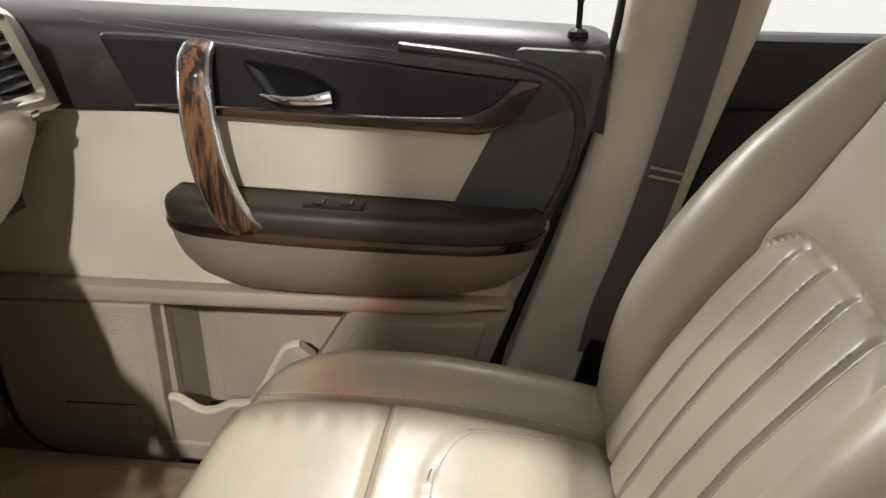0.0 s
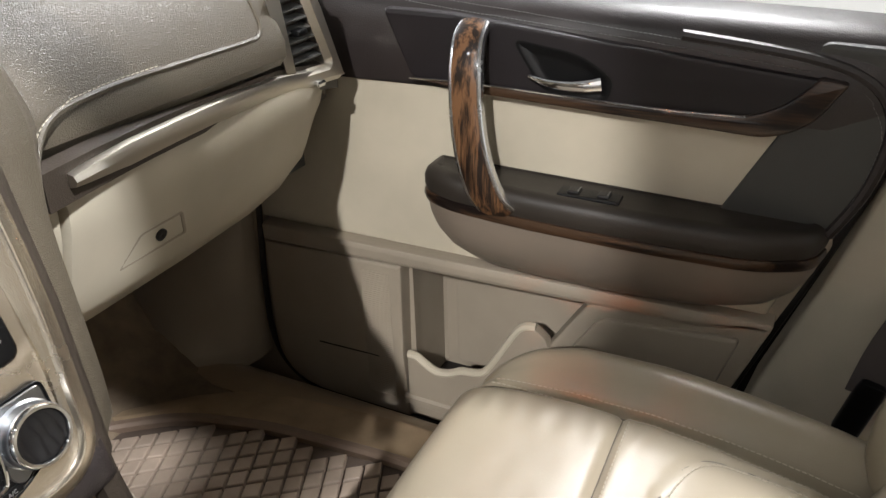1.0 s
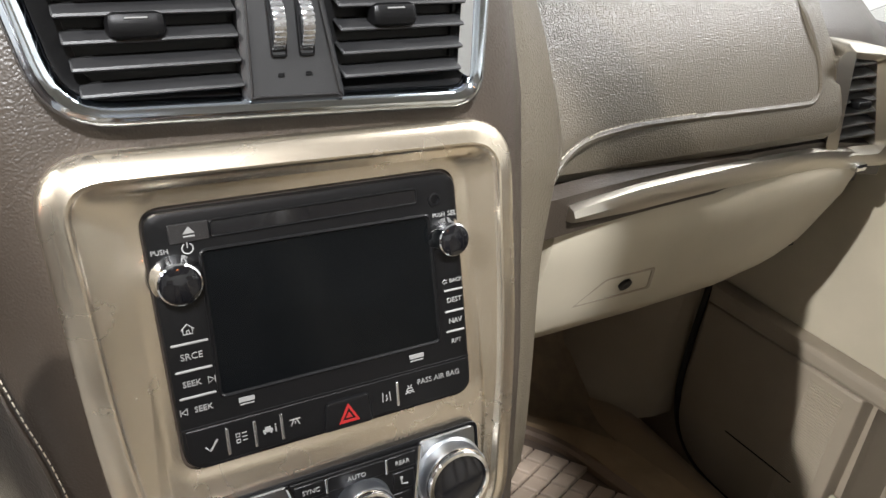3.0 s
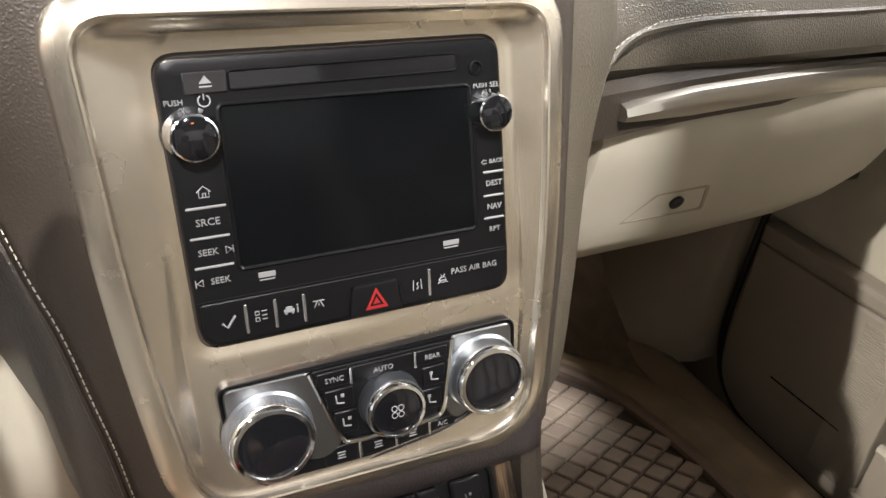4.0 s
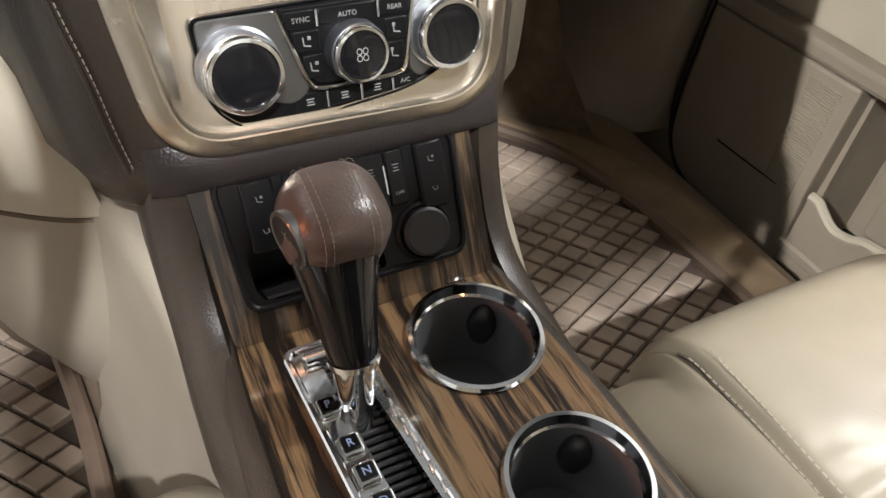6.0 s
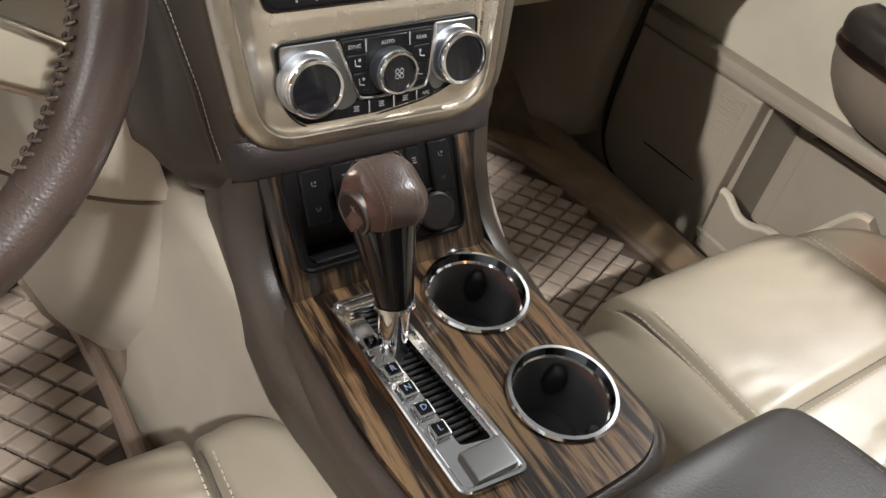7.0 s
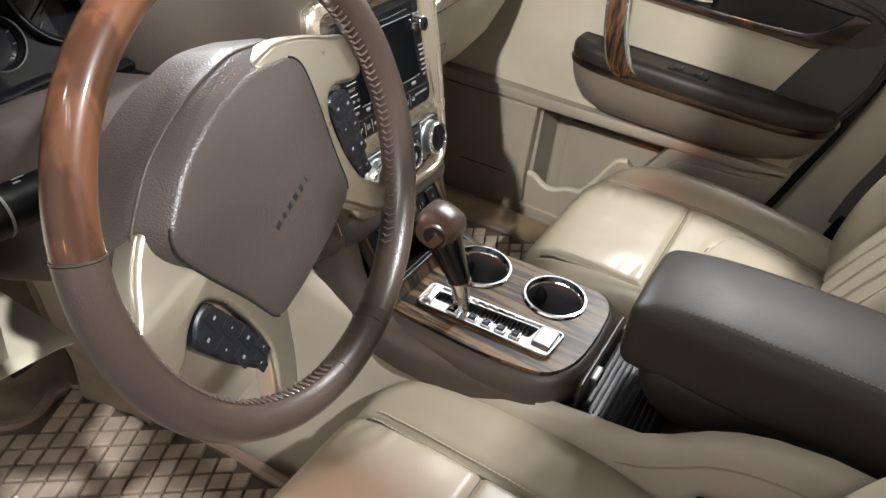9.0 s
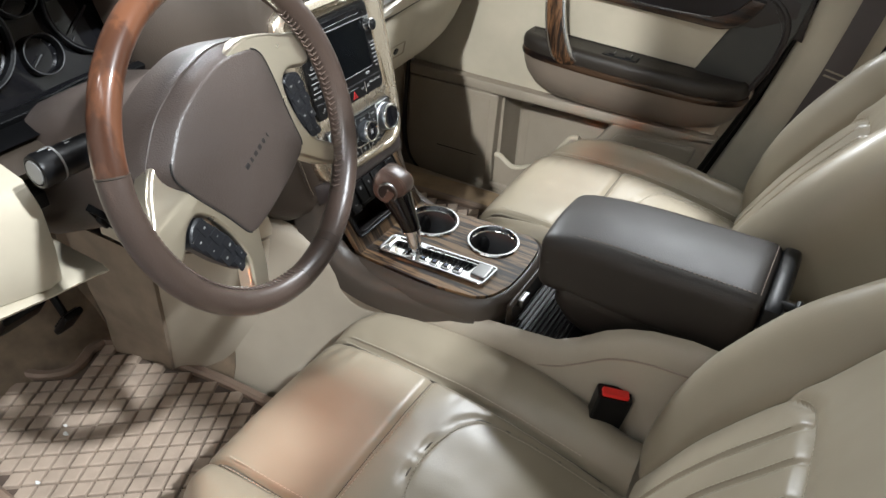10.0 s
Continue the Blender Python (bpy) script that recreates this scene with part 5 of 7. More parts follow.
    part("rear_block_pad", slab(rounded([(-0.160, 0.280), (-0.232, 0.165), (-0.225, 0.02), (-0.055, 0.02), (0.012, 0.215), (0.034, 0.298)], 0.012, 4), 0.03, 0.050, 0.006), TAUPE, d, m=D)
    part("pocket_floor", rbox((-0.30, 0.765, 0.02), (0.40, 0.04, 0.02), 0.004, 1), TAUPE, d)
    part("lock_pin", join(lathe([(0.014, 0.0), (0.013, 0.006), (0.009, 0.009), (0.005, 0.010)], 16), lathe([(0.004, 0.008), (0.004, 0.04), (0.0055, 0.046), (0.0055, 0.056), (0.004, 0.06)], 12)), BLACK, d, "black lock pin", m=T(0.135, 0.805, 0.706))
    return d


door()


# ---- steering wheel ----
def wheel():
    w = thing("steering_wheel", (-0.263, -0.393, 0.738), "steering wheel of brown leather, wood rim and champagne spokes, turned", "steering wheel")
    a, yaw, turn = radians(18.5), radians(6.0), radians(20.0)
    n = Vector((math.cos(a) * math.cos(yaw), math.cos(a) * math.sin(yaw), math.sin(a)))
    u = Vector((0, 0, 1)).cross(n).normalized()          # towards the passenger side
    v = n.cross(u)
    M = Matrix(((u.x, v.x, n.x, -0.263), (u.y, v.y, n.y, -0.393), (u.z, v.z, n.z, 0.738), (0, 0, 0, 1))) @ Matrix.Rotation(turn, 4, "Z")
    R = 0.178

    def dish(bm):
        """The spokes lie a little behind the rim."""
        for q in bm.verts:
            q.co.z -= 0.012
        return bm

    def rim(a0, a1, r, k=1.0, grip=False):
        m_ = max(4, int(abs(a1 - a0) / 2))
        pts, rs = [], []
        for i in range(m_ + 1):
            g = radians(a0 + (a1 - a0) * i / m_)
            pts.append((R * math.cos(g), R * math.sin(g), 0))
            rs.append(r)
        return tube(pts, rs, 18, up=(0, 0, 1), flat=0.86)
    part("wood_arc", rim(34, 146, 0.0166), WOOD_R, w, "glossy brown wood upper rim", m=M)
    part("leather_arc", rim(146.4, 393.6, 0.0172), BROWN_LEATHER, w, "brown leather lower rim", m=M)
    for ang in (34, 146, -68, 248, -88, 268):
        part("rim_band", rim(ang - 0.25, ang + 0.25, 0.01765), BROWN, w, m=M)
    # baseball stitching on the inner side of the leather
    for a0, a1 in ((-66, 20), (160, 246)):
        st = bmesh.new()
        k = int((a1 - a0) / 2.3)
        for i in range(k):
            g = radians(a0 + (a1 - a0) * i / k)
            for sgn in (-1, 1):
                ca, sa = math.cos(g), math.sin(g)
                p = Vector(((R - 0.0168) * ca, (R - 0.0168) * sa, 0.0010))
                t = Vector((-sa, ca, 0)) * 0.0030
                q = Vector((ca, sa, 0)) * 0.0024 + Vector((0, 0, 0.0052))
                b = tube([p + Vector((0, 0, -0.001)), p + (q * 0.6 if sgn > 0 else Vector((ca * 0.0006, sa * 0.0006, -0.0036))) + t * 0.6, p + (q if sgn > 0 else Vector((ca * 0.0016, sa * 0.0016, -0.0062))) + t], [0.0009, 0.0012, 0.0008], 6)
                me = bpy.data.meshes.new("tmp")
                b.to_mesh(me)
                st.from_mesh(me)
                b.free()
                bpy.data.meshes.remove(me)
        part("stitching", st, RIM_THREAD, w, "glossy brown laced seam", m=M)
    hub = rounded([(-0.114, 0.056), (-0.056, 0.085), (0, 0.091), (0.056, 0.085), (0.114, 0.056), (0.106, 0.012), (0.089, -0.045), (0.081, -0.089), (0.035, -0.095), (-0.035, -0.095), (-0.081, -0.089), (-0.089, -0.045), (-0.106, 0.012)],
                  [0.022, 0.02, 0.02, 0.02, 0.022, 0.02, 0.02, 0.016, 0.02, 0.02, 0.016, 0.02, 0.02], 6)

    def scaled(k):
        return [p * k for p in hub]
    rings = [(scaled(1.03), -0.085), (scaled(1.03), -0.040), (scaled(1.0), -0.029), (scaled(0.985), -0.0245), (scaled(0.93), -0.0150), (scaled(0.885), -0.0085), (scaled(0.865), -0.0066), (scaled(0.84), -0.0056), (scaled(0.72), -0.0030), (scaled(0.55), -0.0005), (scaled(0.35), 0.001), (scaled(0.12), 0.0015)]
    part("airbag_cover", layers(rings), HUB, w, "brown grained airbag cover", m=M)
    lip = sorted((p for p in scaled(1.0) if p.y > 0.030), key=lambda p: p.x)
    part("cover_seam", tube([(p.x, p.y, -0.0282) for p in lip], 0.0013, 8), HUB, w, m=M)
    # dark tubes stand in for the shaded gaps between cover and spokes
    for k in (-1, 1):
        edge = sorted((p for p in scaled(0.880) if k * p.x > 0.066 and -0.079 < p.y < 0.056), key=lambda p: p.y)
        part("gap", tube([(p.x, p.y, -0.0076) for p in edge], 0.0011, 8), DARK, w, m=M)
    for i, wd in enumerate((0.0068, 0.0044, 0.0060, 0.0064, 0.0052, 0.0024)):
        part("word_bar", rbox(((i - 2.3) * 0.0098, -0.018, 0.0008), (wd, 0.0060, 0.0014), 0.0004, 1), DARK, w, m=M)
    part("column_collar", lathe([(0.001, -0.11), (0.06, -0.11), (0.08, -0.085), (0.086, -0.06), (0.07, -0.04)], 28), SHROUD, w, m=M)
    for k in (-1, 1):
        crown = ((0.050, 0.076), (0.088, 0.072), (0.124, 0.050), (0.148, 0.030), (0.168, 0.018)) if k > 0 else ((0.050, 0.064), (0.096, 0.064), (0.121, 0.052), (0.147, 0.035), (0.167, 0.022))
        sp = rounded([(k * x, y) for x, y in (*crown, (0.172, -0.004), (0.160, -0.022), (0.146, -0.019), (0.126, -0.004), (0.106, -0.002), (0.096, -0.020), (0.090, -0.055), (0.094, -0.088), (0.108, -0.107), (0.119, -0.122), (0.102, -0.143), (0.080, -0.120), (0.060, -0.088), (0.046, -0.07), (0.046, 0.0))],
                     [0.01, 0.02, 0.02, 0.02, 0.01, 0.008, 0.006, 0.006, 0.012, 0.010, 0.012, 0.02, 0.02, 0.012, 0.004, 0.004, 0.02, 0.02, 0.01, 0.01], 5)
        rings = [(sp, -0.016), (sp, -0.002), (inset(sp, 0.0010), 0.0012), (inset(sp, 0.0024), 0.0032), (inset(sp, 0.0040), 0.0042), (inset(sp, 0.0052), 0.0044)]
        body = dish(layers(rings))
        if k < 0:
            for q in body.verts:
                q.co.z -= 0.013 * smooth_step(0.015, 0.062, q.co.y) * smooth_step(0.165, 0.125, -q.co.x)
        part("spoke", body, CHAMP_P, w, "champagne painted spoke", m=M)
        sb = rounded([(k * x, y) for x, y in ((0.104, -0.005), (0.121, -0.006), (0.136, -0.018), (0.124, -0.058), (0.108, -0.094), (0.095, -0.089), (0.092, -0.055))], 0.007, 5)
        pod = part("switch_pod", dish(layers([(sb, -0.012), (sb, 0.0005), (inset(sb, 0.0015), 0.0022), (inset(sb, 0.003), 0.0028), (inset(sb, 0.005), 0.0029)])), POD_KEY, w, m=M)
        for i, (ca_, wd) in enumerate(((0.1170, 0.0135), (0.1125, 0.0135), (0.1075, 0.0120), (0.1020, 0.0090))):
            for j in (-1, 1):
                bx, by = ca_ + j * (wd / 2 + 0.0008), -0.0215 - 0.0195 * i - 0.003 * j
                ky = part("key", dish(rbox((k * bx, by, 0.0024), (wd - 0.0004, 0.0175, 0.0026), 0.0009, 2)), POD_KEY, pod, m=M)
                part("print", dish(rbox((k * bx, by, 0.0039), (0.0032 if (i + j) % 2 else 0.0020, 0.0011 if i % 2 else 0.0022, 0.0005), 0.0001, 1)), DIM, pod, m=M)
    return w


wheel()


# ---- things in the centre stack ----
def bar(w, h, d, u, v, n, r=0.0004):
    return rbox((u, v, n), (w, h, d), min(r, 0.45 * min(w, h, d)), 1)


def text_on(body, size, u, v, n, parent, m, mat=None):
    bm = lettering(body, size * 0.88)
    bm.transform(T(u, v, n))
    return part("lettering", bm, mat or GREY, parent, m=m, smooth=20, recalc=False)


def head_unit():
    h = thing("car_radio", (-0.425, -0.012, 0.59), "black car radio with a dark touch screen and chrome knobs", "car radio")
    o = rounded([(-0.0875, -0.0145), (0.0945, -0.0145), (0.0895, 0.1335), (-0.0895, 0.1345)], [0.014, 0.014, 0.010, 0.010], 6)
    part("housing", layers([(o, -0.02), (o, 0.0035), (inset(o, 0.001), 0.0052), (inset(o, 0.0035), 0.0060), (inset(o, 0.008), 0.0062)]), BLACK, h, m=SU)
    # lower button row plate and seam
    part("seam", bar(0.180, 0.0011, 0.0006, 0.003, 0.0125, 0.00625), BLACK, h, m=SU)
    low = rounded([(-0.0845, -0.0115), (0.0915, -0.0115), (0.0925, 0.0115), (-0.0855, 0.0115)], [0.012, 0.012, 0.002, 0.002], 5)
    part("lower_plate", layers([(low, 0.004), (low, 0.0064), (inset(low, 0.0006), 0.0068)]), BLACK, h, m=SU)
    # disc slot
    slot = rounded(rect(0.118, 0.0075, 0.003, 0.1225), 0.001, 2)
    part("disc_slot", ring_frame(inset(slot, -0.0012), slot, 0.003, 0.0072, 0.0006), BLACK, h, m=SU)
    part("slot_mouth", layers([(slot, 0.0058), (slot, 0.0064)]), GLOSS, h, m=SU)
    part("top_key", bar(0.020, 0.010, 0.002, -0.0675, 0.1225, 0.0064), DARK, h, m=SU)
    part("aux_socket", lathe([(0.0042, 0.005), (0.0042, 0.0075), (0.003, 0.0078), (0.0022, 0.006), (0.0003, 0.006)], 16, (0.0745, 0.1185, 0)), BLACK, h, m=SU)
    # screen
    so = rounded([(-0.0625, 0.0285), (0.0715, 0.0285), (0.0690, 0.1085), (-0.0620, 0.1105)], 0.002, 3)
    part("screen_frame", ring_frame(inset(so, -0.0022), so, 0.003, 0.0078, 0.0012), BLACK, h, m=SU)
    part("screen", layers([(so, 0.003), (so, 0.0063)]), SCREEN, h, "dark switched-off touch screen", m=SU)
    for u, v, r in ((-0.0765, 0.0985, 0.0116), (0.0812, 0.0945, 0.0104)):
        kn = part("knob", lathe([(r * 1.18, 0.005), (r * 1.15, 0.0075), (r * 1.02, 0.010), (r, 0.0145), (r * 0.97, 0.0170), (r * 0.90, 0.0177)], 36, (u, v, 0)), CHROME, h, "chrome ringed knob", m=SU)
        part("knob_cap", lathe([(r * 0.90, 0.0160), (r * 0.89, 0.0181), (r * 0.70, 0.0191), (r * 0.35, 0.0197), (r * 0.02, 0.0199)], 32, (u, v, 0)), GLOSS, kn, m=SU)
    for v in (0.0625, 0.0470, 0.0315):
        part("key_bar", bar(0.0195, 0.0013, 0.0014, -0.0755, v, 0.0068), GREY, h, m=SU)
    for v in (0.0595, 0.0455, 0.0320):
        part("key_bar", bar(0.0130, 0.0013, 0.0014, 0.0840, v, 0.0068), GREY, h, m=SU)
    N = 0.0065
    text_on("PUSH", 0.0042, -0.0830, 0.1140, N, h, SU)
    text_on("SRCE", 0.0060, -0.0755, 0.0548, N, h, SU)
    text_on("SEEK", 0.0054, -0.0775, 0.0392, N, h, SU)
    text_on("SEEK", 0.0054, -0.0735, 0.0235, N, h, SU)
    text_on("PUSH", 0.0040, 0.0770, 0.1085, N, h, SU)
    text_on("SEL", 0.0048, 0.0860, 0.1085, N, h, SU)
    text_on("BACK", 0.0040, 0.0862, 0.0655, N, h, SU)
    text_on("DEST", 0.0052, 0.0845, 0.0527, N, h, SU)
    text_on("NAV", 0.0052, 0.0845, 0.0387, N, h, SU)
    text_on("RPT", 0.0048, 0.0845, 0.0250, N, h, SU)
    text_on("PASS AIR BAG", 0.0056, 0.0700, 0.0035, 0.0069, h, SU)
    # power mark, eject mark, home mark
    part("power_mark", join(tube([(-0.0690 + 0.0028 * math.cos(radians(q)), 0.1140 + 0.0028 * math.sin(radians(q)), N) for q in range(120, 421, 20)], 0.0004, 5), bar(0.0007, 0.0036, 0.0006, -0.0690, 0.1160, N)), GREY, h, m=SU)
    part("eject_mark", join(layers([([Vector((-0.0705, 0.1220)), Vector((-0.0645, 0.1220)), Vector((-0.0675, 0.1258))], 0.0070), ([Vector((-0.0705, 0.1220)), Vector((-0.0645, 0.1220)), Vector((-0.0675, 0.1258))], 0.0076)]), bar(0.006, 0.0009, 0.0006, -0.0675, 0.1205, 0.0074)), GREY, h, m=SU)
    def strokes(lines, z, r=0.00034):
        return join(*[tube([(x, y, z) for x, y in ln], r, 5) for ln in lines])

    def at(u, v, *lines):
        return [[(u + 0.001 * x, v + 0.001 * y) for x, y in ln] for ln in lines]
    part("home_mark", strokes(at(-0.0755, 0.0700, [(-3.4, 0.2), (0, 3.2), (3.4, 0.2)], [(-2.4, 0.8), (-2.4, -2.4), (2.4, -2.4), (2.4, 0.8)], [(-0.6, -2.4), (-0.6, -0.4), (0.8, -0.4), (0.8, -2.4)]), N), GREY, h, m=SU)
    part("seek_mark", strokes(at(-0.0672, 0.0392, [(-1.6, 1.9), (1.4, 0), (-1.6, -1.9), (-1.6, 1.9)], [(2.0, 1.9), (2.0, -1.9)]), N), GREY, h, m=SU)
    part("seek_mark", strokes(at(-0.0838, 0.0235, [(1.6, 1.9), (-1.4, 0), (1.6, -1.9), (1.6, 1.9)], [(-2.0, 1.9), (-2.0, -1.9)]), N), GREY, h, m=SU)
    part("back_mark", strokes(at(0.0785, 0.0655, [(1.6, 0.8), (0, 0.8), (0, 1.6), (-1.8, 0), (0, -1.6), (0, -0.8), (1.6, -0.8)]), N, 0.00028), GREY, h, m=SU)
    # small badges as plain bars
    for u, v, ww in ((-0.050, 0.0215, 0.0090), (0.0560, 0.0205, 0.0100)):
        part("badge_bar", join(bar(ww, 0.0030, 0.0005, u, v + 0.0008, N), bar(ww * 0.9, 0.0009, 0.0005, u, v - 0.0020, N)), GREY, h, m=SU)
    # lower row: dividers and marks
    for u in (-0.0635, -0.0480, -0.0325, 0.0410):
        part("divider", bar(0.0018, 0.0165, 0.0016, u, -0.0002, 0.0072), SATIN, h, m=SU)
    part("tick_mark", tube([(-0.0760, -0.0002, 0.0070), (-0.0735, -0.0030, 0.0070), (-0.0690, 0.0030, 0.0070)], 0.0007, 5), GREY, h, m=SU)
    K = 0.0070
    part("key_mark", strokes(at(-0.0558, 0.0, [(-3, 2.8), (-1, 2.8), (-1, 0.8), (-3, 0.8), (-3, 2.8)], [(-3, -0.8), (-1, -0.8), (-1, -2.8), (-3, -2.8), (-3, -0.8)], [(0.4, 2.6), (3.2, 2.6)], [(0.4, 0.2), (3.2, 0.2)], [(0.4, -2.0), (3.2, -2.0)]), K), GREY, h, m=SU)
    part("key_mark", join(bar(0.0058, 0.0019, 0.0006, -0.0408, -0.0004, K, 0.0002), bar(0.0036, 0.0016, 0.0006, -0.0408, 0.0013, K, 0.0002), bar(0.0012, 0.0012, 0.0006, -0.0426, -0.0018, K, 0.0002), bar(0.0012, 0.0012, 0.0006, -0.0390, -0.0018, K, 0.0002), bar(0.0009, 0.0034, 0.0006, -0.0362, -0.0006, K, 0.0002), bar(0.0010, 0.0010, 0.0006, -0.0362, 0.0022, K, 0.0002)), GREY, h, m=SU)
    part("key_mark", strokes(at(-0.0245, 0.0, [(-3.2, 2.0), (3.2, 2.0)], [(-0.8, 1.8), (-2.6, -1.8)], [(0.8, 1.8), (2.6, -1.8)], [(0, 0.6), (0, -0.8)]), K), GREY, h, m=SU)
    part("key_mark", strokes(at(0.0335, -0.0004, [(-2.2, 3.0), (-2.6, -3.0)], [(2.2, 3.0), (2.6, -3.0)], [(-0.6, -2.6), (0.8, -1.2), (-0.4, 0.2), (0.6, 1.4)]), K), GREY, h, m=SU)
    part("key_mark", strokes(at(0.0495, 0.0, [(-2.4, -0.6), (-1.4, 1.2), (1.4, 1.2), (2.4, -0.6), (-2.4, -0.6)], [(-3.0, -2.2), (-1.4, -1.4), (0, -2.2), (1.4, -1.4), (3.0, -2.2)], [(0.4, 1.8), (1.6, 3.2)], [(-0.6, 2.0), (-1.2, 3.2)]), K), GREY, h, m=SU)
    hz = rounded([(-0.0085, -0.0125), (0.0235, -0.0125), (0.0215, 0.0070), (-0.0055, 0.0070)], 0.003, 4)
    hk = part("hazard_key", layers([(hz, 0.005), (hz, 0.0078), (inset(hz, 0.0008), 0.0088), (inset(hz, 0.002), 0.0090)]), BLACK, h, m=SU)
    tri = [Vector((0.0010, -0.0085)), Vector((0.0145, -0.0085)), Vector((0.0078, 0.0040))]
    tin = [Vector((0.0035, -0.0068)), Vector((0.0120, -0.0068)), Vector((0.0078, 0.0010))]
    part("hazard_mark", join(loft([[(p[0], p[1], z) for p in q] for q, z in ((tri, 0.0088), (tri, 0.0095), (tin, 0.0095), (tin, 0.0088))], True, False, True),
                             layers([([Vector((0.0078, -0.0042)) + (p - Vector((0.0078, -0.0042))) * 0.32 for p in tri], 0.0088), ([Vector((0.0078, -0.0042)) + (p - Vector((0.0078, -0.0042))) * 0.32 for p in tri], 0.0094)])), RED, hk, "red hazard triangle", m=SU)
    return h


head_unit()


def climate():
    c = thing("climate_panel", (-0.39, -0.012, 0.50), "black climate control panel with three chrome ringed knobs", "control panel")
    o = rounded([(-0.0830, -0.0390), (-0.0800, -0.0900), (-0.0620, -0.1080), (-0.0200, -0.1080), (0.0560, -0.1000), (0.0960, -0.0780), (0.0960, -0.0365)], [0.006, 0.02, 0.02, 0.02, 0.03, 0.02, 0.006], 5)
    part("panel", layers([(o, 0.0), (o, 0.0078), (inset(o, 0.001), 0.0088), (inset(o, 0.003), 0.0090)]), BLACK, c, m=SC)
    part("panel_edge", ring_frame(inset(o, -0.0016), o, 0.0, 0.0096, 0.0006), BLACK, c, m=SC)
    # satin corner plates behind the outer knobs
    pl = rounded([(-0.0815, -0.0395), (-0.0345, -0.0395), (-0.0180, -0.0900), (-0.0300, -0.0980), (-0.0815, -0.0800)], [0.005, 0.003, 0.006, 0.02, 0.02], 4)
    pr = rounded([(0.0540, -0.0375), (0.0945, -0.0375), (0.0945, -0.0700), (0.0560, -0.0960), (0.0480, -0.0880)], [0.003, 0.005, 0.02, 0.02, 0.006], 4)
    for q in (pl, pr):
        part("corner_plate", layers([(q, 0.006), (q, 0.0100), (inset(q, 0.0008), 0.0108)]), PLATE, c, "satin silver corner plate", m=SC)
    # button block, its bright border
    bl = rounded([(-0.0330, -0.0395), (0.0525, -0.0395), (0.0440, -0.0875), (-0.0160, -0.0875)], [0.002, 0.002, 0.008, 0.008], 4)
    part("button_block", layers([(bl, 0.008), (bl, 0.0110), (inset(bl, 0.0006), 0.0115)]), BLACK, c, m=SC)
    part("border", tube(spline([(-0.0345, -0.0400, 0.0112), (-0.0270, -0.0640, 0.0114), (-0.0195, -0.0850, 0.0116), (-0.0120, -0.0895, 0.0118), (0.010, -0.0900, 0.0118), (0.0380, -0.0890, 0.0118), (0.0455, -0.0840, 0.0116), (0.0495, -0.0640, 0.0114), (0.0535, -0.0390, 0.0112)], 32), 0.0017, 8), CHROME, c, m=SC)
    for x0, x1, v0, v1 in ((-0.0305, -0.0120, -0.0415, -0.0515), (-0.0095, 0.0275, -0.0415, -0.0515), (0.0300, 0.0500, -0.0415, -0.0515), (-0.0265, -0.0100, -0.0535, -0.0665), (-0.0220, -0.0085, -0.0685, -0.0830), (0.0330, 0.0480, -0.0535, -0.0665), (0.0320, 0.0450, -0.0685, -0.0820),
                           (-0.0300, -0.0100, -0.0920, -0.1040), (-0.0070, 0.0130, -0.0920, -0.1030), (0.0160, 0.0350, -0.0920, -0.1010), (0.0380, 0.0540, -0.0920, -0.0985)):
        part("key", bar(x1 - x0, v0 - v1, 0.003, (x0 + x1) / 2, (v0 + v1) / 2, 0.0108 if v0 > -0.09 else 0.0088, 0.0006), BLACK, c, m=SC)
    N = 0.0125
    for s, z, u, v in (("SYNC", 0.0050, -0.0205, -0.0468), ("AUTO", 0.0050, 0.0090, -0.0468), ("REAR", 0.0048, 0.0400, -0.0468)):
        text_on(s, z, u, v, N, c, SC)
    text_on("A/C", 0.0048, 0.0455, -0.0955, 0.0105, c, SC)
    for u, v, k in ((-0.0185, -0.0600, 1), (-0.0155, -0.0757, 1), (0.0405, -0.0600, -1), (0.0385, -0.0752, -1)):
        part("seat_mark", join(tube([(u - 0.0022, v + 0.0030, N), (u - 0.0018, v - 0.0020, N), (u + 0.0024, v - 0.0028, N)], 0.00055, 5), bar(0.0022, 0.0022, 0.0004, u + 0.0018 * k, v + 0.0022, N)), GREY, c, m=SC)
    for u, v in ((-0.0200, -0.0980), (0.0030, -0.0975), (0.0255, -0.0965)):
        part("key_mark", join(*[bar(0.0052 - 0.001 * (i == 1), 0.0009, 0.0004, u, v + 0.0018 - 0.0018 * i, 0.0105) for i in range(3)]), GREY, c, m=SC)
    for u, v, h in ((-0.0108, -0.0465, 0.0105), (0.0288, -0.0465, 0.0105), (-0.0085, -0.0980, 0.0110), (0.0145, -0.0975, 0.0105), (0.0365, -0.0965, 0.0090)):
        part("divider", bar(0.0016, h, 0.0018, u, v, 0.0126 if v > -0.09 else 0.0105), SATIN, c, m=SC)
    for u, v, r in ((-0.0600, -0.0700, 0.0242), (0.0115, -0.0690, 0.0184), (0.0735, -0.0660, 0.0236)):
        k = part("knob", lathe([(r * 1.06, 0.009), (r * 1.05, 0.0115), (r * 0.985, 0.013), (r * 0.965, 0.0225), (r * 0.955, 0.0235)], 72, (u, v, 0)), KNURL, c, "ribbed silver knob", m=SC)
        ribs = bmesh.new()
        for i in range(90):
            g = 2 * math.pi * i / 90
            b = bmesh.new()
            bmesh.ops.create_cube(b, size=1.0)
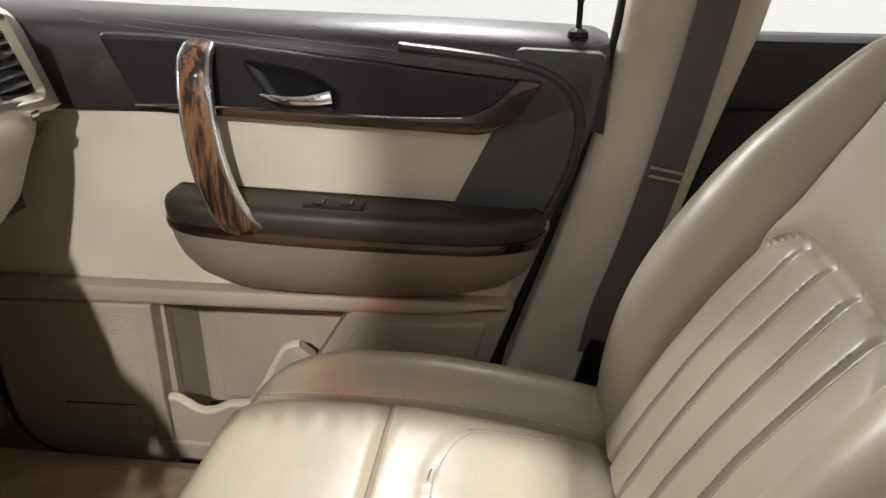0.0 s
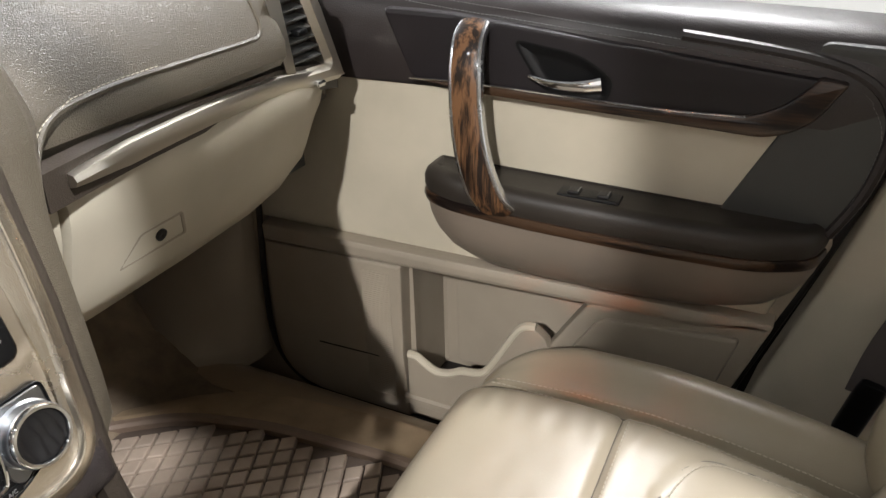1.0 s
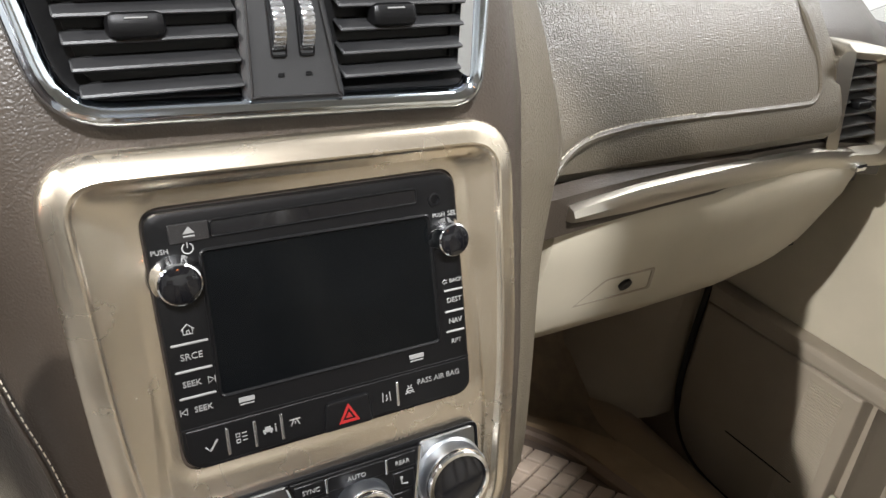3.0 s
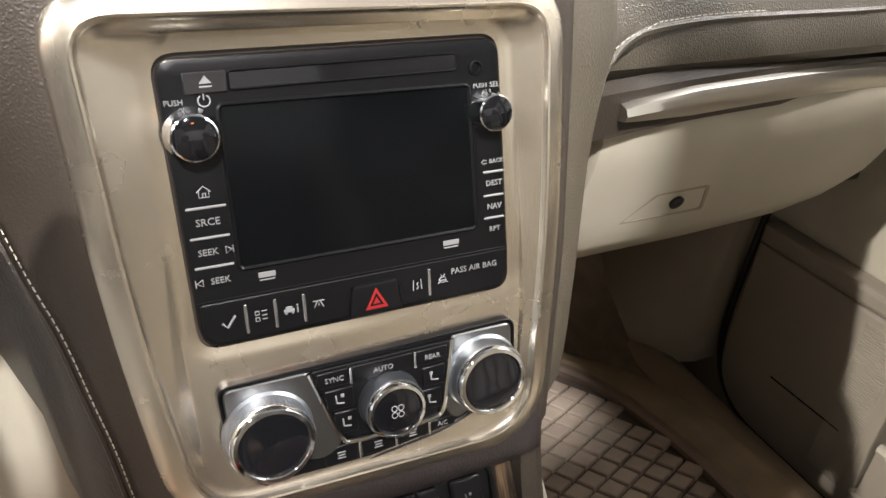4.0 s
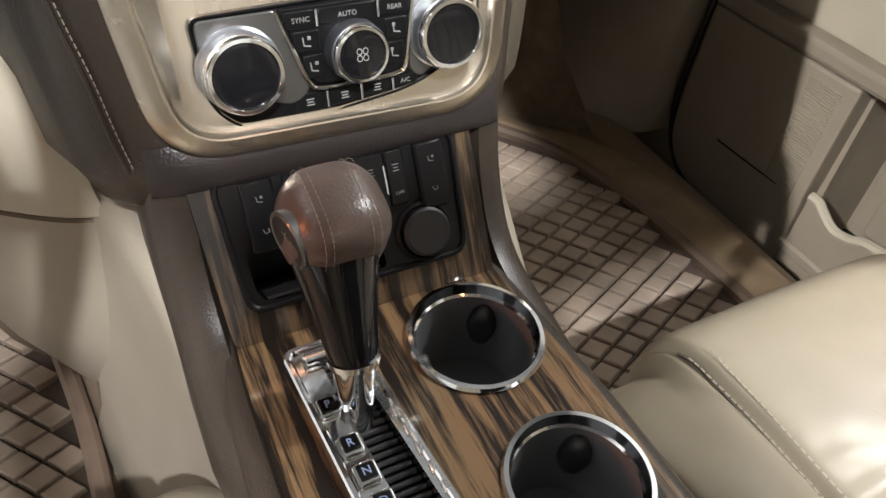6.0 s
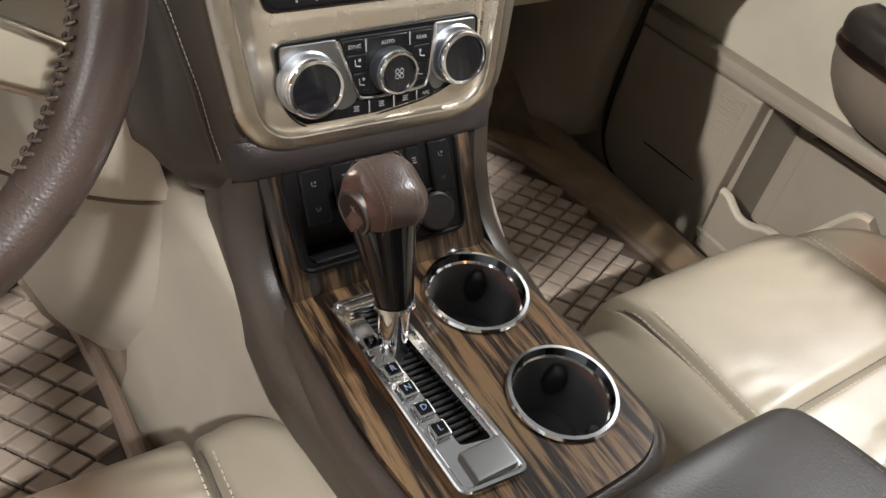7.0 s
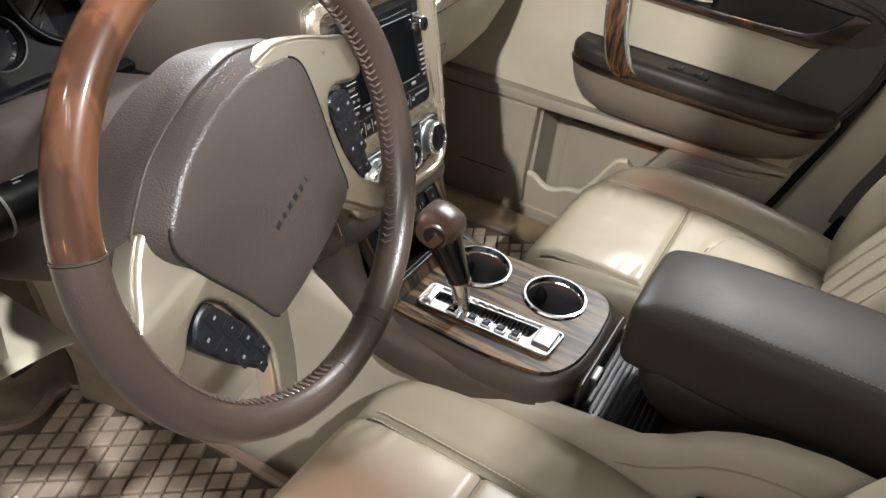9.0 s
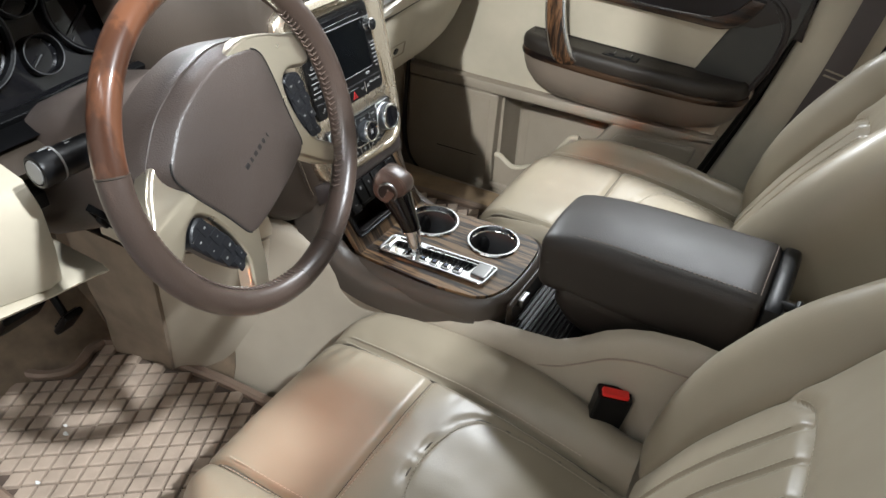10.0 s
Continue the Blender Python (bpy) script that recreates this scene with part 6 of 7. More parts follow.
            b.transform(T(u, v, 0.0180) @ Matrix.Rotation(g, 4, "Z") @ T(r * 0.975, 0, 0) @ Matrix.Diagonal((0.0010, r * 0.032, 0.0085, 1)))
            me = bpy.data.meshes.new("tmp")
            b.to_mesh(me)
            ribs.from_mesh(me)
            b.free()
            bpy.data.meshes.remove(me)
        tagged(part("knurl", ribs, KNURL, k, m=SC), kind="stuff")
        part("knob_ring", lathe([(r * 0.965, 0.0225), (r * 0.960, 0.0252), (r * 0.91, 0.0268), (r * 0.82, 0.0270), (r * 0.785, 0.0258), (r * 0.785, 0.024)], 48, (u, v, 0)), CHROME, k, "chrome knob ring", m=SC)
        part("knob_face", lathe([(r * 0.79, 0.023), (r * 0.785, 0.0250), (r * 0.6, 0.0254), (r * 0.02, 0.0256)], 40, (u, v, 0)), GLOSS, k, m=SC)
        if r < 0.02:
            for dx, dy in ((-0.002, 0.0021), (0.002, 0.0021), (-0.002, -0.0021), (0.002, -0.0021)):
                part("fan_mark", tube([(u + dx + 0.0017 * math.cos(q), v + dy + 0.0019 * math.sin(q), 0.0258) for q in [i * 0.785 for i in range(8)]], 0.00035, 4, True), GREY, k, m=SC)
    return c


climate()


def centre_vents():
    c = thing("centre_air_vents", (-0.46, -0.012, 0.78), "black centre air vents in a chrome surround", "air vent")
    o = rounded([(-0.122, 0.180), (0.104, 0.171), (0.116, 0.268), (-0.140, 0.272)], [0.03, 0.02, 0.01, 0.01], 7)
    i_ = rounded([(-0.102, 0.197), (0.086, 0.190), (0.096, 0.258), (-0.116, 0.262)], [0.012, 0.010, 0.006, 0.006], 7)
    part("surround", loft([[(q_[0], q_[1], z) for q_ in q] for q, z in ((o, -0.002), (inset(o, -0.0008), 0.009), (inset(o, 0.0010), 0.0125), (inset(o, 0.0040), 0.0142), (inset(o, 0.0080), 0.0132), (inset(o, 0.0108), 0.0100), (inset(o, 0.0115), 0.0060), (inset(o, 0.0115), -0.004))], True, False, True), BLUE_CHROME, c, "chrome surround", m=SM)
    oi = inset(o, 0.0117)
    part("surround_inner", loft([[(q_[0], q_[1], z) for q_ in q] for q, z in ((oi, 0.0070), (inset(oi, 0.002), 0.0070), (i_, 0.004), (inset(i_, 0.001), -0.006), (oi, -0.006))], True, False, True), BLACK, c, m=SM)
    part("side_wedge", layers([(rounded([(0.088, 0.192), (0.098, 0.186), (0.107, 0.262), (0.097, 0.262)], 0.003, 3), 0.002), (rounded([(0.088, 0.192), (0.096, 0.187), (0.104, 0.262), (0.097, 0.262)], 0.003, 3), 0.012)]), SATIN, c, m=SM)
    part("well", layers([(i_, -0.004), (i_, 0.0015)]), BLACK, c, m=SM)
    for x0, x1, tab in ((-0.106, -0.032, -0.078), (0.020, 0.090, 0.050)):
        for j in range(6):
            v = 0.196 + j * 0.0118
            lean = (0.010 if x0 < 0 else 0.0) * -(v - 0.196) / 0.06
            lean2 = 0.0 if x0 < 0 else 0.008 * (v - 0.196) / 0.06
            sl = rbox((0, 0, 0), (x1 - x0 + lean2 - lean, 0.0022, 0.0135), 0.0009, 1)
            part("slat", sl, SLAT, c, m=SM @ T((x0 + lean + x1 + lean2) / 2, v, 0.0085) @ Matrix.Rotation(radians(28), 4, "X"))
        tb = part("vent_tab", rbox((0, 0, 0), (0.026, 0.012, 0.014), 0.004, 2), BLACK, c, m=SM @ T(tab, 0.2235, 0.012))
        part("tab_line", bar(0.010, 0.0009, 0.0006, tab, 0.2265, 0.0192), GREY, tb, m=SM)
    pt = rounded([(-0.033, 0.183), (0.021, 0.181), (0.009, 0.262), (-0.030, 0.263)], [0.006, 0.006, 0.004, 0.004], 4)
    tp = part("thumb_plate", layers([(pt, -0.02), (pt, 0.003), (inset(pt, 0.002), 0.0055), (inset(pt, 0.004), 0.006)]), SLAT, c, "grey plate with two thumb wheels", m=SM @ T(0, 0, 0.008))
    pi_ = inset(pt, 0.0045)
    part("plate_rim", ring_frame(inset(pi_, -0.0012), pi_, 0.004, 0.0072, 0.0005), DARK, tp, m=SM @ T(0, 0, 0.008))
    for u in (-0.0135, 0.0010):
        rib = bmesh.new()
        b0 = lathe([(0.001, -0.0030), (0.0135, -0.0030), (0.0140, -0.0015), (0.0140, 0.0015), (0.0135, 0.0030), (0.001, 0.0030)], 32)
        me = bpy.data.meshes.new("tmp")
        b0.to_mesh(me)
        rib.from_mesh(me)
        b0.free()
        for q in range(32):
            b = bmesh.new()
            bmesh.ops.create_cube(b, size=1.0)
            b.transform(Matrix.Rotation(q * math.pi / 16, 4, "Z") @ T(0.0140, 0, 0) @ Matrix.Diagonal((0.0012, 0.0013, 0.006, 1)))
            me = bpy.data.meshes.new("tmp")
            b.to_mesh(me)
            rib.from_mesh(me)
            b.free()
        part("thumb_wheel", rib, SATIN, tp, "ribbed silver thumb wheel", m=SM @ T(0, 0, 0.008) @ T(u, 0.222, 0.001) @ Matrix.Rotation(radians(90), 4, "Y") @ Matrix.Rotation(radians(0), 4, "Z"))
        part("wheel_slot", ring_frame(rounded(rect(0.0085, 0.034, u, 0.222), 0.002, 3), rounded(rect(0.0068, 0.031, u, 0.222), 0.0015, 3), 0.004, 0.0075, 0.0005), BLACK, tp, m=SM @ T(0, 0, 0.008))
        part("flow_mark", bar(0.0034, 0.0022, 0.0005, u, 0.1965, 0.0063), BLACK, tp, m=SM @ T(0, 0, 0.008))
    return c


centre_vents()
# stitched edge of the stack's wing on the driver's side
wing = spline([(-0.452, -0.1795, 0.660), (-0.437, -0.1712, 0.634), (-0.423, -0.1615, 0.606), (-0.412, -0.1545, 0.570), (-0.404, -0.1490, 0.542), (-0.397, -0.1448, 0.510), (-0.3905, -0.1405, 0.486)], 42)
part("stitching", stitches([p + Vector((0.0016, -0.0012, 0.0)) for p in wing], 0.0030, 0.0014, 0.0005), THREAD, STACK)
part("piping", tube([p + Vector((0.0008, -0.0046, 0.0)) for p in wing], 0.0016, 6), BROWN, STACK)


# ---- switch panel below the stack ----
PDIR = Vector((-0.057, 0, 0.092)).normalized()
PM = Matrix(((0, PDIR.x, PDIR.z, -0.3345), (1, 0, 0, -0.018), (0, PDIR.z, -PDIR.x, 0.3985), (0, 0, 0, 1)))


def switch_panel():
    riser = rounded([(-0.094, -0.022), (0.100, -0.022), (0.098, 0.105), (-0.100, 0.105)], 0.006, 3)
    hole = rounded([(-0.078, 0.001), (0.078, 0.001), (0.081, 0.087), (-0.083, 0.087)], 0.010, 4)
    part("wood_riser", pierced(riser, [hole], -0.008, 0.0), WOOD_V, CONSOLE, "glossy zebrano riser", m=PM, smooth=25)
    s = thing("switch_panel", (-0.36, -0.018, 0.40), "black lower switch panel with a small bin and socket", "switch panel")
    o = rounded([(-0.080, -0.001), (0.080, -0.001), (0.083, 0.089), (-0.085, 0.089)], 0.012, 5)
    binh = rounded([(-0.072, 0.004), (0.018, 0.004), (0.018, 0.040), (-0.074, 0.040)], [0.010, 0.004, 0.004, 0.004], 4)
    part("face", pierced(o, [binh], -0.012, 0.002), BLACK, s, m=PM, smooth=30)
    part("rim", ring_frame(inset(o, -0.001), inset(o, 0.003), -0.005, 0.0042, 0.0012), BLACK, s, m=PM)
    part("bin", loft([[(p[0], p[1], z) for p in q] for q, z in ((binh, 0.001), (inset(binh, 0.001), -0.02), (inset(binh, 0.004), -0.05))][::-1], True, False), BLACK, s, m=PM)
    part("bin_back", layers([(inset(binh, 0.004), -0.051), (inset(binh, 0.004), -0.049)]), BLACK, s, m=PM)
    part("bin_mat", rbox((-0.027, 0.006, -0.022), (0.080, 0.003, 0.050), 0.001, 1), DARK, s, m=PM)
    for u in (-0.058, 0.062):
        ky = part("seat_switch", rbox((u, 0.0605, 0.004), (0.021, 0.046, 0.007), 0.0015, 1), BLACK, s, m=PM)
        part("seat_mark", join(tube([(u - 0.0018, 0.0735, 0.0078), (u - 0.0015, 0.0702, 0.0078), (u + 0.0018, 0.0696, 0.0078)], 0.0004, 5), bar(0.0018, 0.0018, 0.0005, u + 0.0015, 0.0728, 0.0078)), DIM, ky, m=PM)
        part("seat_mark", tube([(u - 0.0020, 0.0520, 0.0078), (u - 0.0008, 0.0492, 0.0078), (u + 0.0018, 0.0500, 0.0078), (u + 0.0014, 0.0520, 0.0078)], 0.0004, 5), DIM, ky, m=PM)
    for u in (-0.030, -0.006, 0.018, 0.036):
        ky = part("key", rbox((u, 0.064, 0.0035), (0.021 if u < 0.03 else 0.014, 0.038, 0.006), 0.0012, 1), BLACK, s, m=PM)
        part("key_mark", join(*[bar(0.0046 - 0.0010 * (i % 2), 0.0008, 0.0005, u, 0.073 - 0.0021 * i, 0.0068) for i in range(3)]), DIM, ky, m=PM)
    text_on("OFF", 0.0042, 0.036, 0.053, 0.0068, s, PM, DIM)
    part("key_line", bar(0.0014, 0.020, 0.0012, 0.0275, 0.064, 0.007), SATIN, s, m=PM)
    so = part("power_socket", lathe([(0.021, 0.0), (0.0215, 0.004), (0.0195, 0.0055), (0.018, 0.004)], 32, (0.050, 0.022, 0)), BLACK, s, "round socket with a black cap", m=PM)
    part("socket_cap", lathe([(0.0178, 0.002), (0.0175, 0.009), (0.0155, 0.0108), (0.001, 0.0112)], 32, (0.050, 0.022, 0)), DARK, so, m=PM)
    return s


switch_panel()


# ---- things in the console ----
def cup(centre, r, ring, label):
    c = thing("cup_holder", (centre[0], centre[1], 0.30), label, "cup holder", "cup holders")
    part("cup_ring", lathe([(ring * 0.90, 0.374), (ring, 0.3785), (ring + 0.003, 0.3810), (ring + 0.0015, 0.3835), (ring - 0.0015, 0.3838), (r, 0.3800), (r - 0.0008, 0.376)], 56, (*centre, 0)), CHROME, c, "bright chrome ring")
    bm = loft([[(centre[0] + q * math.cos(2 * math.pi * j / 48), centre[1] + q * math.sin(2 * math.pi * j / 48), z) for j in range(48)] for q, z in ((r, 0.379), (r * 0.985, 0.365), (r * 0.93, 0.33), (r * 0.90, 0.309), (r * 0.86, 0.3045))], True, False)
    me_ = part("cup_wall", bm, CUPM, c)
    part("cup_floor", lathe([(r * 0.87, 0.3035), (r * 0.86, 0.3055), (r * 0.5, 0.306), (0.001, 0.306)], 40, (*centre, 0)), CUPM, c)
    part("rubber_pad", lathe([(r * 0.62, 0.305), (r * 0.60, 0.3085), (0.001, 0.309)], 32, (centre[0] + 0.008, centre[1] - 0.004, 0)), CUPM, c)
    for g in (20, 140, 260):
        q = radians(g)
        part("spring_tab", softbox((0.014, 0.022, 0.042), 0.0068, (6, 8, 10), lambda q: Vector((q.x, q.y * (1 - 0.75 * (q.z / 0.021) ** 2 * 0.8), q.z))), SLAT, c, m=T(centre[0] + r * 0.93 * math.cos(q), centre[1] + r * 0.93 * math.sin(q), 0.346) @ Matrix.Rotation(q, 4, "Z") @ Matrix.Rotation(radians(-8), 4, "Y"))
    return c


cup(CUP_A, 0.0432, 0.0455, "chrome ringed black cup holder beside the gear lever")
cup(CUP_B, 0.0412, 0.0435, "empty chrome ringed black cup holder behind the other")


def gear_gate():
    g = thing("gear_gate", (-0.21, -0.057, 0.37), "polished chrome gear gate with lettered keys", "gear selector")
    slot = rounded([(-0.287, -0.0665), (-0.146, -0.0585), (-0.141, -0.0335), (-0.287, -0.0475)], 0.004, 3)
    part("plate", pierced(GATE_OUT, [slot], 0.372, 0.3835), CHROME, g, smooth=25)
    part("plate_rim", ring_frame(inset(GATE_OUT, -0.0022), inset(GATE_OUT, 0.0028), 0.374, 0.3862, 0.0012), CHROME, g)
    part("end_block", rbox((-0.127, -0.047, 0.3855), (0.026, 0.036, 0.006), 0.002, 2), PLATE, g)
    part("front_block", rbox((-0.293, -0.060, 0.3862), (0.012, 0.034, 0.006), 0.002, 2), CHROME, g)
    part("slider_bed", layers([(inset(slot, -0.002), 0.366), (inset(slot, -0.002), 0.370)]), BLACK, g)
    for i in range(24):
        x = -0.284 + i * 0.0056
        k = (x + 0.287) / 0.14
        part("slider_rib", rbox((x, -0.0572 + 0.0108 * k, 0.3735), (0.0036, 0.0185 + 0.006 * k, 0.0045), 0.0012, 1), SLAT, g)
    for i, ch in enumerate("PRNDL"):
        x = -0.254 + (0.0 if i == 0 else 0.030 + (i - 1) * 0.0205)
        y = -0.0745 + 0.010 * (x + 0.254) / 0.11
        k = part("key", rbox((x, y, 0.3855), (0.0150, 0.0145, 0.0055), 0.0022, 2), CHROME, g)
        part("key_face", rbox((x, y, 0.3880), (0.0112, 0.0108, 0.0020), 0.0010, 1), GLOSS, k)
        bm = lettering(ch, 0.0072, 0.0002)
        bm.transform(T(x, y, 0.3892) @ Matrix.Rotation(radians(-90), 4, "Z") @ Matrix.Rotation(radians(180), 4, "Z"))
        part("lettering", bm, KEY_PRINT, k, smooth=20, recalc=False)
    for i in range(6):
        x = -0.235 + i * 0.014
        part("stud", rbox((x, -0.0372 + 0.0105 * (x + 0.235) / 0.1, 0.3848), (0.008, 0.0046, 0.003), 0.001, 1), SATIN, g)
    return g


gear_gate()


def gear_lever():
    g = thing("gear_lever", (-0.245, -0.063, 0.374), "brown leather gear lever knob on a gloss black and chrome shaft", "gear lever")
    part("shaft", tube([(-0.243, -0.060, 0.365), (-0.248, -0.059, 0.385), (-0.254, -0.057, 0.412), (-0.258, -0.056, 0.425)], [0.011, 0.0115, 0.0125, 0.0135], 20), CHROME, g, "chrome lower shaft")
    def ring(c, rx, ry, t):
        c = Vector(c)
        ax = Vector((math.cos(t), 0, math.sin(t)))
        return [c + ax * math.cos(2 * math.pi * j / 28) * rx + Vector((0, 1, 0)) * math.sin(2 * math.pi * j / 28) * ry for j in range(28)]
    part("neck", loft([ring((-0.2575, -0.056, 0.423), 0.0150, 0.0150, 0.3), ring((-0.264, -0.056, 0.435), 0.0172, 0.0170, 0.3), ring((-0.274, -0.0555, 0.452), 0.0200, 0.0200, 0.3), ring((-0.285, -0.055, 0.471), 0.0235, 0.0240, 0.3), ring((-0.292, -0.0545, 0.483), 0.0258, 0.0268, 0.3)]), GLOSS, g, "gloss black tapered neck")
    part("collar", loft([ring((-0.2565, -0.0562, 0.4205), 0.0158, 0.0158, 0.3), ring((-0.258, -0.056, 0.4245), 0.0162, 0.0162, 0.3)]), CHROME, g)
    def kn(q):
        y = q.y / 0.034
        k = 1 - 0.10 * y * y
        return Vector((q.x * k * (1.0 + 0.05 * (q.z > 0)), q.y, q.z * k + 0.004 * (1 - y * y) * (q.z > 0)))
    KM = T(-0.2980, -0.0518, 0.4920) @ Matrix.Rotation(radians(17), 4, "Y")
    part("knob", softbox((0.056, 0.061, 0.055), 0.0215, (14, 14, 12), kn), KNOB_LEATHER, g, "stitched brown leather knob", m=KM)
    for y0 in (-0.013, 0.014):
        for dy in (-0.0022, 0.0022):
            pth = []
            for i in range(25):
                q = radians(-20 + 220 * i / 24)
                k = 1 - 0.10 * ((y0 + dy) / 0.034) ** 2
                ex = 0.66
                cx, sx = math.cos(q), math.sin(q)
                pth.append((0.0298 * k * math.copysign(abs(cx) ** ex, cx), y0 + dy, 0.0285 * k * math.copysign(abs(sx) ** ex, sx) + 0.0025))
            part("stitching", stitches(pth, 0.0026, 0.0010, 0.00032), BROWN_THREAD, g, m=KM)
    BMx = KM @ Matrix.Rotation(radians(13), 4, "Z") @ T(0, -0.0278, 0.005) @ Matrix.Rotation(radians(90), 4, "X")
    bt = part("side_button", lathe([(0.0175, -0.006), (0.0175, 0.0012), (0.0166, 0.0022), (0.0152, 0.0020), (0.0148, 0.0012)], 36), PLATE, g, "round dark metal side button", m=BMx)
    part("button_face", lathe([(0.0149, -0.002), (0.0148, 0.0018), (0.010, 0.0028), (0.0005, 0.0032)], 32), DARK, bt, m=BMx)
    part("plus_mark", join(bar(0.0060, 0.0010, 0.0006, 0, 0.0070, 0.0032, 0.0002), bar(0.0010, 0.0060, 0.0006, 0, 0.0070, 0.0032, 0.0002)), GREY, bt, m=BMx)
    part("minus_mark", bar(0.0060, 0.0010, 0.0006, 0, -0.0070, 0.0032, 0.0002), GREY, bt, m=BMx)
    return g


gear_lever()


def tray():
    t = thing("console_tray", (-0.03, 0.0, 0.30), "black ribbed tray between the cup holders and armrest", "tray")
    part("tray_floor", rbox((-0.015, -0.002, 0.322), (0.13, 0.165, 0.012), 0.004, 1), BLACK, t)
    for i in range(14):
        part("tray_rib", rbox((-0.066 + i * 0.0078, -0.002, 0.3290), (0.0034, 0.150, 0.004), 0.0012, 1), DARK, t)
    part("tray_wall", rbox((-0.058, -0.002, 0.345), (0.010, 0.165, 0.05), 0.004, 1), BROWN, t)
    part("release_catch", rbox((-0.049, -0.048, 0.362), (0.012, 0.030, 0.016), 0.004, 2), PLATE, t)
    return t


tray()


# ---- belts ----
def ribbon(pts, width, thick, across):
    """A flat strap along points; across: the direction of its width."""
    a = Vector(across).normalized()
    P = [Vector(p) for p in pts]
    rings = []
    for i, p in enumerate(P):
        t = (P[min(i + 1, len(P) - 1)] - P[max(i - 1, 0)]).normalized()
        w = (a - t * a.dot(t)).normalized()
        n = t.cross(w) * thick / 2
        w = w * width / 2
        rings.append([p - w - n, p + w - n, p + w + n, p - w + n])
    return loft(rings)


def seat_belt():
    b = thing("seat_belt", (0.17, 0.755, 0.24), "dark brown seat belt hanging down the cream pillar", "seat belt")
    path = spline([(0.330, 0.700, 1.12), (0.308, 0.735, 0.90), (0.290, 0.758, 0.72), (0.262, 0.762, 0.55), (0.232, 0.758, 0.42), (0.205, 0.750, 0.33), (0.192, 0.742, 0.26)], 40)
    part("webbing", ribbon(path, 0.050, 0.0014, (1, 0, 0.25)), WEBBING, b, "dark brown webbing")
    lp = [p for p in path if 0.53 < p.z < 0.56]
    for k in (0, 1):
        part("webbing_fold", ribbon([(0.240, 0.7575 - 0.001, 0.535 + 0.012 * k), (0.285, 0.7575 - 0.001, 0.527 + 0.012 * k)], 0.0035, 0.003, (0, 0.2, 1)), SEAT_SIDE, b)
    part("guide_ring", tube(spline([(0.292, 0.738, 0.768), (0.334, 0.732, 0.776), (0.336, 0.728, 0.812), (0.296, 0.732, 0.806)], 16, True), 0.004, 8, True), SATIN, b)
    part("anchor", softbox((0.035, 0.022, 0.10), 0.009, (5, 4, 6)), BLACK, b, m=T(0.188, 0.742, 0.235) @ Matrix.Rotation(radians(12), 4, "Y"))
    return b


seat_belt()


def buckle(x, y, z):
    b = thing("seat_belt_buckle", (x, y, z - 0.12), "black seat belt buckle with a red release button", "buckle")
    o = rounded(rect(0.052, 0.030), 0.006, 4)
    M = T(x, y, z) @ Matrix.Rotation(radians(24), 4, "Z") @ Matrix.Rotation(radians(8), 4, "Y")
    part("body", layers([(inset(o, 0.004), -0.13), (inset(o, 0.001), -0.05), (o, -0.02), (o, 0.0), (inset(o, 0.001), 0.002)]), BLACK, b, m=M)
    part("release_button", rbox((0.0, -0.003, 0.003), (0.040, 0.016, 0.010), 0.003, 2), RED_BTN, b, "red release button", m=M)
    return b


buckle(0.142, -0.132, 0.330)


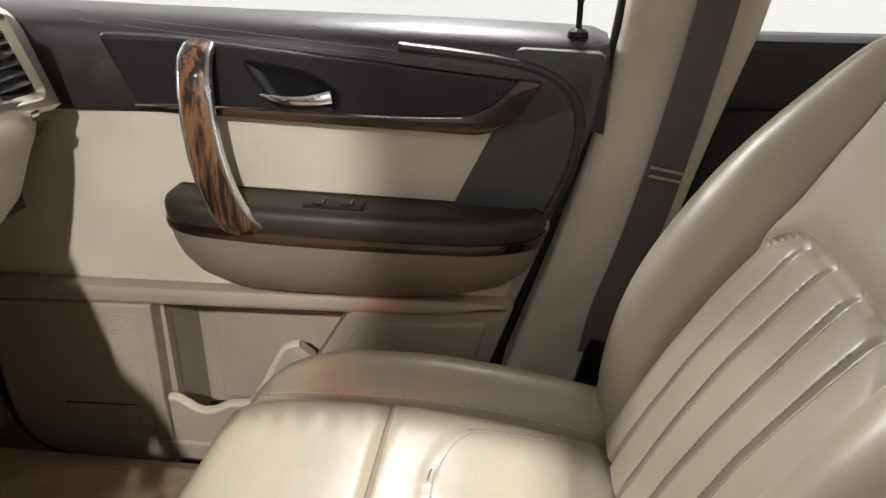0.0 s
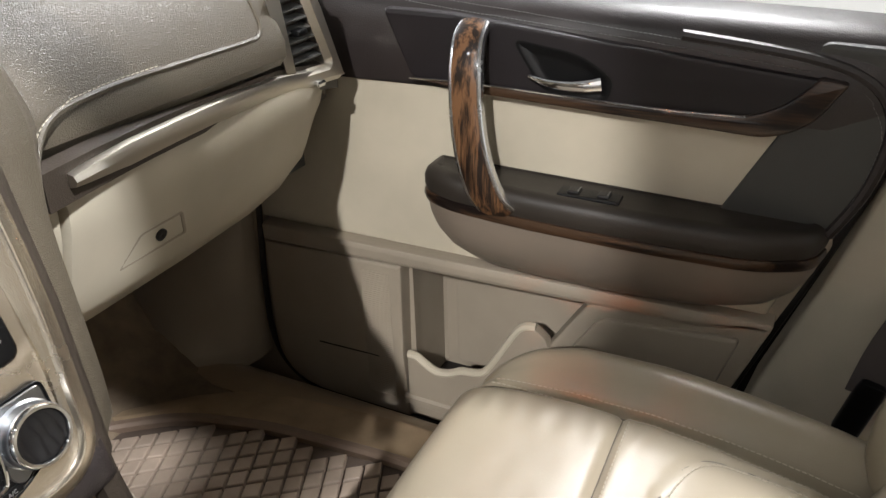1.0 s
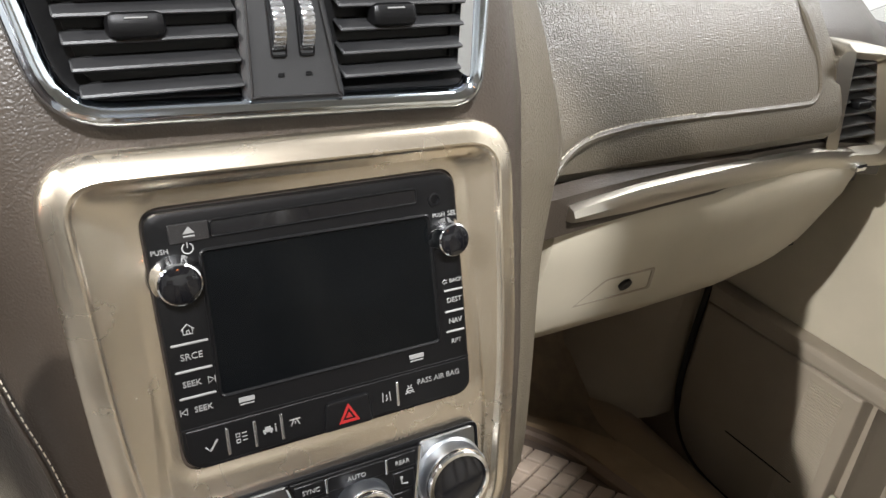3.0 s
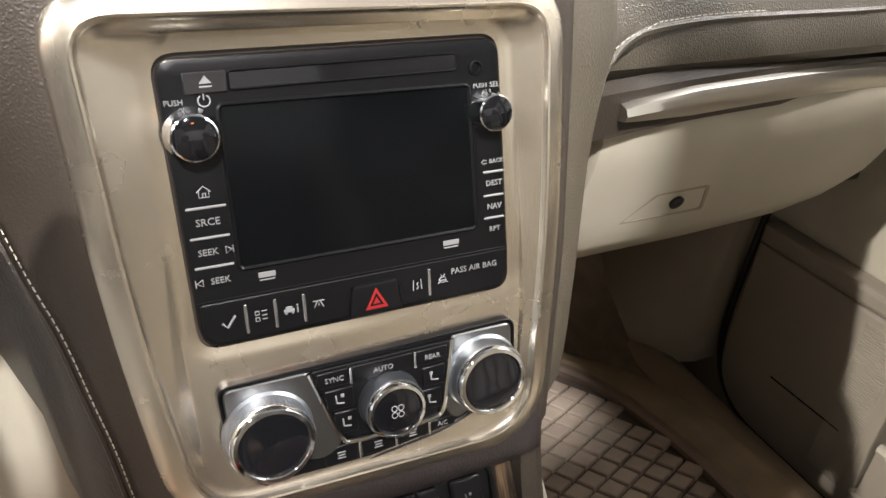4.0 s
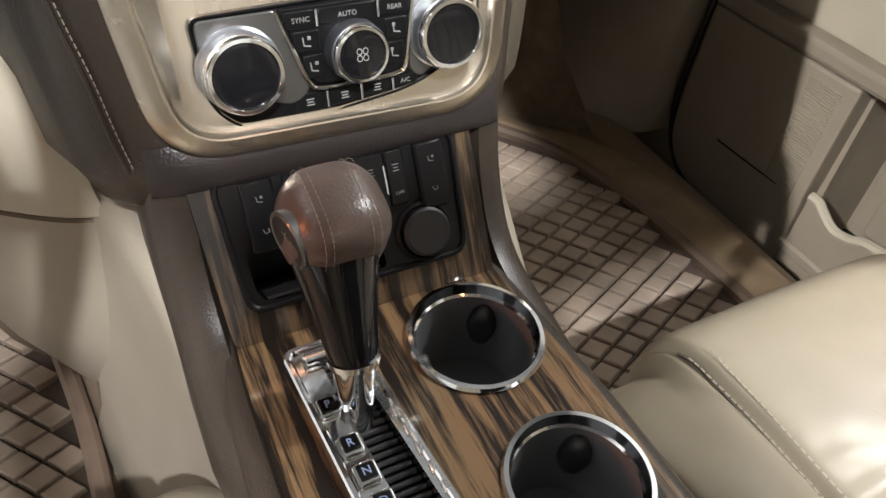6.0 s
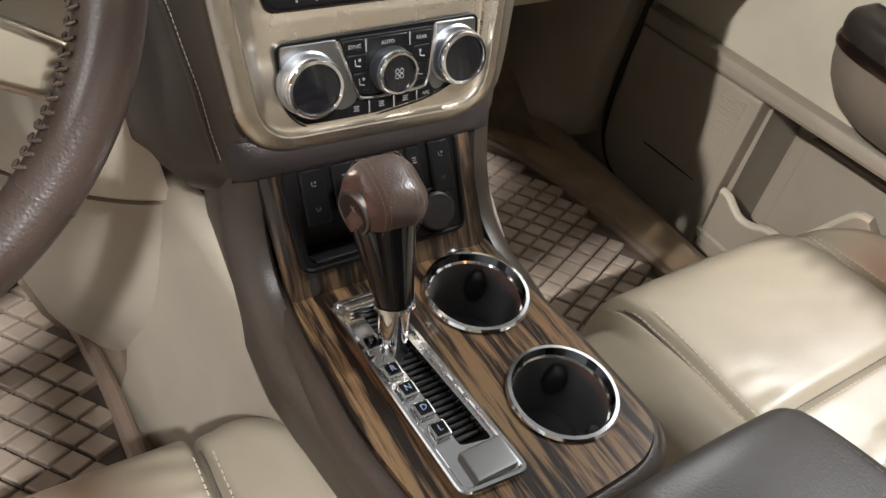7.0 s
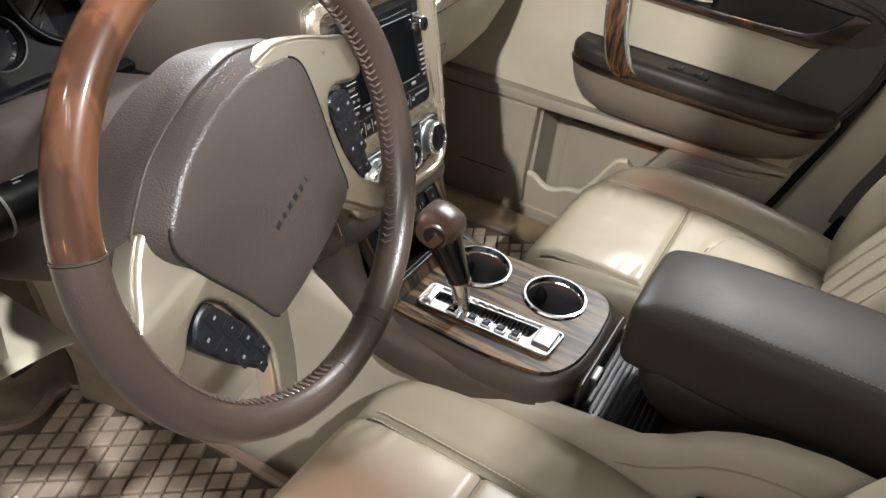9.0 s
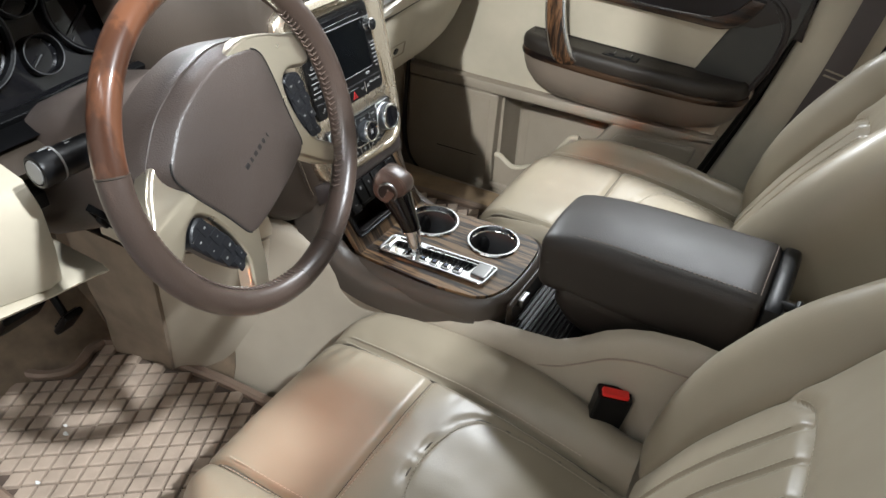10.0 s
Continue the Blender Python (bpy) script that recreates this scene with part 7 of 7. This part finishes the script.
# ---- driver side: column, stalk, cluster, pedals ----
def column():
    c = thing("steering_column", (-0.38, -0.39, 0.62), "brown steering column shroud with a black stalk and ignition", "steering column")
    rings = []
    for x, w, zt, zb in ((-0.300, 0.052, 0.760, 0.650), (-0.335, 0.066, 0.775, 0.630), (-0.40, 0.074, 0.775, 0.600), (-0.50, 0.078, 0.750, 0.55), (-0.60, 0.078, 0.70, 0.50)):
        rings.append([(x, -0.393 + px * w, (zt + zb) / 2 + pz * (zt - zb) / 2) for px, pz in [(math.copysign(abs(math.cos(q)) ** 0.6, math.cos(q)), math.copysign(abs(math.sin(q)) ** 0.6, math.sin(q))) for q in [2 * math.pi * j / 24 for j in range(24)]]])
    part("shroud", loft(rings), SHROUD, c, "brown grained shroud")
    SK = look((-0.404, -0.482, 0.726), (-0.398, 0.3, 0.708))
    st = part("indicator_stalk", tube([(-0.385, -0.44, 0.720), (-0.400, -0.47, 0.724), (-0.404, -0.482, 0.726)], [0.012, 0.012, 0.0125], 14), BLACK, c, "black indicator stalk")
    part("stalk_barrel", lathe([(0.0140, 0.0), (0.0175, 0.004), (0.0182, 0.035), (0.0176, 0.042), (0.0188, 0.044), (0.0194, 0.066), (0.0180, 0.071), (0.015, 0.072), (0.0145, 0.070), (0.001, 0.070)], 28), BLACK, st, m=SK)
    part("stalk_collar", lathe([(0.0196, 0.0), (0.0199, 0.0012), (0.0196, 0.0024)], 32), DIM, st, m=SK @ T(0, 0, 0.0475))
    part("stalk_end", lathe([(0.0135, 0.0), (0.0130, 0.0020), (0.0112, 0.0026), (0.001, 0.0022)], 28), GREY, st, "grey button in the end of the stalk", m=SK @ T(0, 0, 0.0702))
    for q_, l_, z_ in ((100, 0.012, 0.055), (118, 0.008, 0.052), (82, 0.006, 0.050), (104, 0.010, 0.026), (86, 0.006, 0.030)):
        part("stalk_mark", rbox((0, 0, 0), (0.0005, 0.0022, l_), 0.0002, 1), GREY, st, m=SK @ Matrix.Rotation(radians(q_), 4, "Z") @ T(0.0191 if z_ > 0.04 else 0.0181, 0, z_))
    KS = Matrix.Translation((-0.456, -0.463, 0.600)) @ Matrix(((0.92, 0.24, 0.0, 0), (0.24, -0.85, 0.46, 0), (-0.28, -0.46, -0.88, 0), (0, 0, 0, 1))).to_3x3().to_4x4()
    ig = part("adjuster_socket", ring_frame(rounded(rect(0.026, 0.034), 0.004, 3), rounded(rect(0.019, 0.026), 0.003, 3), -0.012, 0.003, 0.001), BLACK, c, m=KS @ Matrix.Rotation(radians(-90), 4, "X"))
    part("socket_floor", rbox((0, -0.004, 0), (0.020, 0.004, 0.028), 0.001, 1), BLACK, ig, m=KS)
    part("adjuster_lever", rbox((0.0, 0.001, 0.003), (0.009, 0.014, 0.018), 0.003, 2), DARK, ig, m=KS)
    return c


column()


def cluster():
    c = thing("instrument_cluster", (-0.62, -0.36, 0.70), "black instrument cluster with chrome ringed dials, switched off", "instrument cluster")
    M = Matrix.Translation((-0.640, -0.370, 0.775)) @ Matrix.Rotation(radians(-22), 4, "Y") @ Matrix(((0, 0, 1, 0), (1, 0, 0, 0), (0, 1, 0, 0), (0, 0, 0, 1)))
    o = rounded([(-0.20, -0.085), (0.175, -0.085), (0.165, 0.080), (0.0, 0.105), (-0.19, 0.085)], [0.04, 0.03, 0.04, 0.1, 0.04], 6)
    part("back_plate", layers([(o, -0.03), (o, -0.012), (inset(o, 0.002), -0.010)]), GLOSS, c, m=M)
    part("bezel", ring_frame(inset(o, -0.012), inset(o, 0.002), -0.03, 0.035, 0.006), BLACK, c, m=M)
    part("tube_wall", loft([[(p[0], p[1], z) for p in q] for q, z in ((inset(o, -0.012), 0.030), (inset(o, -0.030), 0.075))], True, False), BLACK, c, m=M)
    for u, v, r in ((-0.095, 0.005, 0.062), (0.085, 0.005, 0.062), (-0.005, -0.035, 0.026), (-0.005, 0.045, 0.030)):
        d = part("dial", lathe([(r * 1.02, -0.010), (r * 1.02, 0.002), (r * 0.98, 0.004), (r * 0.93, 0.002), (r * 0.92, -0.008)], 48, (u, v, 0)), BLACK, c, m=M)
        part("dial_ring", tube([(u + r * math.cos(q), v + r * math.sin(q), 0.0045) for q in [2 * math.pi * j / 48 for j in range(48)]], 0.0008, 6, True), FAINT, d, m=M)
        part("needle", tube([(u, v, -0.003), (u - r * 0.62, v - r * 0.45, -0.003)], [0.0016, 0.0008], 6), DARK, d, m=M)
        for j in range(9):
            q = radians(225 - j * 33.75)
            part("tick", rbox((0, 0, 0), (r * 0.13, 0.0012, 0.0006), 0.0002, 1), FAINT, d, m=M @ T(u + r * 0.8 * math.cos(q), v + r * 0.8 * math.sin(q), -0.0085) @ Matrix.Rotation(q, 4, "Z"))
    part("silver_strip", tube(spline([(-0.17, -0.075, 0.012), (-0.08, -0.086, 0.014), (0.02, -0.080, 0.014), (0.14, -0.078, 0.012)], 24), 0.0045, 8, flat=0.5), SATIN, c, m=M)
    # binnacle floor towards the column
    part("binnacle_shelf", loft([[(-0.70, y, 0.70), (-0.585, y, 0.690), (-0.52, y, 0.685), (-0.50, y, 0.675), (-0.52, y, 0.655), (-0.70, y, 0.65)] for y in (-0.66, -0.5, -0.3, -0.185)]), BROWN, c)
    return c


cluster()


def pedal(x, y, z, w, h, label):
    p = thing("pedal", (x, y, 0.05), label, "pedal", "pedals")
    M = T(x, y, z) @ Matrix.Rotation(radians(-50), 4, "Y")
    part("pad", rbox((0, 0, 0), (h, w, 0.014), 0.005, 2), BLACK, p, m=M)
    for i in range(5):
        part("tread", rbox(((i - 2) * h / 6, 0, 0.0085), (h / 14, w * 0.82, 0.004), 0.001, 1), DARK, p, m=M)
    part("arm", tube([(x - 0.004, y, z + 0.01), (x - 0.08, y, z + 0.14), (x - 0.10, y, z + 0.30)], 0.008, 8), BLACK, p)
    return p


pedal(-0.885, -0.405, 0.185, 0.085, 0.062, "black rubber brake pedal")
pedal(-0.850, -0.343, 0.145, 0.040, 0.085, "black rubber accelerator pedal")


# ---- floor mats ----
def mat(outline, label, angle, cell, radii=0.05):
    o = rounded(outline, radii, 5)
    mt = thing("floor_mat", (outline[0][0], outline[0][1], 0.05), label, "floor mat", "rubber floor mats")
    part("mat_base", slab(o, 0.047, 0.056, 0.003), GROOVE, mt, "grooves darkened for the shade of their depth")
    part("mat_rim", ring_frame(inset(o, -0.004), inset(o, 0.016), 0.047, 0.071, 0.005), MAT_RIM, mt)
    inner = inset(o, 0.028)

    def inside(x, y):
        c, k = False, len(inner)
        for i in range(k):
            a, b = inner[i], inner[i - 1]
            if (a[1] > y) != (b[1] > y) and x < (b[0] - a[0]) * (y - a[1]) / (b[1] - a[1]) + a[0]:
                c = not c
        return c
    ca, sa = math.cos(radians(angle)), math.sin(radians(angle))
    vs, fs = [], []
    cx, cy = sum(p[0] for p in o) / len(o), sum(p[1] for p in o) / len(o)
    for i in range(-30, 31):
        for j in range(-30, 31):
            # sheared lattice: long lozenge pads between grooves
            px, py = (i + 0.5 * (j % 2) * 0) * cell, j * cell
            px += 0.28 * py
            x, y = cx + px * ca - py * sa, cy + px * sa + py * ca
            if not inside(x, y):
                continue
            b0 = len(vs)
            for h, z in ((0.45, 0.0555), (0.42, 0.0640), (0.37, 0.0655)):
                for ux, uy in ((-1, -1), (1, -1), (1, 1), (-1, 1)):
                    qx, qy = ux * h * cell + 0.28 * uy * h * cell, uy * h * cell
                    vs.append((x + qx * ca - qy * sa, y + qx * sa + qy * ca, z))
            for k in (0, 4):
                for q in range(4):
                    fs.append((b0 + k + q, b0 + k + (q + 1) % 4, b0 + k + 4 + (q + 1) % 4, b0 + k + 4 + q))
            fs.append((b0 + 8, b0 + 9, b0 + 10, b0 + 11))
    me = bpy.data.meshes.new("tread")
    me.from_pydata(vs, [], fs)
    bm = bmesh.new()
    bm.from_mesh(me)
    bpy.data.meshes.remove(me)
    tagged(part("tread", bm, RUBBER, mt, "lozenge tread"), kind="stuff")
    return mt


mat([(-0.91, 0.22), (-0.91, 0.420), (-0.79, 0.512), (-0.64, 0.553), (-0.42, 0.572), (-0.10, 0.576), (-0.10, 0.23)], "ribbed brown rubber mat in the passenger footwell", 38, 0.030)
mat([(-0.985, -0.62), (-0.975, -0.432), (-0.875, -0.432), (-0.818, -0.385), (-0.850, -0.315), (-0.815, -0.273), (-0.55, -0.240), (-0.10, -0.23), (-0.10, -0.66)], "ribbed brown rubber mat in the driver footwell", 38, 0.030, [0.05, 0.02, 0.04, 0.035, 0.03, 0.035, 0.05, 0.05, 0.05])


def scrap(x, y, r, turn):
    p = thing("paper_scrap", (x, y, 0.066), "tiny white paper scrap lying on the driver mat", "litter", "paper scraps")
    o = [Vector((r * k * math.cos(q + turn), 0.6 * r * k * math.sin(q + turn))) for q, k in ((0, 1.0), (0.9, 0.7), (1.9, 1.1), (2.8, 0.8), (3.9, 1.0), (5.1, 0.75))]
    part("paper", layers([(o, 0.0660), (o, 0.0668), (inset(o, r * 0.2), 0.0672)]), WHITE, p, m=T(x, y, 0))
    return p


for sx, sy, sr, st_ in ((-0.696, -0.492, 0.007, 0.4), (-0.712, -0.480, 0.005, 1.8), (-0.649, -0.582, 0.006, 1.0)):
    scrap(sx, sy, sr, st_)
